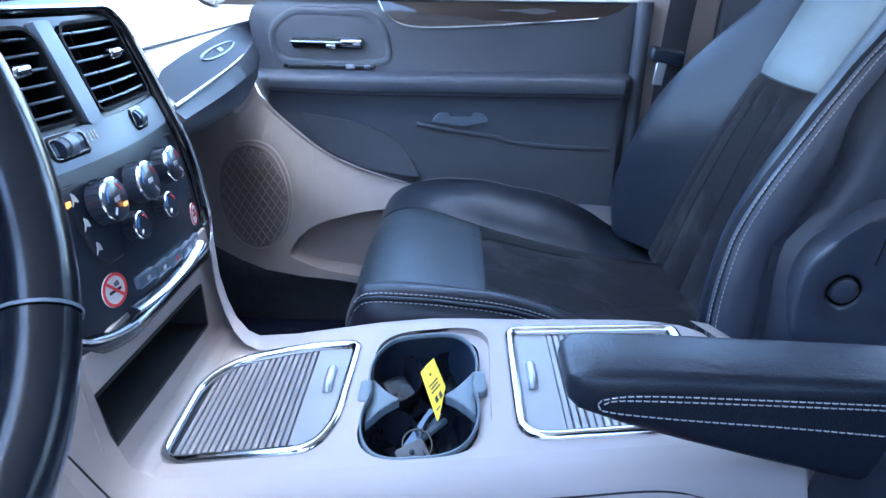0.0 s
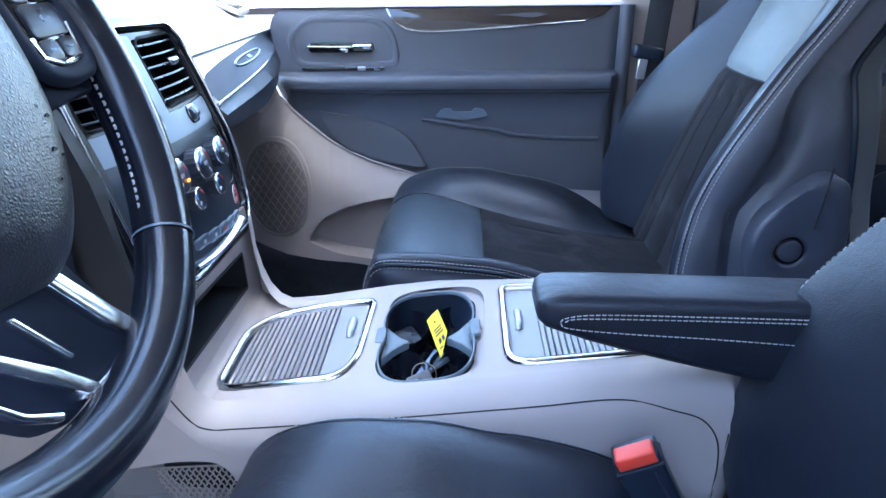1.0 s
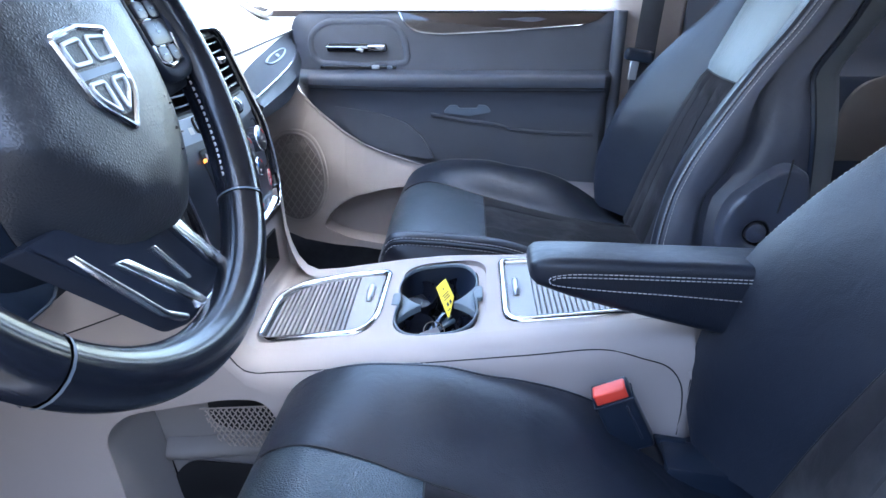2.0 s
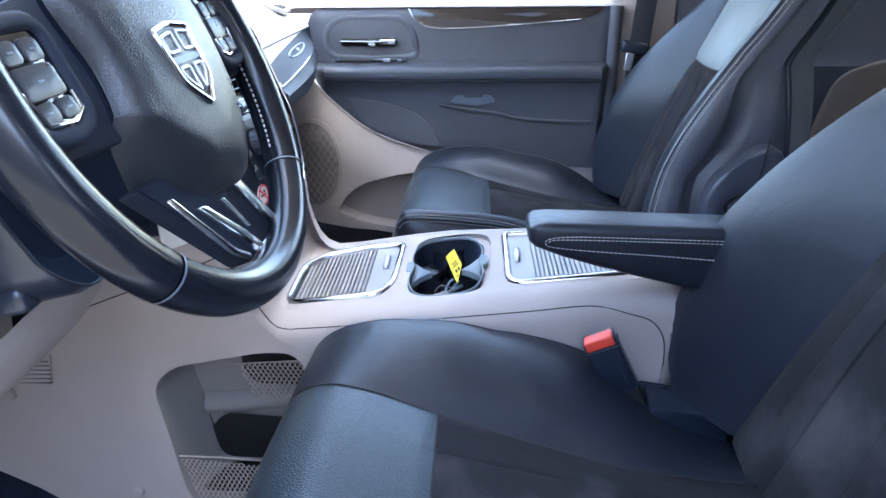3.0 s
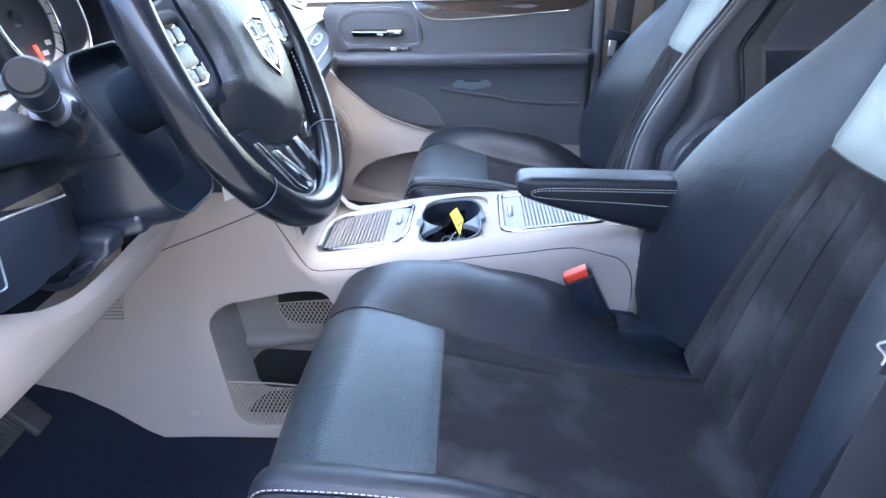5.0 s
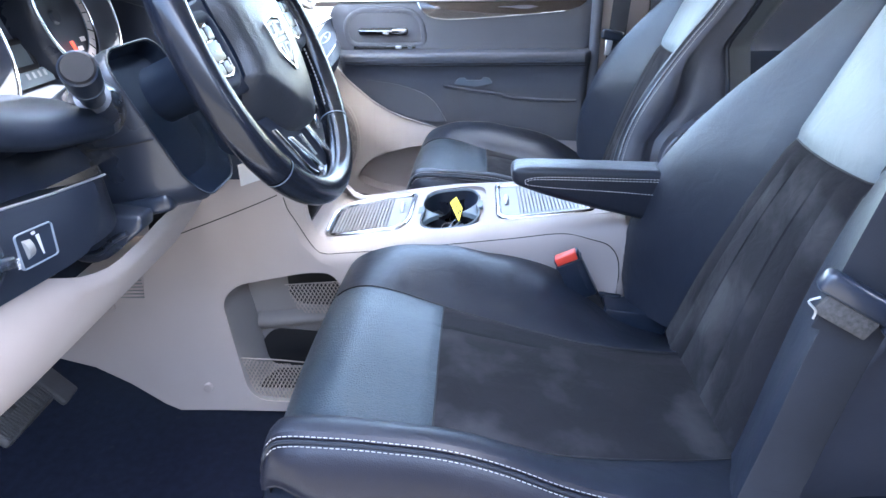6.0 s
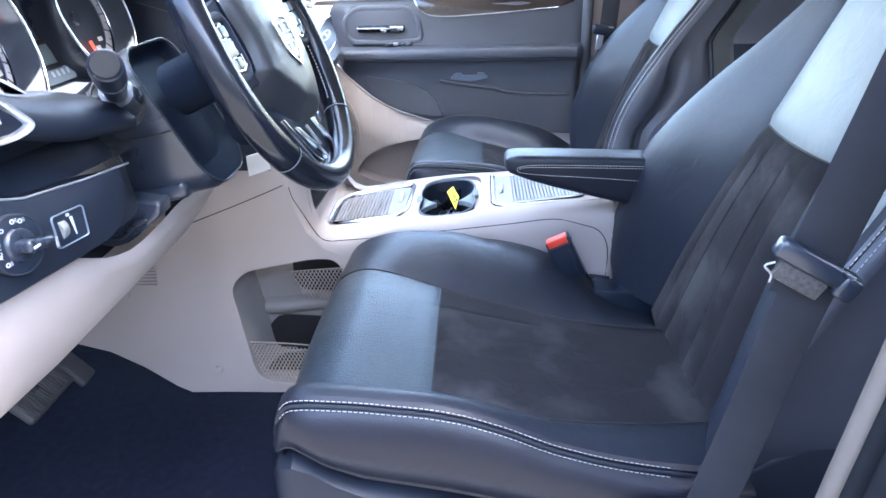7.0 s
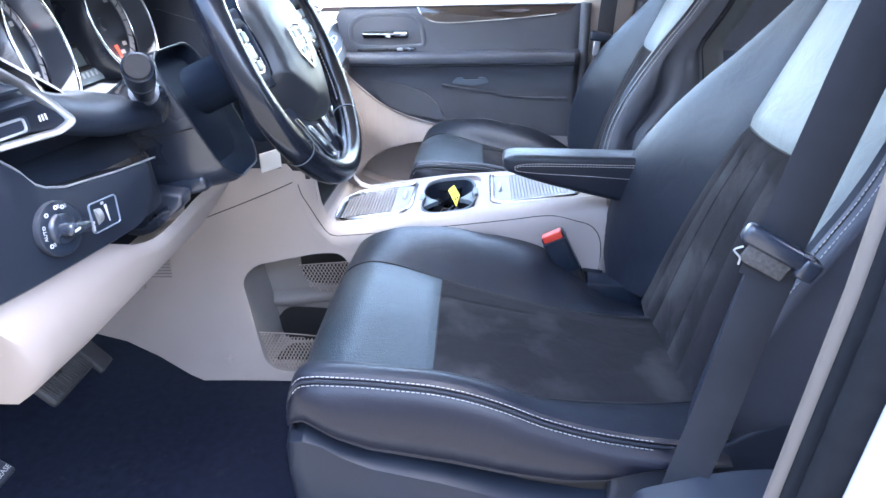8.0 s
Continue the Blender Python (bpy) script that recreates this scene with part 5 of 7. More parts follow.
part("crease", tube([(x, door_y(x, 0.516), 0.516 - 0.006 * min(1, (x + 0.3) / 0.2)) for x in span(-0.30, 0.42, 40)], 0.0009, 5, up=(0, 1, 0)), DARK, upper)
part("crease", tube([(x, door_y(x, 0.508), 0.508 - 0.006 * min(1, (x + 0.3) / 0.2)) for x in span(-0.30, 0.42, 40)], 0.0008, 5, up=(0, 1, 0)), DARK, upper)
part("belt_ledge", grid([[Vector((x, 0.824, 0.678)), Vector((x, 0.834, 0.6835)), Vector((x, 0.850, 0.684)), Vector((x, 0.872, 0.682)), Vector((x, 0.876, 0.66))] for x in span(-0.50, 0.44, 20)]), GREY, door)
# handle in its dished surround
on_door = lambda u, v, w: Vector((u, door_y(u, v) - w, v))
HAND = round_poly([(-0.275, 0.561), (-0.155, 0.556), (-0.050, 0.562), (-0.062, 0.626), (-0.094, 0.653), (-0.245, 0.654), (-0.286, 0.622)], [0.03, 0.02, 0.02, 0.03, 0.03, 0.03, 0.03], 6)
part("handle_surround", band(HAND, on_door, -0.006, 0.009, -0.003, 0.0028), DOOR_BLACK, upper, sharp=70)
hb = part("handle_bezel", plate(rounded(-0.245, -0.100, 0.585, 0.606, 0.008), lambda u, v, w: on_door(u, v, w + 0.003), 0.004, edge=0.001), PIANO, upper)
part("handle", moved(join(box(-0.075, 0.045, -0.006, 0.006, -0.003, 0.003, 0.0025, 2), box(0.025, 0.068, -0.007, 0.007, -0.0075, 0.0065, 0.004, 3)), pose(-0.170, 0.797, 0.598, 0, 0.5, 0)), CHROME, hb, "chrome door handle")
part("lock_knob", moved(box(-0.008, 0.012, -0.005, 0.005, -0.006, 0.003, 0.002, 2), pose(-0.165, 0.793, 0.592)), CHROME, hb)
sw = part("switch_plate", plate(rounded(-0.262, -0.078, 0.548, 0.5555, 0.003), lambda u, v, w: on_door(u, v, w + 0.0045), 0.004, edge=0.001), PIANO, upper)
part("switch_recess", plate(rounded(-0.252, -0.165, 0.5495, 0.5545, 0.002), lambda u, v, w: on_door(u, v, w + 0.0055), 0.002), DARK, sw)
part("switch", moved(box(-0.009, 0.009, -0.004, 0.004, -0.004, 0.005, 0.002, 2), pose(-0.128, 0.800, 0.5510)), SATIN, sw)
part("switch", moved(box(-0.006, 0.006, -0.004, 0.004, -0.004, 0.004, 0.002, 2), pose(-0.094, 0.800, 0.5510)), STEEL_GREY, sw)
# gloss inlay with a bright edge
INLAY = [(-0.070, 0.674), (-0.055, 0.650), (-0.030, 0.634), (0.010, 0.628), (0.06, 0.628), (0.14, 0.632), (0.24, 0.638), (0.36, 0.647), (0.40, 0.660), (0.42, 0.674)]
inlay = part("inlay", cut_plate(INLAY, lambda u, v, w: on_door(u, v, w + 0.003), 0.004, us=span(-0.05, 0.40, 10)), DARK_WOOD, upper, "dark glossy inlay")
part("inlay_edge", tube([on_door(x, z, 0.004) for x, _, z in smooth_path([(x, 0, z) for x, z in INLAY[:8]], 5)], [0.0022] * 30 + [0.0016] * 6, 6, up=(0, 1, 0)), CHROME, inlay, "bright chrome edging")
# pull cup and scooped line below the armrest
part("pull_cup", cut_plate(round_poly([(0.035, 0.448), (0.05, 0.466), (0.07, 0.466), (0.072, 0.459), (0.118, 0.459), (0.12, 0.467), (0.14, 0.466), (0.152, 0.450), (0.10, 0.440)], 0.006, 4), lambda u, v, w: on_door(u, v, w + 0.006), 0.008), STEEL_GREY, upper, "grey courtesy lamp below the armrest")
part("scoop", tube([on_door(x, z, 0.001) for x, _, z in smooth_path([(0.005, 0, 0.443), (0.09, 0, 0.428), (0.17, 0, 0.417), (0.20, 0, 0.408), (0.29, 0, 0.400), (0.40, 0, 0.397)], 6)], 0.0045, 8, up=(0, 1, 0)), DOOR_BLACK, upper)
# map pocket bulge
POCK = round_poly([(-0.232, 0.462), (-0.12, 0.445), (-0.03, 0.412), (0.015, 0.335), (-0.10, 0.352), (-0.19, 0.392)], [0.01, 0.03, 0.05, 0.01, 0.03, 0.03], 6)
part("knee_pad", cut_plate(POCK, lambda u, v, w: on_door(u, v, w + 0.014 * max(0, min(1, (0.47 - v) * 8))), 0.012, us=span(-0.2, 0.0, 5), vs=span(0.34, 0.46, 4)), DOOR_BLACK, upper)

# grey lower panel
def low_y(x, z):
    top = along(EDGE, x)
    k = max(0, min(1, (top - z) / 0.12))
    return lerp(0.782, 0.722, math.sin(k * math.pi / 2)) + 0.03 * max(0, min(1, (-0.36 - x) / 0.12)) ** 2 + 0.06 * max(0, min(1, (x - 0.3) / 0.2))


LOWER = [(-0.56, 0.25), (-0.48, 0.205), (-0.42, 0.182), (-0.37, 0.157), (-0.318, 0.134), (-0.24, 0.119), (-0.165, 0.112), (-0.08, 0.098), (0.06, 0.072), (0.20, 0.068), (0.44, 0.068)]
BORDER = [(-0.56, 0.56)] + [(x, z) for x, z in EDGE] + LOWER[::-1]
POCKET = round_poly([(-0.268, 0.168), (-0.240, 0.215), (-0.19, 0.248), (-0.11, 0.268), (-0.04, 0.273), (0.12, 0.262), (0.18, 0.15), (0.06, 0.09), (-0.08, 0.116), (-0.20, 0.136)], [0.015, 0.03, 0.03, 0.03, 0.03, 0.04, 0.05, 0.05, 0.05, 0.03], 6)
# Dark grey panel from the floor up to the lower door panel's edge.
solo("trim_sill", grid([[Vector((x, 0.742 + 0.03 * max(0, -0.40 - x) * 4, z)) for z in (-0.004, along(LOWER, x) * 0.5, along(LOWER, x) + 0.012)] for x in span(-0.56, 0.44, 26)]), SILL, "dark grey panel below the passenger's door", "trim", kind="structure")
on_low = lambda u, v, w: Vector((u, low_y(u, v) - w, v))
lower = part("lower_panel", cut_plate(BORDER, on_low, 0.004, [POCKET], us=span(-0.5, 0.4, 18), vs=span(0.03, 0.5, 16)), GREY, door, "light grey plastic lower door panel", sharp=30)
part("map_pocket", grid([[on_low(u, v, -d) for u, v in grow(POCKET, -0.5 * d * 0.3)] for d in (0, 0.02, 0.06)], True), GREY, lower)
part("pocket_back", plate(grow(POCKET, -0.005), lambda u, v, w: Vector((u, low_y(u, v) + 0.045 + w, v)), 0.004), GREY, lower)
part("seam_lip", tube([on_low(x, along(EDGE, x) - 0.004, 0.001) for x in span(-0.30, 0.43, 50)], 0.004, 6, up=(0, 1, 0)), GREY, lower)
SPK = ellipse(-0.326, 0.299, 0.071, 0.111, 56)
grille = part("speaker_grille", plate(SPK, lambda u, v, w: on_low(u, v, w + 0.003), 0.004, edge=0.002), SPEAKER, lower, "oval perforated speaker grille")
gb = bmesh.new()
r_ = 0.0012
for i in range(-15, 16):
    for j in range(-25, 26):
        u, v = -0.326 + (i + 0.5 * (j % 2)) * 0.0046, 0.299 + j * 0.0044
        if ((u + 0.326) / 0.067) ** 2 + ((v - 0.299) / 0.107) ** 2 < 1:
            q = [gb.verts.new(on_low(u + r_ * math.cos(a), v + r_ * math.sin(a), 0.0034)) for a in (0.5, 1.55, 2.6, 3.65, 4.7, 5.75)]
            gb.faces.new(q)
part("perforations", gb, HOLES, grille, kind="stuff")
for sg in (-1, 1):
    for i in range(-9, 10):
        line = [(-0.326 + 0.0175 * i + sg * 0.62 * v, 0.299 + v) for v in span(-0.106, 0.106, 60)]
        line = [on_low(u, v, 0.0042) for u, v in line if ((u + 0.326) / 0.067) ** 2 + ((v - 0.299) / 0.107) ** 2 < 1]
        if len(line) > 4:
            part("lattice_rib", tube(line, 0.0012, 4, up=(0, 1, 0)), GREY_RIB, grille)
part("grille_rim", band(grow(SPK, 0.006), on_low, -0.003, 0.003, -0.002, 0.0008), GREY, lower, sharp=70)
part("edge_roll", tube([(0.446, 0.806, z) for z in span(0.02, 0.68, 8)], 0.016, 12), DOOR_BLACK, door)

# ---- dashboard ----
dash = thing("dashboard", (-0.55, 0.0, 0.40), "two-tone dashboard, pale grey top over black and light grey lower panels", "dashboard")


def edge_top(y):
    k = (y - 0.15) / 0.63
    return Vector((lerp(-0.264, -0.316, k), y, lerp(0.662, 0.640, k)))


def edge_chrome(y):
    k = (y - 0.15) / 0.63
    return Vector((lerp(-0.221, -0.312, k) + 0.02 * math.sin(math.pi * k), y, 0.606 + 0.004 * math.sin(math.pi * k)))


def edge_low(y):
    k = (y - 0.15) / 0.63
    return Vector((lerp(-0.229, -0.323, k) + 0.02 * math.sin(math.pi * k), y, lerp(0.566, 0.510, k)))


ys = span(0.158, 0.775, 24)
part("top_pad", grid([[Vector((-1.10, y, 0.735)), Vector((-0.80, y, 0.742)), Vector((-0.55, y, 0.735)), Vector((-0.42, y, 0.712)), edge_top(y) + Vector((-0.06, 0, 0.030)), edge_top(y) + Vector((-0.012, 0, 0.009)), edge_top(y)] for y in ys]), DASH_TOP, dash, "pale grey dashboard top in bright daylight")
KTOP = [(0.16, 0.80), (0.175, 0.60), (0.21, 0.47), (0.30, 0.37), (0.45, 0.26), (0.62, 0.12), (0.775, 0.04)]
mid = lambda y, k, w: edge_top(y).lerp(edge_chrome(y), k) + Vector((-0.005 * math.sin(math.pi * k) + w, 0, 0.4 * w))
part("accent_base", grid([[mid(y, k, 0.0) for k in (0.04, 0.3, 0.7, 1.0)] for y in ys]), DASH_TOP, dash, "pale lower edge of the dash top")
acc = part("accent", grid([[mid(y, lerp(along(KTOP, y), 1.0, k), 0.0015) for k in (0.0, 0.25, 0.5, 0.75, 1.0)] for y in span(0.166, 0.772, 40)]), MATT, dash, "black lens-shaped accent panel")
part("accent_strip", tube([edge_chrome(y) + Vector((0.002, 0, 0)) for y in ys], 0.0022, 8), CHROME, acc, "bright chrome strip")
part("gap", tube([edge_top(y) + Vector((0.002, 0, -0.001)) for y in ys], 0.0016, 6), DARK, dash)
part("glove_box", grid([[edge_chrome(y) + Vector((0.0, 0, -0.004)), edge_chrome(y).lerp(edge_low(y), 0.35) + Vector((0.014, 0, 0)), edge_chrome(y).lerp(edge_low(y), 0.75) + Vector((0.010, 0, 0)), edge_low(y), edge_low(y) + Vector((-0.03, 0, -0.018)), Vector((-0.46, y, edge_low(y).z - 0.07)), Vector((-0.62, y, 0.36)), Vector((-0.80, y, 0.34))] for y in ys]), BLACK, dash, "black soft-touch glove box front")
yc_ = 0.775
end = [edge_top(yc_), edge_chrome(yc_), edge_chrome(yc_).lerp(edge_low(yc_), 0.5) + Vector((0.012, 0, 0)), edge_low(yc_), Vector((-0.46, yc_, 0.44)), Vector((-0.80, yc_, 0.34)), Vector((-1.0, yc_, 0.73)), Vector((-0.55, yc_, 0.735)), Vector((-0.38, yc_, 0.668))]
bm = bmesh.new()
bm.faces.new([bm.verts.new(p) for p in end])
bmesh.ops.triangulate(bm, faces=bm.faces)
part("end_cap", bm, BLACK, dash)
# winged badge on the accent, as a plain shape
on_acc = lambda u, v, w: mid(u, 0.5 - v / 0.06, 0.003 + w)
part("badge", join(band(ellipse(0.45, -0.006, 0.105, 0.007, 40), on_acc, -0.0012, 0.0012, -0.002, 0.001), *[plate(rounded(0.45 + d - 0.012, 0.45 + d + 0.012, -0.009, -0.003, 0.002, 2), on_acc, 0.002) for d in (0.0,)]), STEEL_GREY, acc, "plain silver oval badge")
# side defroster outlet on the dash top
dv = part("outlet", moved(box(-0.035, 0.035, -0.05, 0.05, -0.006, 0.004, 0.003, 2), pose(-0.385, 0.735, 0.690, 0, 22, 8)), GREY_TRAY, dash)
for k in range(5):
    part("fin", moved(box(-0.026, 0.026, -0.038 + 0.017 * k, -0.034 + 0.017 * k, 0.0035, 0.0055, 0.0008, 1), pose(-0.385, 0.735, 0.690, 0, 22, 8)), DARK, dv)
part("top_joint", tube(smooth_path([(-0.268, 0.17, 0.672), (-0.33, 0.185, 0.698), (-0.40, 0.21, 0.712), (-0.47, 0.26, 0.722)], 5), 0.0013, 5), DARK, dash)
# middle top, and the black hood over the driver's side
part("top_pad", grid([[Vector((-1.10, y, 0.735)), Vector((-0.80, y, 0.745)), Vector((-0.58, y, 0.770)), Vector((-0.42, y, 0.765)), Vector((-0.335, y, 0.738)), Vector((-0.300, y, 0.724))] for y in span(-0.19, 0.158, 8)]), DASH_TOP, dash)
part("hood_top", grid([[Vector((-1.10, y, 0.735)), Vector((-0.80, y, 0.76)), Vector((-0.60, y, 0.83)), Vector((-0.50, y, 0.872)), Vector((-0.42, y, 0.888)), Vector((-0.345, y, 0.880)), Vector((-0.338, y, 0.868))] for y in span(-0.86, -0.19, 14)]), BLACK, dash)
part("hood_side", grid([[Vector((x, -0.19, z)) for x, z in ((-1.0, 0.74), (-0.60, 0.83), (-0.42, 0.888), (-0.338, 0.868))], [Vector((x, -0.188, z)) for x, z in ((-1.0, 0.60), (-0.60, 0.60), (-0.42, 0.60), (-0.30, 0.60))]]), BLACK, dash)

# centre stack
STACK = [(0.40, -0.205), (0.455, -0.196), (0.52, -0.199), (0.57, -0.207), (0.62, -0.224), (0.66, -0.238), (0.715, -0.260), (0.76, -0.29)]
SY = 0.027


def S(u, z, w):
    return Vector((soft(STACK, z) - 0.9 * u * u + 0.96 * w, SY + u, z - 0.035 * u + 0.22 * w))


stack = thing("centre_stack", (-0.24, SY, 0.45), "black centre stack with vents, climate knobs and a chrome surround", "control panel")
FACE = round_poly([(-0.150, 0.480), (-0.105, 0.462), (0.118, 0.456), (0.134, 0.482), (0.127, 0.56), (0.119, 0.64), (0.109, 0.706), (-0.150, 0.710)], [0.03, 0.04, 0.03, 0.04, 0.10, 0.10, 0.035, 0.03], 7)
part("bezel_body", grid([[S(u, v, w) + Vector((dx, 0, 0)) for u, v in grow(FACE, d)] for w, dx, d in ((-0.002, 0, -0.001), (0.006, 0, 0.0005), (0.011, 0, 0.0035), (0.0125, 0, 0.007), (0.0125, 0, 0.013), (0.010, 0, 0.0175), (0.003, 0, 0.0195), (0.0, -0.03, 0.020), (0.0, -0.14, 0.020))], True), PIANO, stack, "gloss black bezel", sharp=70)
part("chrome_surround", band(FACE, S, 0.0030, 0.0078, -0.001, 0.0138), CHROME, stack, "bright chrome surround", sharp=70)
VENTS = [rounded(u0, u1, 0.629, 0.702, [0.008, 0.008, 0.016, 0.016], 5) for u0, u1 in ((-0.146, -0.042), (-0.013, 0.102))]
face = part("face", cut_plate(FACE, S, 0.003, [grow(v, -0.001) for v in VENTS], us=span(-0.14, 0.12, 10), vs=span(0.48, 0.70, 8)), BLACK_FINE, stack, sharp=30)
# lower lip catches the light
part("lip", grid([[S(u, 0.468 + 0.006 * (u / 0.1) ** 2 - 0.012 * k, 0.002 + 0.010 * math.sin(k * 3.1)) for u in span(-0.075, 0.085, 16)] for k in span(0, 1, 5)]), BRIGHT, face, "satin silver lower lip")
# grey band with two thumb wheels
part("grey_band", cut_plate(rounded(-0.148, 0.112, 0.597, 0.6245, 0.006), lambda u, v, w: S(u, v, w + 0.004), 0.005, us=span(-0.13, 0.1, 9)), STEEL_GREY, face)
for u0, half in ((-0.0715, 0.021), (0.044, 0.013)):
    wl = part("thumb_wheel", moved(tube([(0, -half * 0.62, 0), (0, half * 0.62, 0)], 0.0085, 18, up=(1, 0, 0)), Matrix.Translation(S(u0, 0.614, 0.0015))), BLACK_FINE, face)
    part("wheel_frame", band(rounded(u0 - half, u0 + half, 0.606, 0.622, 0.005), S, -0.003, 0.002, 0.002, 0.006), PIANO, wl)
    part("grip", moved(tube([(0, -half * 0.25, 0), (0, half * 0.25, 0)], 0.0095, 18, up=(1, 0, 0)), Matrix.Translation(S(u0, 0.614, 0.0015))), STEEL_GREY, wl)
for k in range(3):
    part("marking", plate(rounded(-0.044 + 0.004 * k, -0.0425 + 0.004 * k, 0.612, 0.620, 0.0006, 2), lambda u, v, w: S(u, v, w + 0.0048), 0.0006), WHITE_INK, face)
part("marking", plate(rounded(-0.106, -0.098, 0.606, 0.614, 0.001, 2), lambda u, v, w: S(u, v, w + 0.0048), 0.0006), WHITE_INK, face)
# two vents
for k, (u0, u1) in enumerate(((-0.146, -0.042), (-0.013, 0.102))):
    vo = VENTS[k]
    vt = part("vent", grid([[S(u, v, w) for u, v in grow(vo, d)] for w, d in ((0.006, 0.001), (0.006, -0.002), (-0.004, -0.004), (-0.03, -0.006))], True), VENT_BLACK, stack, "air vent with dark slats")
    part("vent_back", plate(grow(vo, -0.006), lambda u, v, w: S(u, v, w - 0.028), 0.003), VENT_BLACK, vt)
    for i in range(6):
        z = 0.6375 + i * 0.0112
        part("slat", grid([[S(u, z + dz, w) for w, dz in ((0.002, 0.0008), (-0.006, 0.0000), (-0.006, -0.0012), (0.002, -0.0008))] for u in (u0 + 0.004, u1 - 0.004)], True, True), VENT_BLACK, vt)
        part("slat_edge", tube([S(u, z, 0.0025) for u in span(u0 + 0.004, u1 - 0.004, 8)], 0.0012, 6), KEY_PLASTIC, vt)
    part("slider", moved(box(-0.006, 0.006, -0.010, 0.010, -0.0045, 0.0045, 0.003, 3), Matrix.Translation(S(u0 * 0.35 + u1 * 0.65, 0.672, 0.004))), CHROME, vt)
    for i in range(4):
        u = lerp(u0, u1, (i + 1) / 5)
        part("vane", grid([[S(u + d, z, w) for d, w in ((-0.0006, -0.012), (0.0006, -0.012), (0.0006, -0.026), (-0.0006, -0.026))] for z in (0.638, 0.702)], True, True), VENT_BLACK, vt)
part("spine", cut_plate(rounded(-0.038, -0.018, 0.624, 0.705, 0.003), lambda u, v, w: S(u, v, w + 0.007), 0.01, vs=span(0.64, 0.70, 4)), STEEL_GREY, face)
# climate panel
CLIM = round_poly([(-0.094, 0.516), (0.118, 0.514), (0.108, 0.586), (-0.104, 0.586)], [0.02, 0.012, 0.006, 0.006], 5)
part("panel_gap", band(CLIM, S, -0.0012, 0.0012, 0.0005, 0.0022), DARK, face)


def knob(u0, z0, r, h, pointer, label=""):
    """A round knob standing off the stack, with a chrome collar and a pale pointer."""
    ax = Vector((0.975, 0, 0.22))
    c = S(u0, z0, 0.001)
    k = part("knob", tube([c, c + ax * h * 0.6, c + ax * h * 0.97, c + ax * h], [r * 1.02, r * 0.98, r * 0.96, r * 0.86], 28, up=(0, 1, 0)), COLUMN, stack, label)
    for q in range(20):
        a = 2 * math.pi * q / 20
        off = (Vector((-0.22, 0, 0.975)) * math.cos(a) + Vector((0, 1, 0)) * math.sin(a)) * r * 1.0
        part("rib", tube([c + off, c + off * 0.97 + ax * h * 0.78], 0.0009, 5, up=(0, 1, 0)), COLUMN, k)
    part("knob_ring", tube([c + ax * h * 0.90, c + ax * h * 1.01, c + ax * h * 1.06], [r * 1.02, r * 1.0, r * 0.91], 28, up=(0, 1, 0)), CHROME, k)
    part("knob_face", tube([c + ax * h * 1.03, c + ax * h * 1.075], [r * 0.93, r * 0.88], 28, up=(0, 1, 0)), COLUMN, k)
    up_, rt = Vector((-0.22, 0, 0.975)), Vector((0, 1, 0))
    d = up_ * math.cos(pointer) + rt * math.sin(pointer)
    part("pointer", tube([c + ax * h * 1.07 + d * r * 0.45, c + ax * h * 1.07 + d * r * 0.80], 0.0013, 6), WHITE_INK, k)
    for a0, a1, ink in ((0.4, 1.3, RED_INK), (-1.5, -0.4, BLUE_INK)):
        part("arc", tube([c + ax * h * 1.075 + (up_ * math.cos(a) + rt * math.sin(a)) * r * 0.70 for a in span(a0, a1, 8)], 0.0006, 5), ink, k)
    return c + ax * h * 1.08


for u0, r, p in ((-0.0685, 0.0185, -2.4), (-0.014, 0.0180, 2.6), (0.0465, 0.0172, 2.4)):
    tip = knob(u0, 0.5665, r, 0.0145, p)
    part("marking", moved(box(-0.0003, 0.0006, -0.004, 0.004, -0.002, 0.002, 0), Matrix.Translation(tip)), WHITE_INK, stack)
part("lamp", moved(box(-0.0006, 0.0012, -0.0025, 0.0025, -0.0016, 0.0016, 0.0004, 1), Matrix.Translation(S(-0.062, 0.560, 0.0175))), AMBER, stack, "small lit amber lamp")
part("lamp", moved(box(-0.0006, 0.0016, -0.003, 0.003, -0.002, 0.002, 0.0004, 1), Matrix.Translation(S(-0.103, 0.575, 0.003))), AMBER, stack, "small lit amber lamp")
for u0 in (-0.043, 0.015):
    knob(u0, 0.535, 0.0125, 0.012, -2.2)
for u0, z0 in ((-0.0925, 0.576), (-0.0915, 0.555), (-0.0885, 0.533), (0.092, 0.545)):
    part("marking", plate(round_poly([(u0 - 0.004, z0 - 0.005), (u0, z0 - 0.001), (u0 + 0.004, z0 - 0.003), (u0 + 0.003, z0 + 0.003), (u0, z0 + 0.006), (u0 - 0.001, z0 + 0.001)], 0.001, 2), lambda u, v, w: S(u, v, w + 0.001), 0.0006), WHITE_INK, stack)
# row of keys
for i in range(5):
    u0 = -0.058 + i * 0.030
    z0 = 0.4855 - 0.10 * (u0 + 0.058)
    kb = part("key", plate(rounded(u0, u0 + 0.028, z0 - 0.006, z0 + 0.006, 0.003, 3), lambda u, v, w: S(u, v, w + 0.005), 0.006, edge=0.0015), STEEL_GREY, stack)
    part("marking", plate(rounded(u0 + 0.012, u0 + 0.017, z0 - 0.0026, z0 + 0.0016, 0.0006, 2), lambda u, v, w: S(u, v, w + 0.0056), 0.0006), (RED_INK if i == 2 else WHITE_INK), kb)


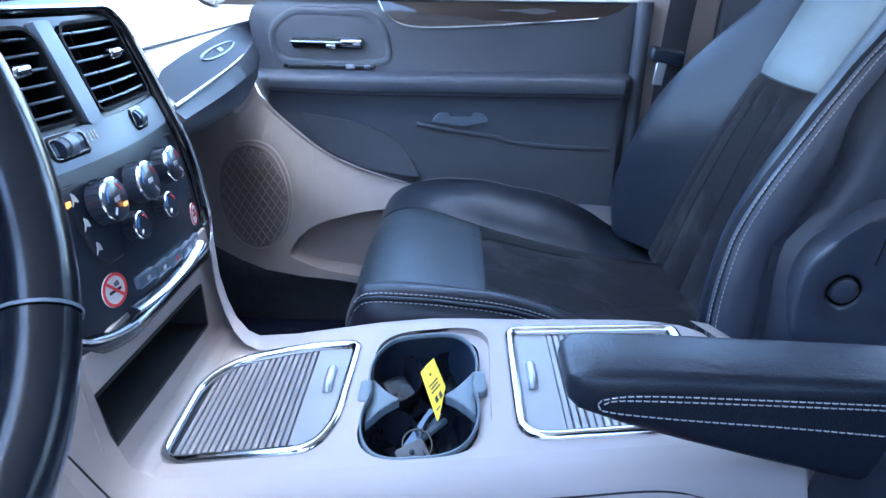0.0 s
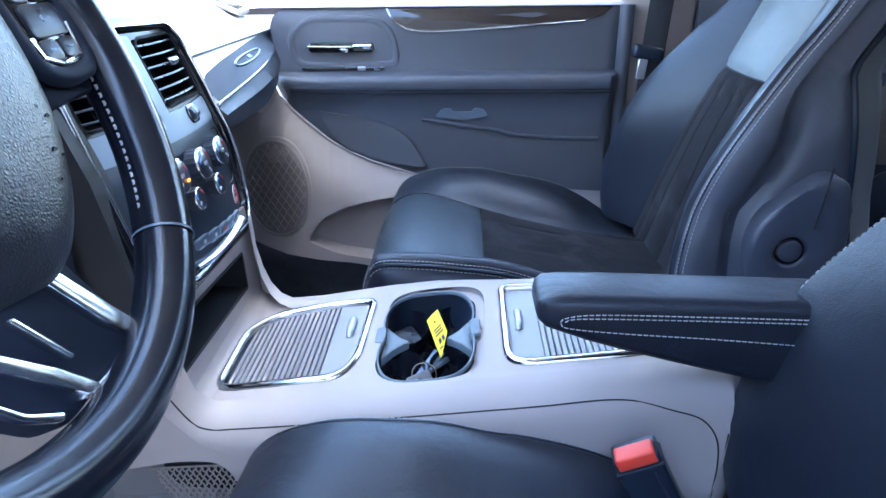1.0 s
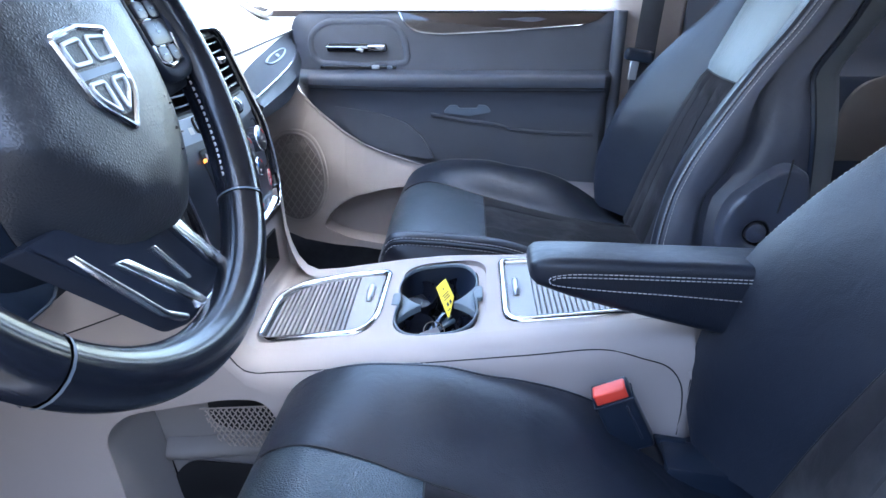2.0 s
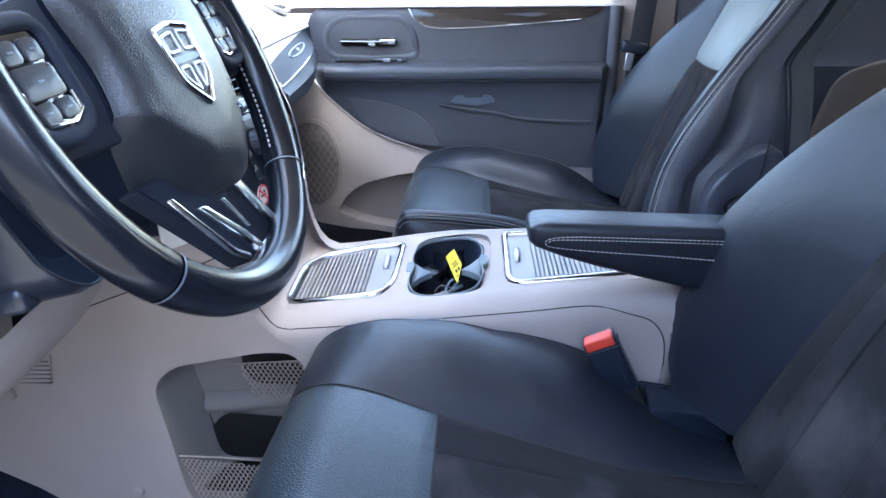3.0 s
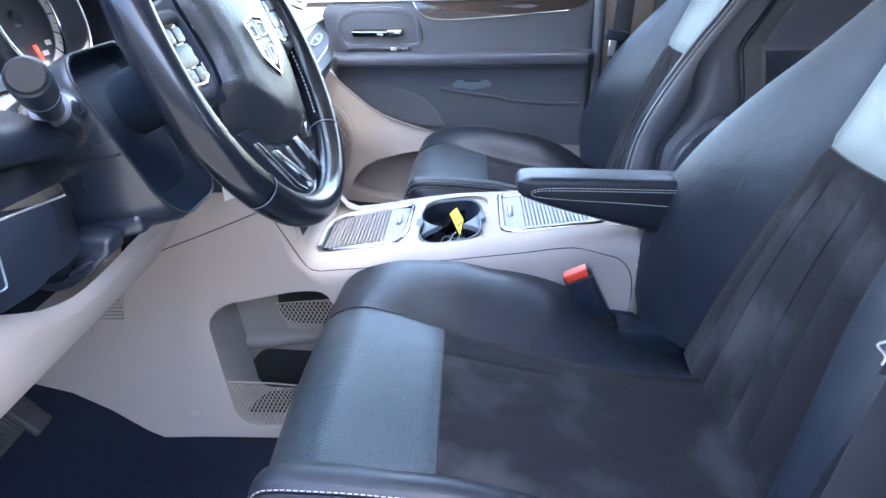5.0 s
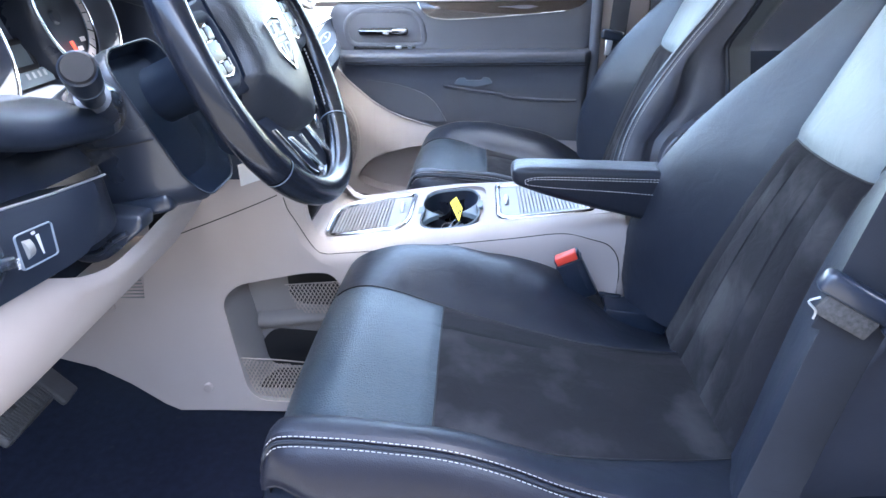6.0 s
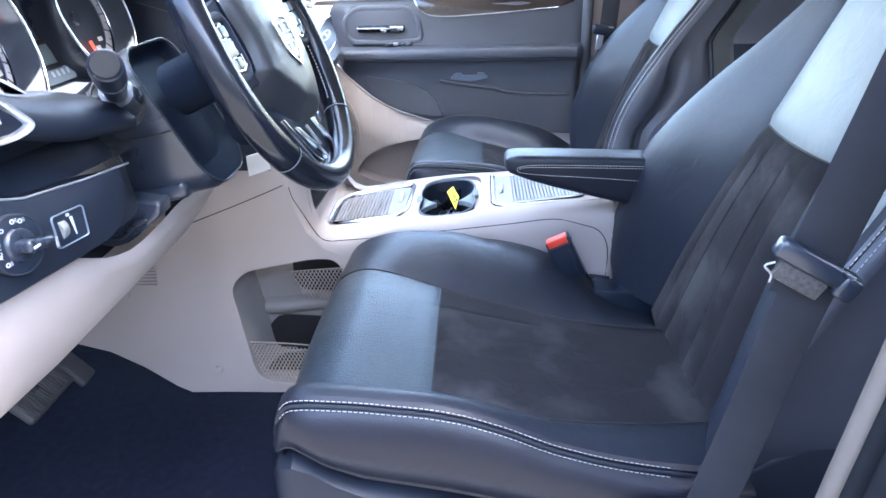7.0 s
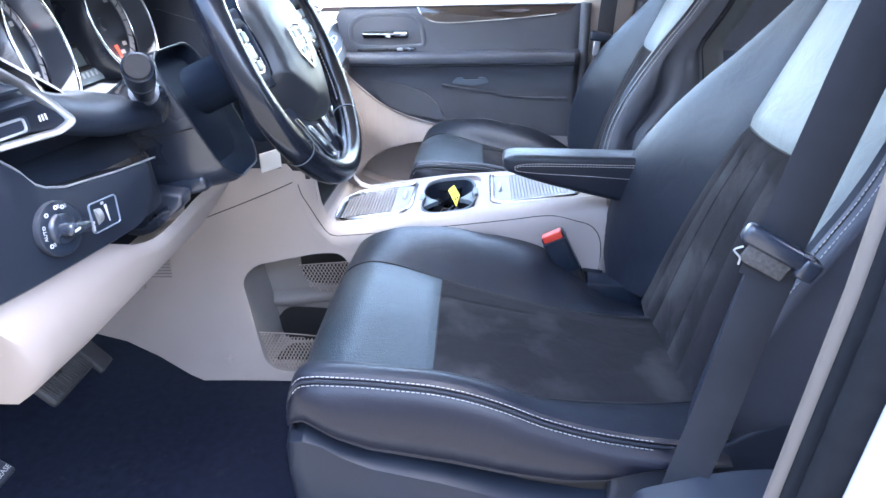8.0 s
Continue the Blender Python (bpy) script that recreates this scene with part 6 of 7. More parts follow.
def no_smoking(u0, z0, ru, rz):
    st = part("no_smoking_sticker", plate(ellipse(u0, z0, ru, rz, 36), lambda u, v, w: S(u, v, w + 0.0022), 0.001), PAPER, stack, "round white no-smoking sticker with a red ring")
    lift = lambda u, v, w: S(u, v, w + 0.0028)
    part("red_ring", plate(ellipse(u0, z0, ru, rz, 36), lift, 0.0004, [ellipse(u0, z0, ru * 0.82, rz * 0.82, 36)]), RED_INK, st)
    part("cigarette", plate([(u0 - ru * 0.5, z0 - rz * 0.14), (u0 + ru * 0.5, z0 - rz * 0.14), (u0 + ru * 0.5, z0 + rz * 0.04), (u0 - ru * 0.5, z0 + rz * 0.04)], lift, 0.0004), INK, st)
    part("smoke", plate(round_poly([(u0 + ru * 0.05, z0 + rz * 0.15), (u0 + ru * 0.45, z0 + rz * 0.15), (u0 + ru * 0.35, z0 + rz * 0.5), (u0, z0 + rz * 0.4)], 0.001, 2), lift, 0.0004), STEEL_GREY, st)
    part("red_bar", plate([(u0 - ru * 0.64, z0 + rz * 0.52), (u0 - ru * 0.52, z0 + rz * 0.64), (u0 + ru * 0.64, z0 - rz * 0.52), (u0 + ru * 0.52, z0 - rz * 0.64)], lambda u, v, w: S(u, v, w + 0.0034), 0.0004), RED_INK, st)


no_smoking(-0.087, 0.494, 0.0150, 0.0150)
no_smoking(0.100, 0.4970, 0.0125, 0.0125)
part("under_stack", grid([[Vector((-0.200 - dx, y, z)) for dx, z in ((0, 0.462), (0.01, 0.450), (0.12, 0.446))] for y in span(-0.115, 0.15, 6)]), BLACK_FINE, stack)
# Cheek in near-black, which stands in for the shaded void beside it.
part("cheek", grid([[Vector((x, -0.118 - 0.03 * k, z)) for x, z in ((-0.205, 0.45), (-0.215, 0.52), (-0.23, 0.60), (-0.262, 0.70), (-0.29, 0.735))] for k in (0, 0.3, 1.0)] + [[Vector((x - 0.10, -0.150, z)) for x, z in ((-0.205, 0.45), (-0.215, 0.52), (-0.23, 0.60), (-0.262, 0.70), (-0.29, 0.735))]]), DARK, stack, sharp=70)

# ---- driver's side of the dashboard ----
def D(y, z, w):
    """The black driver's panel: y across, z up, w off it."""
    return Vector((-0.297 + 0.149 * (y + 0.645) - 0.10 * (z - 0.59) + w, y, z))


# knee panel, light grey, wrapping round to the console
rows = []
for y in span(-0.93, -0.165, 30):
    k = max(0, (y + 0.83) / 0.665)
    turn = max(0, (k - 0.80) / 0.20)
    ztp = soft([(-0.93, 0.560), (-0.83, 0.556), (-0.68, 0.545), (-0.64, 0.528), (-0.60, 0.508), (-0.54, 0.492), (-0.46, 0.492), (-0.40, 0.496), (-0.28, 0.490), (-0.165, 0.478)], y)
    pts = [(-0.318, ztp + 0.012), (-0.312, ztp), (-0.316, min(0.50, ztp - 0.008)), (-0.335, 0.455), (-0.365, 0.418), (-0.400, 0.386), (-0.425, 0.372), (-0.46, 0.368), (-0.56, 0.36)]
    lean = min(0.004, 0.149 * (y + 0.645)) - 0.004
    zmin = along([(-0.93, 0.60), (-0.83, 0.54), (-0.795, 0.49), (-0.765, 0.43), (-0.742, 0.36)], y)
    rows.append([Vector((x - 0.06 * turn ** 2 + lean * max(0.3, 1 - i * 0.12), y, max(z, zmin))) for i, (x, z) in enumerate(pts)])
part("knee_panel", grid(rows), GREY, dash, "light grey plastic knee panel under the column", sharp=60)
# dark sheets standing in for the shaded void between the column and the stack
part("void_sheet", grid([[Vector((-0.335 + 0.03 * k, y, z)) for k, z in ((0, 0.472), (0.3, 0.52), (1, 0.60), (1.4, 0.70))] for y in span(-0.42, -0.150, 8)]), MATT, dash, sharp=60)
part("void_side", grid([[Vector((x, -0.160, z)) for z in (0.476, 0.56, 0.70)] for x in span(-0.74, -0.255, 6)]), MATT, dash)
# black panel with lip, pocket and outlet
LIP = [(-0.83, 0.72), (-0.78, 0.692), (-0.757, 0.671), (-0.746, 0.653), (-0.732, 0.644), (-0.71, 0.637), (-0.636, 0.628), (-0.56, 0.622), (-0.50, 0.612)]
rows = []
for y in span(-0.93, -0.582, 30):
    lipz = along(LIP, y)
    low_z = soft([(-0.93, 0.57), (-0.83, 0.565), (-0.765, 0.561), (-0.65, 0.557), (-0.62, 0.558), (-0.60, 0.566), (-0.582, 0.586)], y)
    rows.append([D(y, low_z - 0.016, -0.070), D(y, low_z - 0.012, -0.022), D(y, low_z - 0.004, -0.008), D(y, low_z, 0.0), D(y, lerp(low_z, lipz, 0.5), 0.004), D(y, lipz - 0.004, 0.004), D(y, lipz, 0.0), D(y, lipz - 0.003, -0.010), D(y, lipz - 0.012, -0.06)])
dp = part("driver_panel", grid(rows), PANEL, dash, "black switch panel left of the column", sharp=50)
# Dark sheet closing the gap below the panel, in place of its shade.
part("gap_sheet", grid([[Vector((x, y, z)) for x, z in ((-0.335, 0.575), (-0.385, 0.540), (-0.395, 0.465))] for y in span(-0.68, -0.42, 10)]), MATT, dash)
part("recess", grid([[D(y, z, -0.010 - 5 * max(0, y + 0.59) ** 2) for z in (0.556, 0.585, along(LIP, y) - 0.003)] for y in span(-0.60, -0.49, 8)]), PANEL, dp)
part("lip_strip", tube([D(y, along(LIP, y), 0.001) for y in span(-0.79, -0.560, 40)], 0.0013, 6), SATIN, dp)
part("pocket", grid([[D(y, 0.61, -0.06), D(y, 0.645, -0.085), D(y, along([(-0.93, 0.74), (-0.72, 0.722), (-0.62, 0.682), (-0.50, 0.664)], y), -0.06)] for y in span(-0.93, -0.45, 6)]), COLUMN, dash, "dark glossy storage slot")
part("upper_panel", grid([[D(y, z0 + 0.004, -0.055), D(y, z0, -0.006), D(y, z0 + 0.006, 0.004), D(y, lerp(z0, z1, 0.5), 0.006), D(y, z1, -0.010), D(y, z1 + 0.010, -0.045), D(y, z1 + 0.016, -0.09)] for y, z0, z1 in [(y, along([(-0.83, 0.72), (-0.70, 0.690), (-0.62, 0.664), (-0.50, 0.648)], y), along([(-0.93, 0.85), (-0.83, 0.802), (-0.76, 0.772), (-0.72, 0.750), (-0.666, 0.720), (-0.60, 0.697), (-0.53, 0.684)], y)) for y in span(-0.93, -0.53, 16)]]), PANEL, dash, sharp=60)
part("end_cap", box(-1.08, -0.40, -0.945, -0.930, 0.36, 0.86, 0.006), BLACK, dash)
part("cluster_side", grid([[Vector((x, y, z)) for z in (0.70, 0.78, 0.87)] for x, y in ((-0.36, -0.93), (-0.36, -0.80), (-0.372, -0.745), (-0.40, -0.725), (-0.48, -0.72))]), BLACK, dash, sharp=60)
# outlet with a bright frame
VO = round_poly([(-0.95, 0.715), (-0.90, 0.706), (-0.80, 0.697), (-0.700, 0.691), (-0.676, 0.698), (-0.710, 0.735), (-0.78, 0.790), (-0.95, 0.86)], [0.01, 0.01, 0.01, 0.02, 0.01, 0.02, 0.01, 0.01], 5)
on_d = lambda u, v, w: D(u, v, w + 0.010)
ov = part("outlet_frame", band(VO, on_d, -0.0032, 0.0022, -0.012, 0.004), SATIN, dash, "satin silver outlet frame", sharp=70)
part("outlet_back", plate(grow(VO, -0.004), lambda u, v, w: on_d(u, v, w - 0.014), 0.003), BLACK, ov)
for i in range(5):
    z = 0.727 + i * 0.0135
    ye = along([(0.727, -0.722), (0.74, -0.735), (0.80, -0.822)], z)
    part("slat", grid([[D(y, z + dz, w) for w, dz in ((0.015, 0.0), (0.0155, 0.0025), (0.007, 0.0065), (0.0065, 0.004))] for y in (-0.925, ye)], True, True), BLACK_FINE, ov)
ob = part("outlet_bar", plate(rounded(-0.80, -0.728, 0.701, 0.716, 0.004, 3), lambda u, v, w: D(u, v, w + 0.006), 0.008, edge=0.001), COLUMN, ov)
part("bar_frame", band(rounded(-0.80, -0.734, 0.702, 0.715, 0.004, 3), lambda u, v, w: D(u, v, w + 0.006), -0.0016, 0.0006, 0, 0.002), SATIN, ob)
for k in range(3):
    part("marking", plate(rounded(-0.722 + 0.004 * k, -0.7205 + 0.004 * k, 0.708, 0.714, 0.0005, 2), lambda u, v, w: D(u, v, w + 0.0125), 0.001), WHITE_INK, ob)
# headlamp switch
HY, HZ = -0.742, 0.604
hk = part("headlamp_switch", plate(ellipse(HY, HZ, 0.0285, 0.0275, 40), lambda u, v, w: D(u, v, w + 0.009), 0.014, edge=0.003), BLACK_FINE, dp, "round headlamp switch with white symbols")
part("dial_ring", band(ellipse(HY, HZ, 0.0285, 0.0275, 40), D, -0.0008, 0.0008, 0.004, 0.0093), BLACK, hk)
part("dial", plate(ellipse(HY, HZ, 0.0165, 0.016, 36), lambda u, v, w: D(u, v, w + 0.013), 0.010, edge=0.003), COLUMN, hk)
part("dial_grip", moved(box(-0.008, 0.010, -0.010, 0.026, -0.0062, 0.0062, 0.004, 3), Matrix.Translation(D(HY + 0.001, HZ - 0.001, 0.016)) @ pose(0, 0, 0, -14, 0, 0)), COLUMN, hk)
part("dial_mark", moved(box(-0.0004, 0.0008, -0.005, 0.005, -0.0014, 0.0014, 0.0005, 1), Matrix.Translation(D(HY - 0.001, HZ - 0.001, 0.0262))), WHITE_INK, hk)
ring_m = Matrix(((0, 0, 1), (1, 0, 0), (0, 1, 0))).to_4x4()
lettering("AUTO", 0.0058, Matrix.Translation(D(HY - 0.0215, HZ + 0.003, 0.0098)) @ ring_m @ pose(0, 0, 0, 0, 0, 84), WHITE_INK, "marking", hk)
lettering("PUSH", 0.0042, Matrix.Translation(D(HY + 0.0205, HZ - 0.0065, 0.0268)) @ ring_m @ pose(0, 0, 0, 0, 0, -98), WHITE_INK, "marking", hk)
for a in (62, 84, 122, 212):
    c_ = (HY + 0.0222 * math.cos(radians(a)), HZ + 0.0218 * math.sin(radians(a)))
    part("marking", band(ellipse(c_[0], c_[1], 0.0022, 0.0019, 12), D, -0.0008, 0.0004, 0.0088, 0.0096), WHITE_INK, hk)
    if a in (62, 84, 212):
        for k in (-1, 0, 1):
            part("marking", plate([(c_[0] + 0.0030, c_[1] + 0.0014 * k - 0.0003), (c_[0] + 0.0048, c_[1] + 0.0014 * k - 0.0003), (c_[0] + 0.0048, c_[1] + 0.0014 * k + 0.0003), (c_[0] + 0.0030, c_[1] + 0.0014 * k + 0.0003)], lambda u, v, w: D(u, v, w + 0.0096), 0.0004), WHITE_INK, hk)
# dimmer wheel
DM = round_poly([(-0.697, 0.578), (-0.656, 0.576), (-0.651, 0.607), (-0.694, 0.610)], 0.004, 4)
dm = part("dimmer", band(DM, D, -0.0008, 0.0008, 0.001, 0.0058), STEEL_GREY, dp)
part("dimmer_plate", plate(grow(DM, -0.001), lambda u, v, w: D(u, v, w + 0.0045), 0.004), BLACK_FINE, dm)
part("dimmer_wheel", moved(tube([(0, -0.0045, 0), (0, 0.0045, 0)], 0.012, 22, up=(1, 0, 0)), Matrix.Translation(D(-0.684, 0.593, -0.004))), SHELL_GREY, dm)
part("dimmer_scale", plate([(-0.6715, 0.583), (-0.6700, 0.583), (-0.6685, 0.602), (-0.6725, 0.602)], lambda u, v, w: D(u, v, w + 0.0050), 0.0004), WHITE_INK, dm)
part("marking", plate(rounded(-0.6760, -0.6715, 0.6035, 0.6065, 0.001, 2), lambda u, v, w: D(u, v, w + 0.0050), 0.0004), WHITE_INK, dm)

# instrument cluster
cl = thing("instrument_cluster", (-0.42, -0.43, 0.66), "instrument cluster with two chrome-ringed gauges and red needles", "gauges")
part("hood", grid([[Vector((x, y, z)) for x, z in ((-0.345, 0.865), (-0.40, 0.870), (-0.47, 0.85), (-0.50, 0.80))] for y in span(-0.72, -0.21, 12)]), BLACK, cl, sharp=60)
# Lighter door black here and on the display stands in for haze.
part("back_panel", box(-0.487, -0.475, -0.72, -0.20, 0.64, 0.86, 0.004), DOOR_BLACK, cl)
part("visor", grid([[Vector((x, y, z + dz)) for x, z in ((-0.365, -0.010), (-0.370, -0.003), (-0.385, -0.003), (-0.475, -0.020))] for y, dz in [(y, along([(-0.70, 0.786), (-0.66, 0.760), (-0.60, 0.727), (-0.564, 0.700), (-0.50, 0.677), (-0.44, 0.668), (-0.36, 0.664), (-0.24, 0.672)], y)) for y in span(-0.70, -0.21, 18)]]), BLACK, cl, sharp=60)
part("visor_edge", tube([Vector((-0.3705, y, along([(-0.60, 0.727), (-0.564, 0.700), (-0.50, 0.677), (-0.47, 0.672)], y) - 0.0025)) for y in span(-0.545, -0.470, 10)], 0.0009, 6), SATIN, cl)


def C(g, a, k, d):
    """A point of a gauge (its middle, its radius, its turn): the angle a, the share k of the radius, d off its front; the gauge leans back."""
    mid, rad, yaw = g
    eu, ev = Vector((-math.sin(yaw), math.cos(yaw), 0)), Vector((-0.26, 0, 0.966))
    return Vector(mid) + rad * k * (math.cos(a) * eu + math.sin(a) * ev) + d * eu.cross(ev).normalized()


for gd, nd in ((((-0.398, -0.550, 0.758), 0.080, radians(15)), -2.4), (((-0.414, -0.322, 0.765), 0.084, 0.0), -1.45)):
    turn = span(0, 2 * math.pi, 60)[:-1]
    g = part("gauge", grid([[C(gd, a, k, d) for a in turn] for k, d in ((1.0, 0.0), (1.05, -0.004), (1.07, -0.020), (1.08, -0.050))], True), KEY_PLASTIC, cl, "deep round gauge well", sharp=70)
    part("gauge_ring", tube([C(gd, a, 1.0, 0.0) for a in turn], 0.0022, 10, closed=True, up=(1, 0, 0)), CHROME, g, "thin chrome ring")
    part("gauge_wall", grid([[C(gd, a, k, d) for a in turn] for k, d in ((0.935, -0.035), (0.96, -0.020), (0.99, -0.001))], True), WELL, g, "mirror-dark wall of the gauge", sharp=70)
    part("inner_ring", tube([C(gd, a, 0.935, -0.0335) for a in turn], 0.0013, 6, closed=True, up=(1, 0, 0)), CHROME, g)
    part("dial", grid([[C(gd, a, k, -0.0355) for a in turn] for k in (0.005, 0.94)], True), DIAL, g, "black dial with a pale scale")
    part("scale_arc", grid([[C(gd, radians(a), k, -0.0345) for k in (0.735, 0.905)] for a in range(-64, 223, 4)]), SCALE, g, "pale scale band")
    part("scale_edge", grid([[C(gd, radians(a), k, d) for k, d in ((0.725, -0.0350), (0.725, -0.0336), (0.738, -0.0336))] for a in range(-64, 223, 4)]), STEEL_GREY, g)
    for i in range(29):
        a = radians(222 - i * 284 / 28)
        part("tick", tube([C(gd, a, 0.82 if i % 2 else 0.75, -0.0342), C(gd, a, 0.90, -0.0342)], 0.0005 if i % 2 else 0.0009, 5, up=(1, 0, 0)), INK, g)
        if i % 2 == 0 and not 18 < i < 25:
            m = C(gd, a, 0.60, -0.0350)
            part("numeral_bar", moved(box(0, 0.0006, -0.006, 0.006, -0.003, 0.003, 0.0004, 1), Matrix.Translation(m) @ pose(0, 0, 0, 0, 0, math.degrees(gd[2])) @ pose(0, 0, 0, 0, -15, 0)), SCALE, g)
    part("needle", tube([C(gd, nd, 0.40, -0.031), C(gd, nd, 0.62, -0.031)], [0.0024, 0.0017], 6, up=(1, 0, 0)), NEEDLE, g, "red needle")
    part("needle_hub", tube([C(gd, 0, 0, -0.035), C(gd, 0, 0, -0.031)], [0.010, 0.008], 18, up=(0, 0, 1)), BLACK, g)
# display and selector marks between the gauges
tilt = lambda u, v, w: Vector((-0.436 - 0.35 * (v - 0.712) + w, u, v))
# Display plate in the same lightened black, haze put into its colour.
dsp = part("display", plate(rounded(-0.490, -0.385, 0.690, 0.800, 0.006), lambda u, v, w: tilt(u, v, w - 0.003), 0.003), DOOR_BLACK, cl, "small display between the gauges")
part("display_frame", band(rounded(-0.442, -0.404, 0.708, 0.738, 0.003), tilt, -0.003, 0.003, 0, 0.004), DARK, dsp)
part("display_screen", plate(rounded(-0.440, -0.406, 0.710, 0.736, 0.003), lambda u, v, w: tilt(u, v, w + 0.001), 0.001), LEATHER_GREY, dsp, "grey display glass")
part("selector_plate", plate(rounded(-0.480, -0.385, 0.688, 0.705, 0.002), lambda u, v, w: tilt(u, v, w + 0.0015), 0.002), RUBBER_GREY, dsp)
for k in range(4):
    part("marking", plate(rounded(-0.434 + 0.011 * k, -0.429 + 0.011 * k, 0.696, 0.703, 0.0008, 2), lambda u, v, w: tilt(u, v, w + 0.0028), 0.0006), WHITE_INK, dsp)
part("sill", grid([[Vector((x, y, z)) for x, z in ((-0.432, 0.687), (-0.40, 0.676), (-0.375, 0.666))] for y in span(-0.50, -0.36, 6)]), BLACK, cl, "grey sill under the gauges")

# ---- steering column and wheel ----
col = thing("steering_column", (-0.30, -0.418, 0.53), "black steering column shroud with a stalk", "steering column")
rows = []
for x, hw, zb, zt_, shear in ((-0.252, 0.050, 0.588, 0.712, 0.49), (-0.246, 0.056, 0.580, 0.720, 0.49), (-0.238, 0.062, 0.572, 0.728, 0.49), (-0.229, 0.066, 0.566, 0.732, 0.49), (-0.228, 0.070, 0.560, 0.735, 0.49), (-0.240, 0.074, 0.553, 0.734, 0.46), (-0.280, 0.076, 0.543, 0.722, 0.35), (-0.330, 0.078, 0.536, 0.698, 0.20), (-0.380, 0.078, 0.540, 0.674, 0.10), (-0.43, 0.076, 0.545, 0.660, 0.10)):
    ring = []
    for u, v in rounded(-hw, hw, zb, zt_, [0.036, 0.036, 0.03, 0.03], 5):
        ring.append(Vector((x - 0.008 - shear * (v - 0.59), -0.418 + u * (1 - 0.25 * max(0, (0.60 - v) / 0.06)), v)))
    rows.append(ring)
shroud = part("shroud", grid(rows[4:], True), COLUMN, col, sharp=60)
part("shroud_mouth", grid(rows[:5], True), NAVY, shroud, sharp=60)
part("shroud_lip", tube(rows[4], 0.0014, 8, closed=True), PANEL, shroud)
part("mouth_plate", grid([[p.lerp(sum(rows[1], Vector()) / len(rows[1]), k) for p in rows[1]] for k in (0.0, 0.5, 0.99)], True), NAVY, shroud)
part("parting_line", tube([(x, -0.418 - hw - 0.0005, z) for x, hw, z in ((-0.262, 0.0735, 0.640), (-0.29, 0.0755, 0.634), (-0.34, 0.078, 0.628))], 0.0009, 5), DARK, shroud)
part("lower_cap", moved(box(-0.040, 0.040, -0.045, 0.045, -0.012, 0.012, 0.008, 3), pose(-0.300, -0.440, 0.552, 0, -12, 0)), COLUMN, shroud)
st0, st1 = Vector((-0.320, -0.486, 0.672)), Vector((-0.263, -0.601, 0.739))
part("boot", tube([st0 + (st1 - st0) * k for k in (0, 0.12, 0.22, 0.36)], [0.031, 0.030, 0.026, 0.018], 24), COLUMN, col)
stalk = part("stalk", tube([st0 + (st1 - st0) * k for k in (0.3, 0.5, 0.6, 0.605, 0.70, 0.705, 0.93, 0.985, 1.0)], [0.013, 0.0125, 0.0125, 0.016, 0.016, 0.0172, 0.0180, 0.0175, 0.015], 24), BLACK_FINE, col, "turn signal stalk with a round end")
part("stalk_ring", tube([st0 + (st1 - st0) * k for k in (0.70, 0.715)], 0.0176, 24), STEEL_GREY, stalk)
part("stalk_end", tube([st0 + (st1 - st0) * k for k in (0.995, 1.012)], [0.0158, 0.0140], 24), RUBBER, stalk)
part("stalk", tube([(-0.285, -0.350, 0.668), (-0.268, -0.28, 0.70), (-0.262, -0.235, 0.712)], [0.012, 0.011, 0.014], 14), BLACK_FINE, col)
LEV = round_poly([(-0.376, 0.514), (-0.372, 0.497), (-0.351, 0.494), (-0.324, 0.507), (-0.306, 0.523), (-0.284, 0.539), (-0.281, 0.556), (-0.330, 0.562), (-0.376, 0.556)], [0.006, 0.006, 0.008, 0.01, 0.006, 0.003, 0.006, 0.01, 0.01], 4)
lev = part("tilt_lever", plate(LEV, lambda u, v, w: Vector((u, -0.520 - w, v)), 0.030, edge=0.005), COLUMN, col, "dark tilt lever under the column", sharp=50)
part("lever_rib", tube(smooth_path([(-0.366, -0.5225, 0.510), (-0.340, -0.5225, 0.512), (-0.322, -0.5225, 0.526), (-0.300, -0.5225, 0.538)], 5), 0.004, 8), COLUMN, lev)
part("pivot_screw", tube([(-0.306, -0.478, 0.540), (-0.306, -0.492, 0.541)], 0.008, 16), SATIN, col)
card = solo("paper_card", moved(box(-0.002, 0.0, -0.022, 0.022, -0.017, 0.017, 0.0006, 1), pose(-0.245, -0.242, 0.517, 0, 0, -35)), PAPER, "small white paper card hanging behind the wheel", "card")

RAKE = radians(23.5)
WC = Vector((-0.144, -0.433, 0.7335))


def W(u, v, w):
    """The wheel's own plane: u to the right, v up, w towards the driver."""
    return WC + Vector((-math.sin(RAKE) * v + math.cos(RAKE) * w, u, math.cos(RAKE) * v + math.sin(RAKE) * w))


wheel = thing("steering_wheel", WC - Vector((0, 0, 0.165)), "black leather steering wheel with silver lower spoke", "steering wheel")
WR, WT = 0.178, 0.0172


def rim_arc(a0, a1, n, r=WT, grow_=0.0):
    rows = []
    for i in range(n + 1):
        a = radians(lerp(a0, a1, i / n))
        grip = 1 + 0.06 * math.exp(-(((math.degrees(a) + 360) % 360 - 30) / 14) ** 2) + 0.06 * math.exp(-(((math.degrees(a) + 360) % 360 - 150) / 14) ** 2)
        rows.append([W((WR + (r + grow_) * math.cos(b) * grip) * math.cos(a), (WR + (r + grow_) * math.cos(b) * grip) * math.sin(a), (r + grow_) * 1.05 * math.sin(b)) for b in span(0, 2 * math.pi, 20)[:-1]])
    return grid(rows, True)


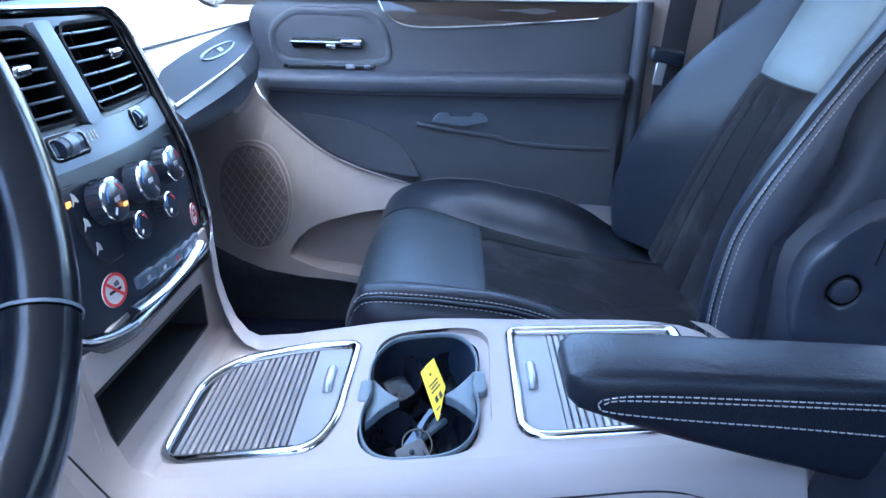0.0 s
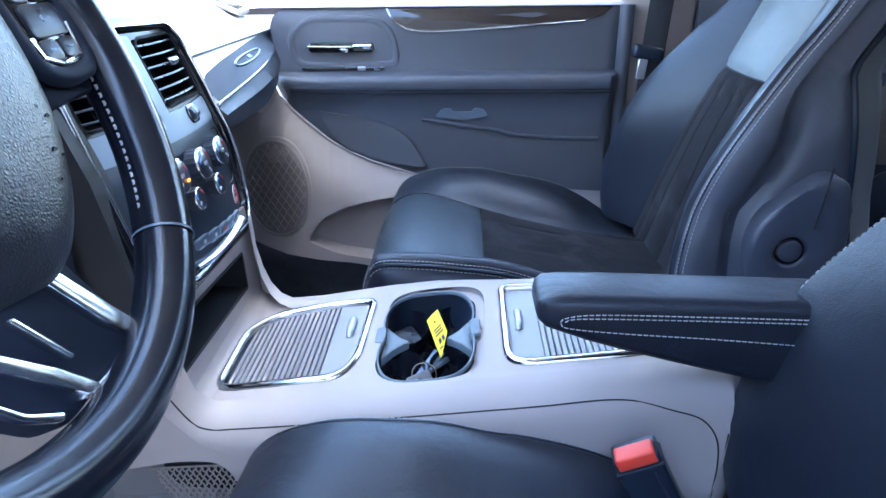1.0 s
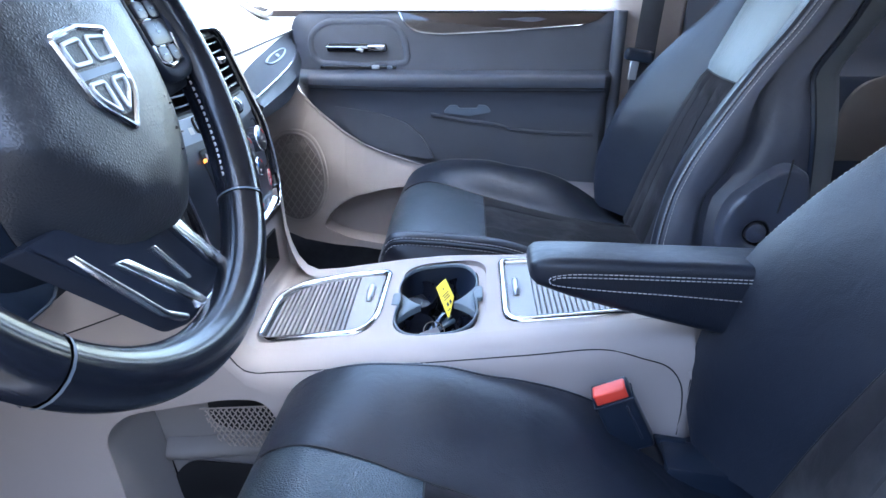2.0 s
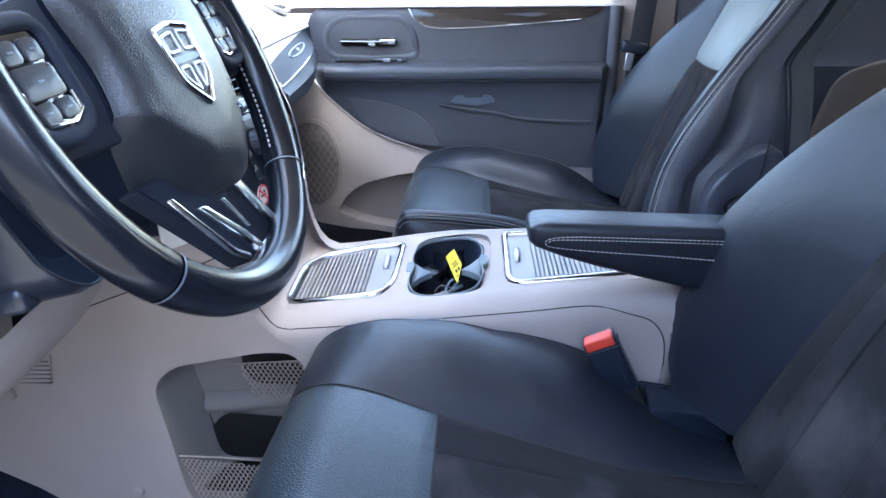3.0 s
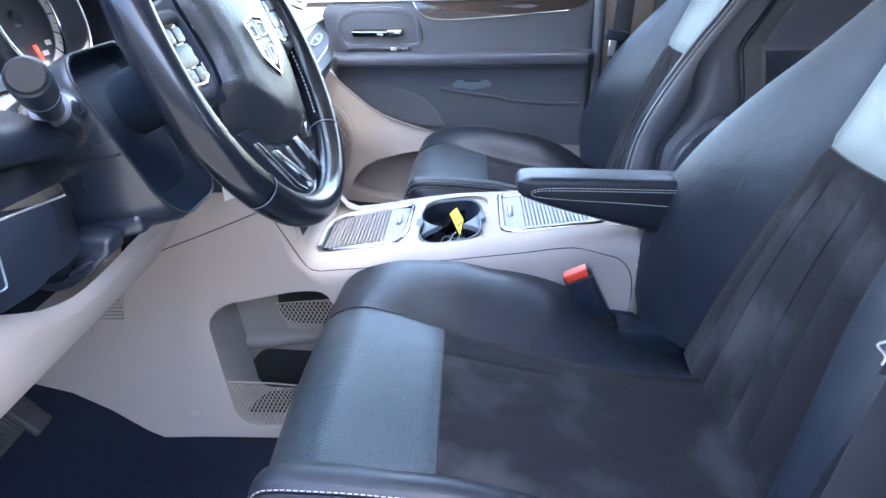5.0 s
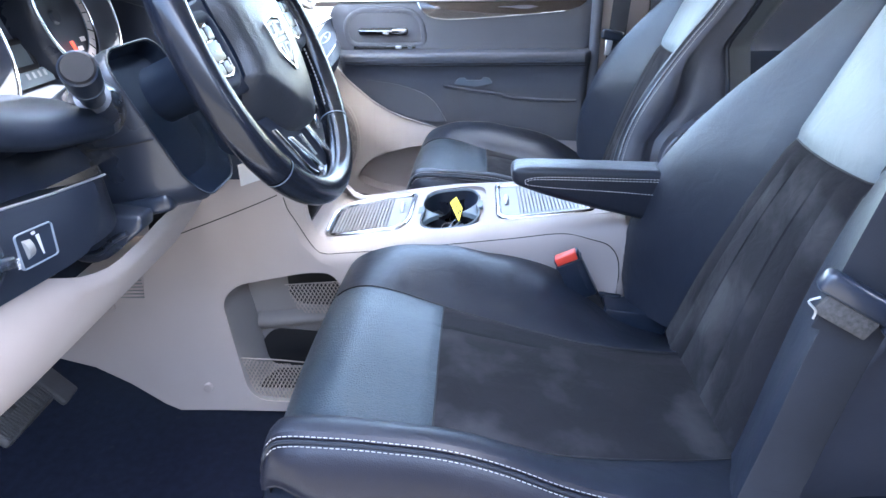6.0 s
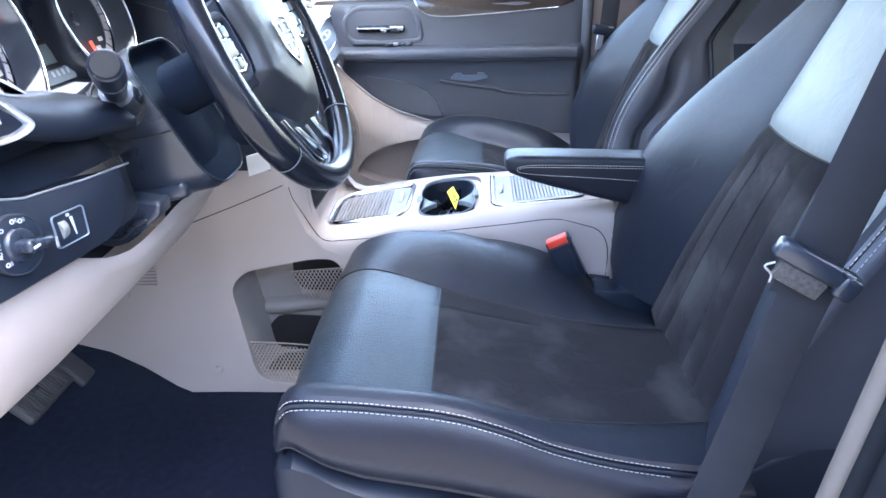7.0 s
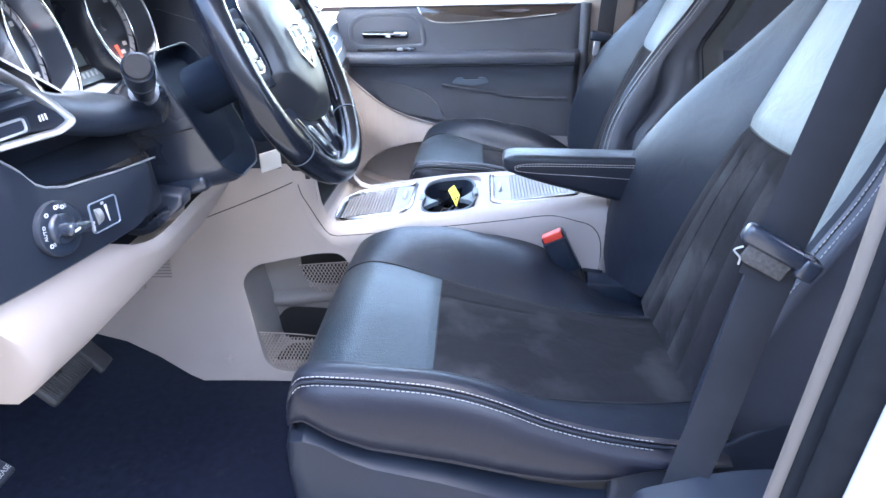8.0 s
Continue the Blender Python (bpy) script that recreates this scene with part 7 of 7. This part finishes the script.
rim = part("rim", rim_arc(-45, 219, 90), RIM, wheel, "black leather rim", sharp=60)
part("lower_rim", rim_arc(220, 314, 36, WT * 0.99), RIM, wheel, "smooth satin black lower rim", sharp=60)
for a in (-45.5, 219.5):
    part("seam", rim_arc(a - 0.28, a + 0.28, 1, WT, 0.0009), STEEL_GREY, rim)
st_line = []
for a in span(-40, 215, 150):
    st_line.append(W((WR - WT * 1.0) * math.cos(radians(a)), (WR - WT * 1.0) * math.sin(radians(a)), -WT * 0.10))
part("stitching", stitches(st_line, 0.0030, 0.0024, 0.0009, up=(0.9, 0, 0.5)), THREAD, rim)
# hub cover
HUB = round_poly([(-0.040, -0.100), (0.034, -0.107), (0.066, -0.084), (0.092, -0.046), (0.104, -0.005), (0.106, 0.055), (0.060, 0.088), (-0.050, 0.088), (-0.084, 0.066), (-0.074, 0.005), (-0.088, -0.030), (-0.066, -0.076)], [0.02, 0.015, 0.03, 0.03, 0.03, 0.02, 0.03, 0.03, 0.02, 0.04, 0.012, 0.03], 6)
# the lower corner of the cover folds away under a slanting crease
fold_back = lambda u, v: 0.85 * max(0.0, -0.090 - 0.84 * u - v)
RISE = [(0.0, 0.0245), (0.3, 0.0235), (0.6, 0.0205), (0.8, 0.0165), (0.90, 0.0125), (0.96, 0.0075), (1.0, 0.0)]
skirt = [[W(u * k, v * k, w - fold_back(u, v)) for u, v in HUB] for k, w in ((0.97, -0.045), (0.99, -0.02), (0.998, -0.001))]
rows = [[W(u * k, v * k, along(RISE, k) - fold_back(u * k, v * k)) for u, v in HUB] for k in (1.0, 0.985, 0.96, 0.93, 0.90, 0.85, 0.80, 0.75, 0.70, 0.65, 0.60, 0.55, 0.50, 0.45, 0.40, 0.34, 0.28, 0.2, 0.1, 0.004)]
hub = part("hub_cover", grid(rows, True), PEBBLE, wheel, "grained black airbag cover", sharp=50)
part("hub_skirt", grid(skirt, True), NAVY, hub, sharp=60)
for u0, v0, q in ((0.066, -0.030, 0.0030), (0.071, -0.036, 0.0018), (0.060, -0.052, 0.0026), (0.064, -0.056, 0.0016), (0.052, -0.066, 0.0014)):
    spot = [(u0 + q * (0.6 + 0.4 * math.sin(3 * a + 40 * u0)) * math.cos(a), v0 + q * (0.6 + 0.4 * math.cos(2 * a)) * math.sin(a)) for a in span(0, 2 * math.pi, 9)[:-1]]
    part("scuff", plate(spot, lambda u, v, w: W(u, v, w + along(RISE, 0.80) + 0.0016), 0.0012), DARK, hub, "small worn nick")
# plain shield badge
SH = round_poly([(0.004, -0.040), (0.027, -0.019), (0.031, 0.020), (0.003, 0.024), (-0.026, 0.020), (-0.021, -0.019)], [0.003, 0.008, 0.004, 0.004, 0.004, 0.008], 4)
on_w = lambda u, v, w: W(u, v, 0.0235 + w)
bd = part("badge", plate(SH, on_w, 0.003), DARK, hub, "plain silver shield badge")
part("badge_frame", band(SH, on_w, -0.0026, 0.0014, -0.002, 0.0026), CHROME, bd)
part("badge_bar", plate([(-0.021, -0.006), (0.028, -0.006), (0.028, -0.001), (-0.022, -0.001)], lambda u, v, w: on_w(u, v, w + 0.0014), 0.0015), STEEL_GREY, bd)
for q in ([(-0.018, 0.002), (0.000, 0.002), (0.000, 0.017), (-0.019, 0.015)], [(0.007, 0.002), (0.025, 0.002), (0.027, 0.015), (0.007, 0.017)], [(-0.016, -0.009), (0.000, -0.009), (0.000, -0.029), (-0.014, -0.017)], [(0.008, -0.009), (0.023, -0.009), (0.021, -0.017), (0.008, -0.029)]):
    part("badge_bar", band(round_poly(q, 0.003, 3), on_w, -0.0020, 0.0012, -0.001, 0.0018), SATIN, bd)
# side spokes with key pads
for s in (-1, 1):
    spoke = [(s * 0.066, -0.036), (s * 0.168, -0.030), (s * 0.172, 0.050), (s * 0.066, 0.068)]
    sp = part("spoke", plate(round_poly(spoke, 0.008, 4), lambda u, v, w: W(u, v, w - 0.004), 0.018, edge=0.004), MATT, wheel)
    pod = round_poly([(s * 0.114, -0.010), (s * 0.128, -0.016), (s * 0.156, -0.013), (s * 0.162, 0.042), (s * 0.112, 0.042)], 0.008, 5)
    pd = part("key_pad", plate(pod, lambda u, v, w: W(u, v, w + 0.0045), 0.006, edge=0.0015), PIANO, sp, "gloss black key pad with a bright edge")
    part("pad_housing", band(pod, W, -0.001, 0.010, 0.000, 0.0075), MATT, pd, sharp=70)
    part("pad_edge", tube([W(s * u, v, 0.0055) for u, v in ((0.117, 0.004), (0.1165, -0.007), (0.129, -0.0125), (0.152, -0.0100), (0.1555, 0.010))], 0.0016, 8), CHROME, pd, "chrome edging")
    for v0, v1 in ((-0.010, 0.002), (0.0035, 0.0225), (0.024, 0.037)):
        for u0, u1 in (((0.119, 0.1545),) if v1 - v0 > 0.015 else ((0.119, 0.136), (0.1375, 0.1545))):
            bt = part("button", plate(rounded(min(s * u0, s * u1), max(s * u0, s * u1), v0, v1, 0.004, 3), lambda u, v, w: W(u, v, w + 0.0064), 0.003, edge=0.0005), KEY_PLASTIC, pd)
            um, vm = s * (u0 + u1) / 2, (v0 + v1) / 2
            part("marking", plate(rounded(um - 0.0026, um + 0.0026, vm - 0.0006, vm + 0.0006, 0.0005, 2), lambda u, v, w: W(u, v, w + 0.0070), 0.0005), STEEL_GREY, bt)
# lower spoke: dark blade between bright rails
LS = round_poly([(-0.090, -0.066), (0.044, -0.070), (0.072, -0.162), (-0.012, -0.166)], [0.004, 0.004, 0.012, 0.012], 4)
ls = part("lower_spoke", plate(LS, lambda u, v, w: W(u, v, w - 0.012), 0.016, edge=0.003), MATT, wheel, "gloss black lower spoke with silver rails")
rail = lambda name, pts, w=-0.006: part(name, plate(round_poly(pts, 0.003, 3), lambda u, v, d: W(u, v, d + w), 0.006, edge=0.0015), BRIGHT, ls, "polished silver rail")
rail("rail", [(0.025, -0.100), (0.036, -0.098), (0.068, -0.156), (0.061, -0.160), (0.046, -0.142)])
rail("rail_foot", [(0.066, -0.157), (0.064, -0.163), (0.020, -0.167), (0.000, -0.159), (0.028, -0.160)])
rail("rail", [(-0.044, -0.100), (-0.032, -0.103), (0.001, -0.140), (0.018, -0.162), (0.008, -0.162)])
rail("rail", [(-0.070, -0.083), (-0.0675, -0.083), (-0.028, -0.144), (-0.011, -0.157), (-0.014, -0.160), (-0.0305, -0.146)])
rail("rail", [(-0.005, -0.108), (-0.001, -0.108), (0.015, -0.141), (0.012, -0.142)])
part("hub_back", tube([W(0, 0, -0.140), W(0, 0, -0.095), W(0, 0, -0.03), W(0, -0.01, -0.010)], [0.034, 0.034, 0.036, 0.050], 32, up=(0, 1, 0)), NAVY, wheel)

# ---- pedals, brake release ----
bp = thing("brake_pedal", (-0.64, -0.40, 0.12), "brake pedal with a ribbed black rubber pad", "pedal")
pm = pose(-0.642, -0.392, 0.176, 0, 48, 0)
pad = part("pad", moved(box(-0.046, 0.046, -0.062, 0.062, -0.008, 0.008, 0.007, 3), pm), PEDAL, bp)
for k in range(20):
    y = -0.055 + k * 0.0058
    part("rib", moved(box(-0.040, 0.040, y - 0.0017, y + 0.0017, 0.007, 0.0105, 0.001, 1), pm), PEDAL, pad)
part("arm", tube([(-0.63, -0.40, 0.17), (-0.70, -0.40, 0.24), (-0.76, -0.40, 0.40)], 0.010, 10), DARK, bp)
ap = thing("accelerator_pedal", (-0.64, -0.29, 0.09), "narrow black accelerator pedal", "pedal")
part("pad", moved(box(-0.058, 0.058, -0.023, 0.023, -0.007, 0.007, 0.006, 3), pose(-0.648, -0.293, 0.158, 0, 52, 4)), PEDAL, ap)
part("arm", tube([(-0.64, -0.293, 0.19), (-0.72, -0.293, 0.28), (-0.78, -0.293, 0.42)], 0.008, 10), DARK, ap)
rl = thing("brake_release", (-0.55, -0.665, 0.16), "black parking brake handle with white lettering", "handle")
rm = pose(-0.562, -0.660, 0.190, 0, 40, 0) @ Matrix.Diagonal((0.8, 0.8, 0.8, 1))
part("handle", moved(box(-0.020, 0.020, -0.042, 0.026, -0.008, 0.008, 0.006, 3), rm), BLACK, rl)
lettering("TO\nRELEASE", 0.013, rm @ pose(0.0, -0.002, 0.0085) @ pose(0, 0, 0, 0, 0, 90), WHITE_INK, "lettering", rl)
part("bracket", moved(box(-0.012, 0.012, -0.015, 0.015, -0.10, -0.006, 0.003, 2), rm), DARK, rl)
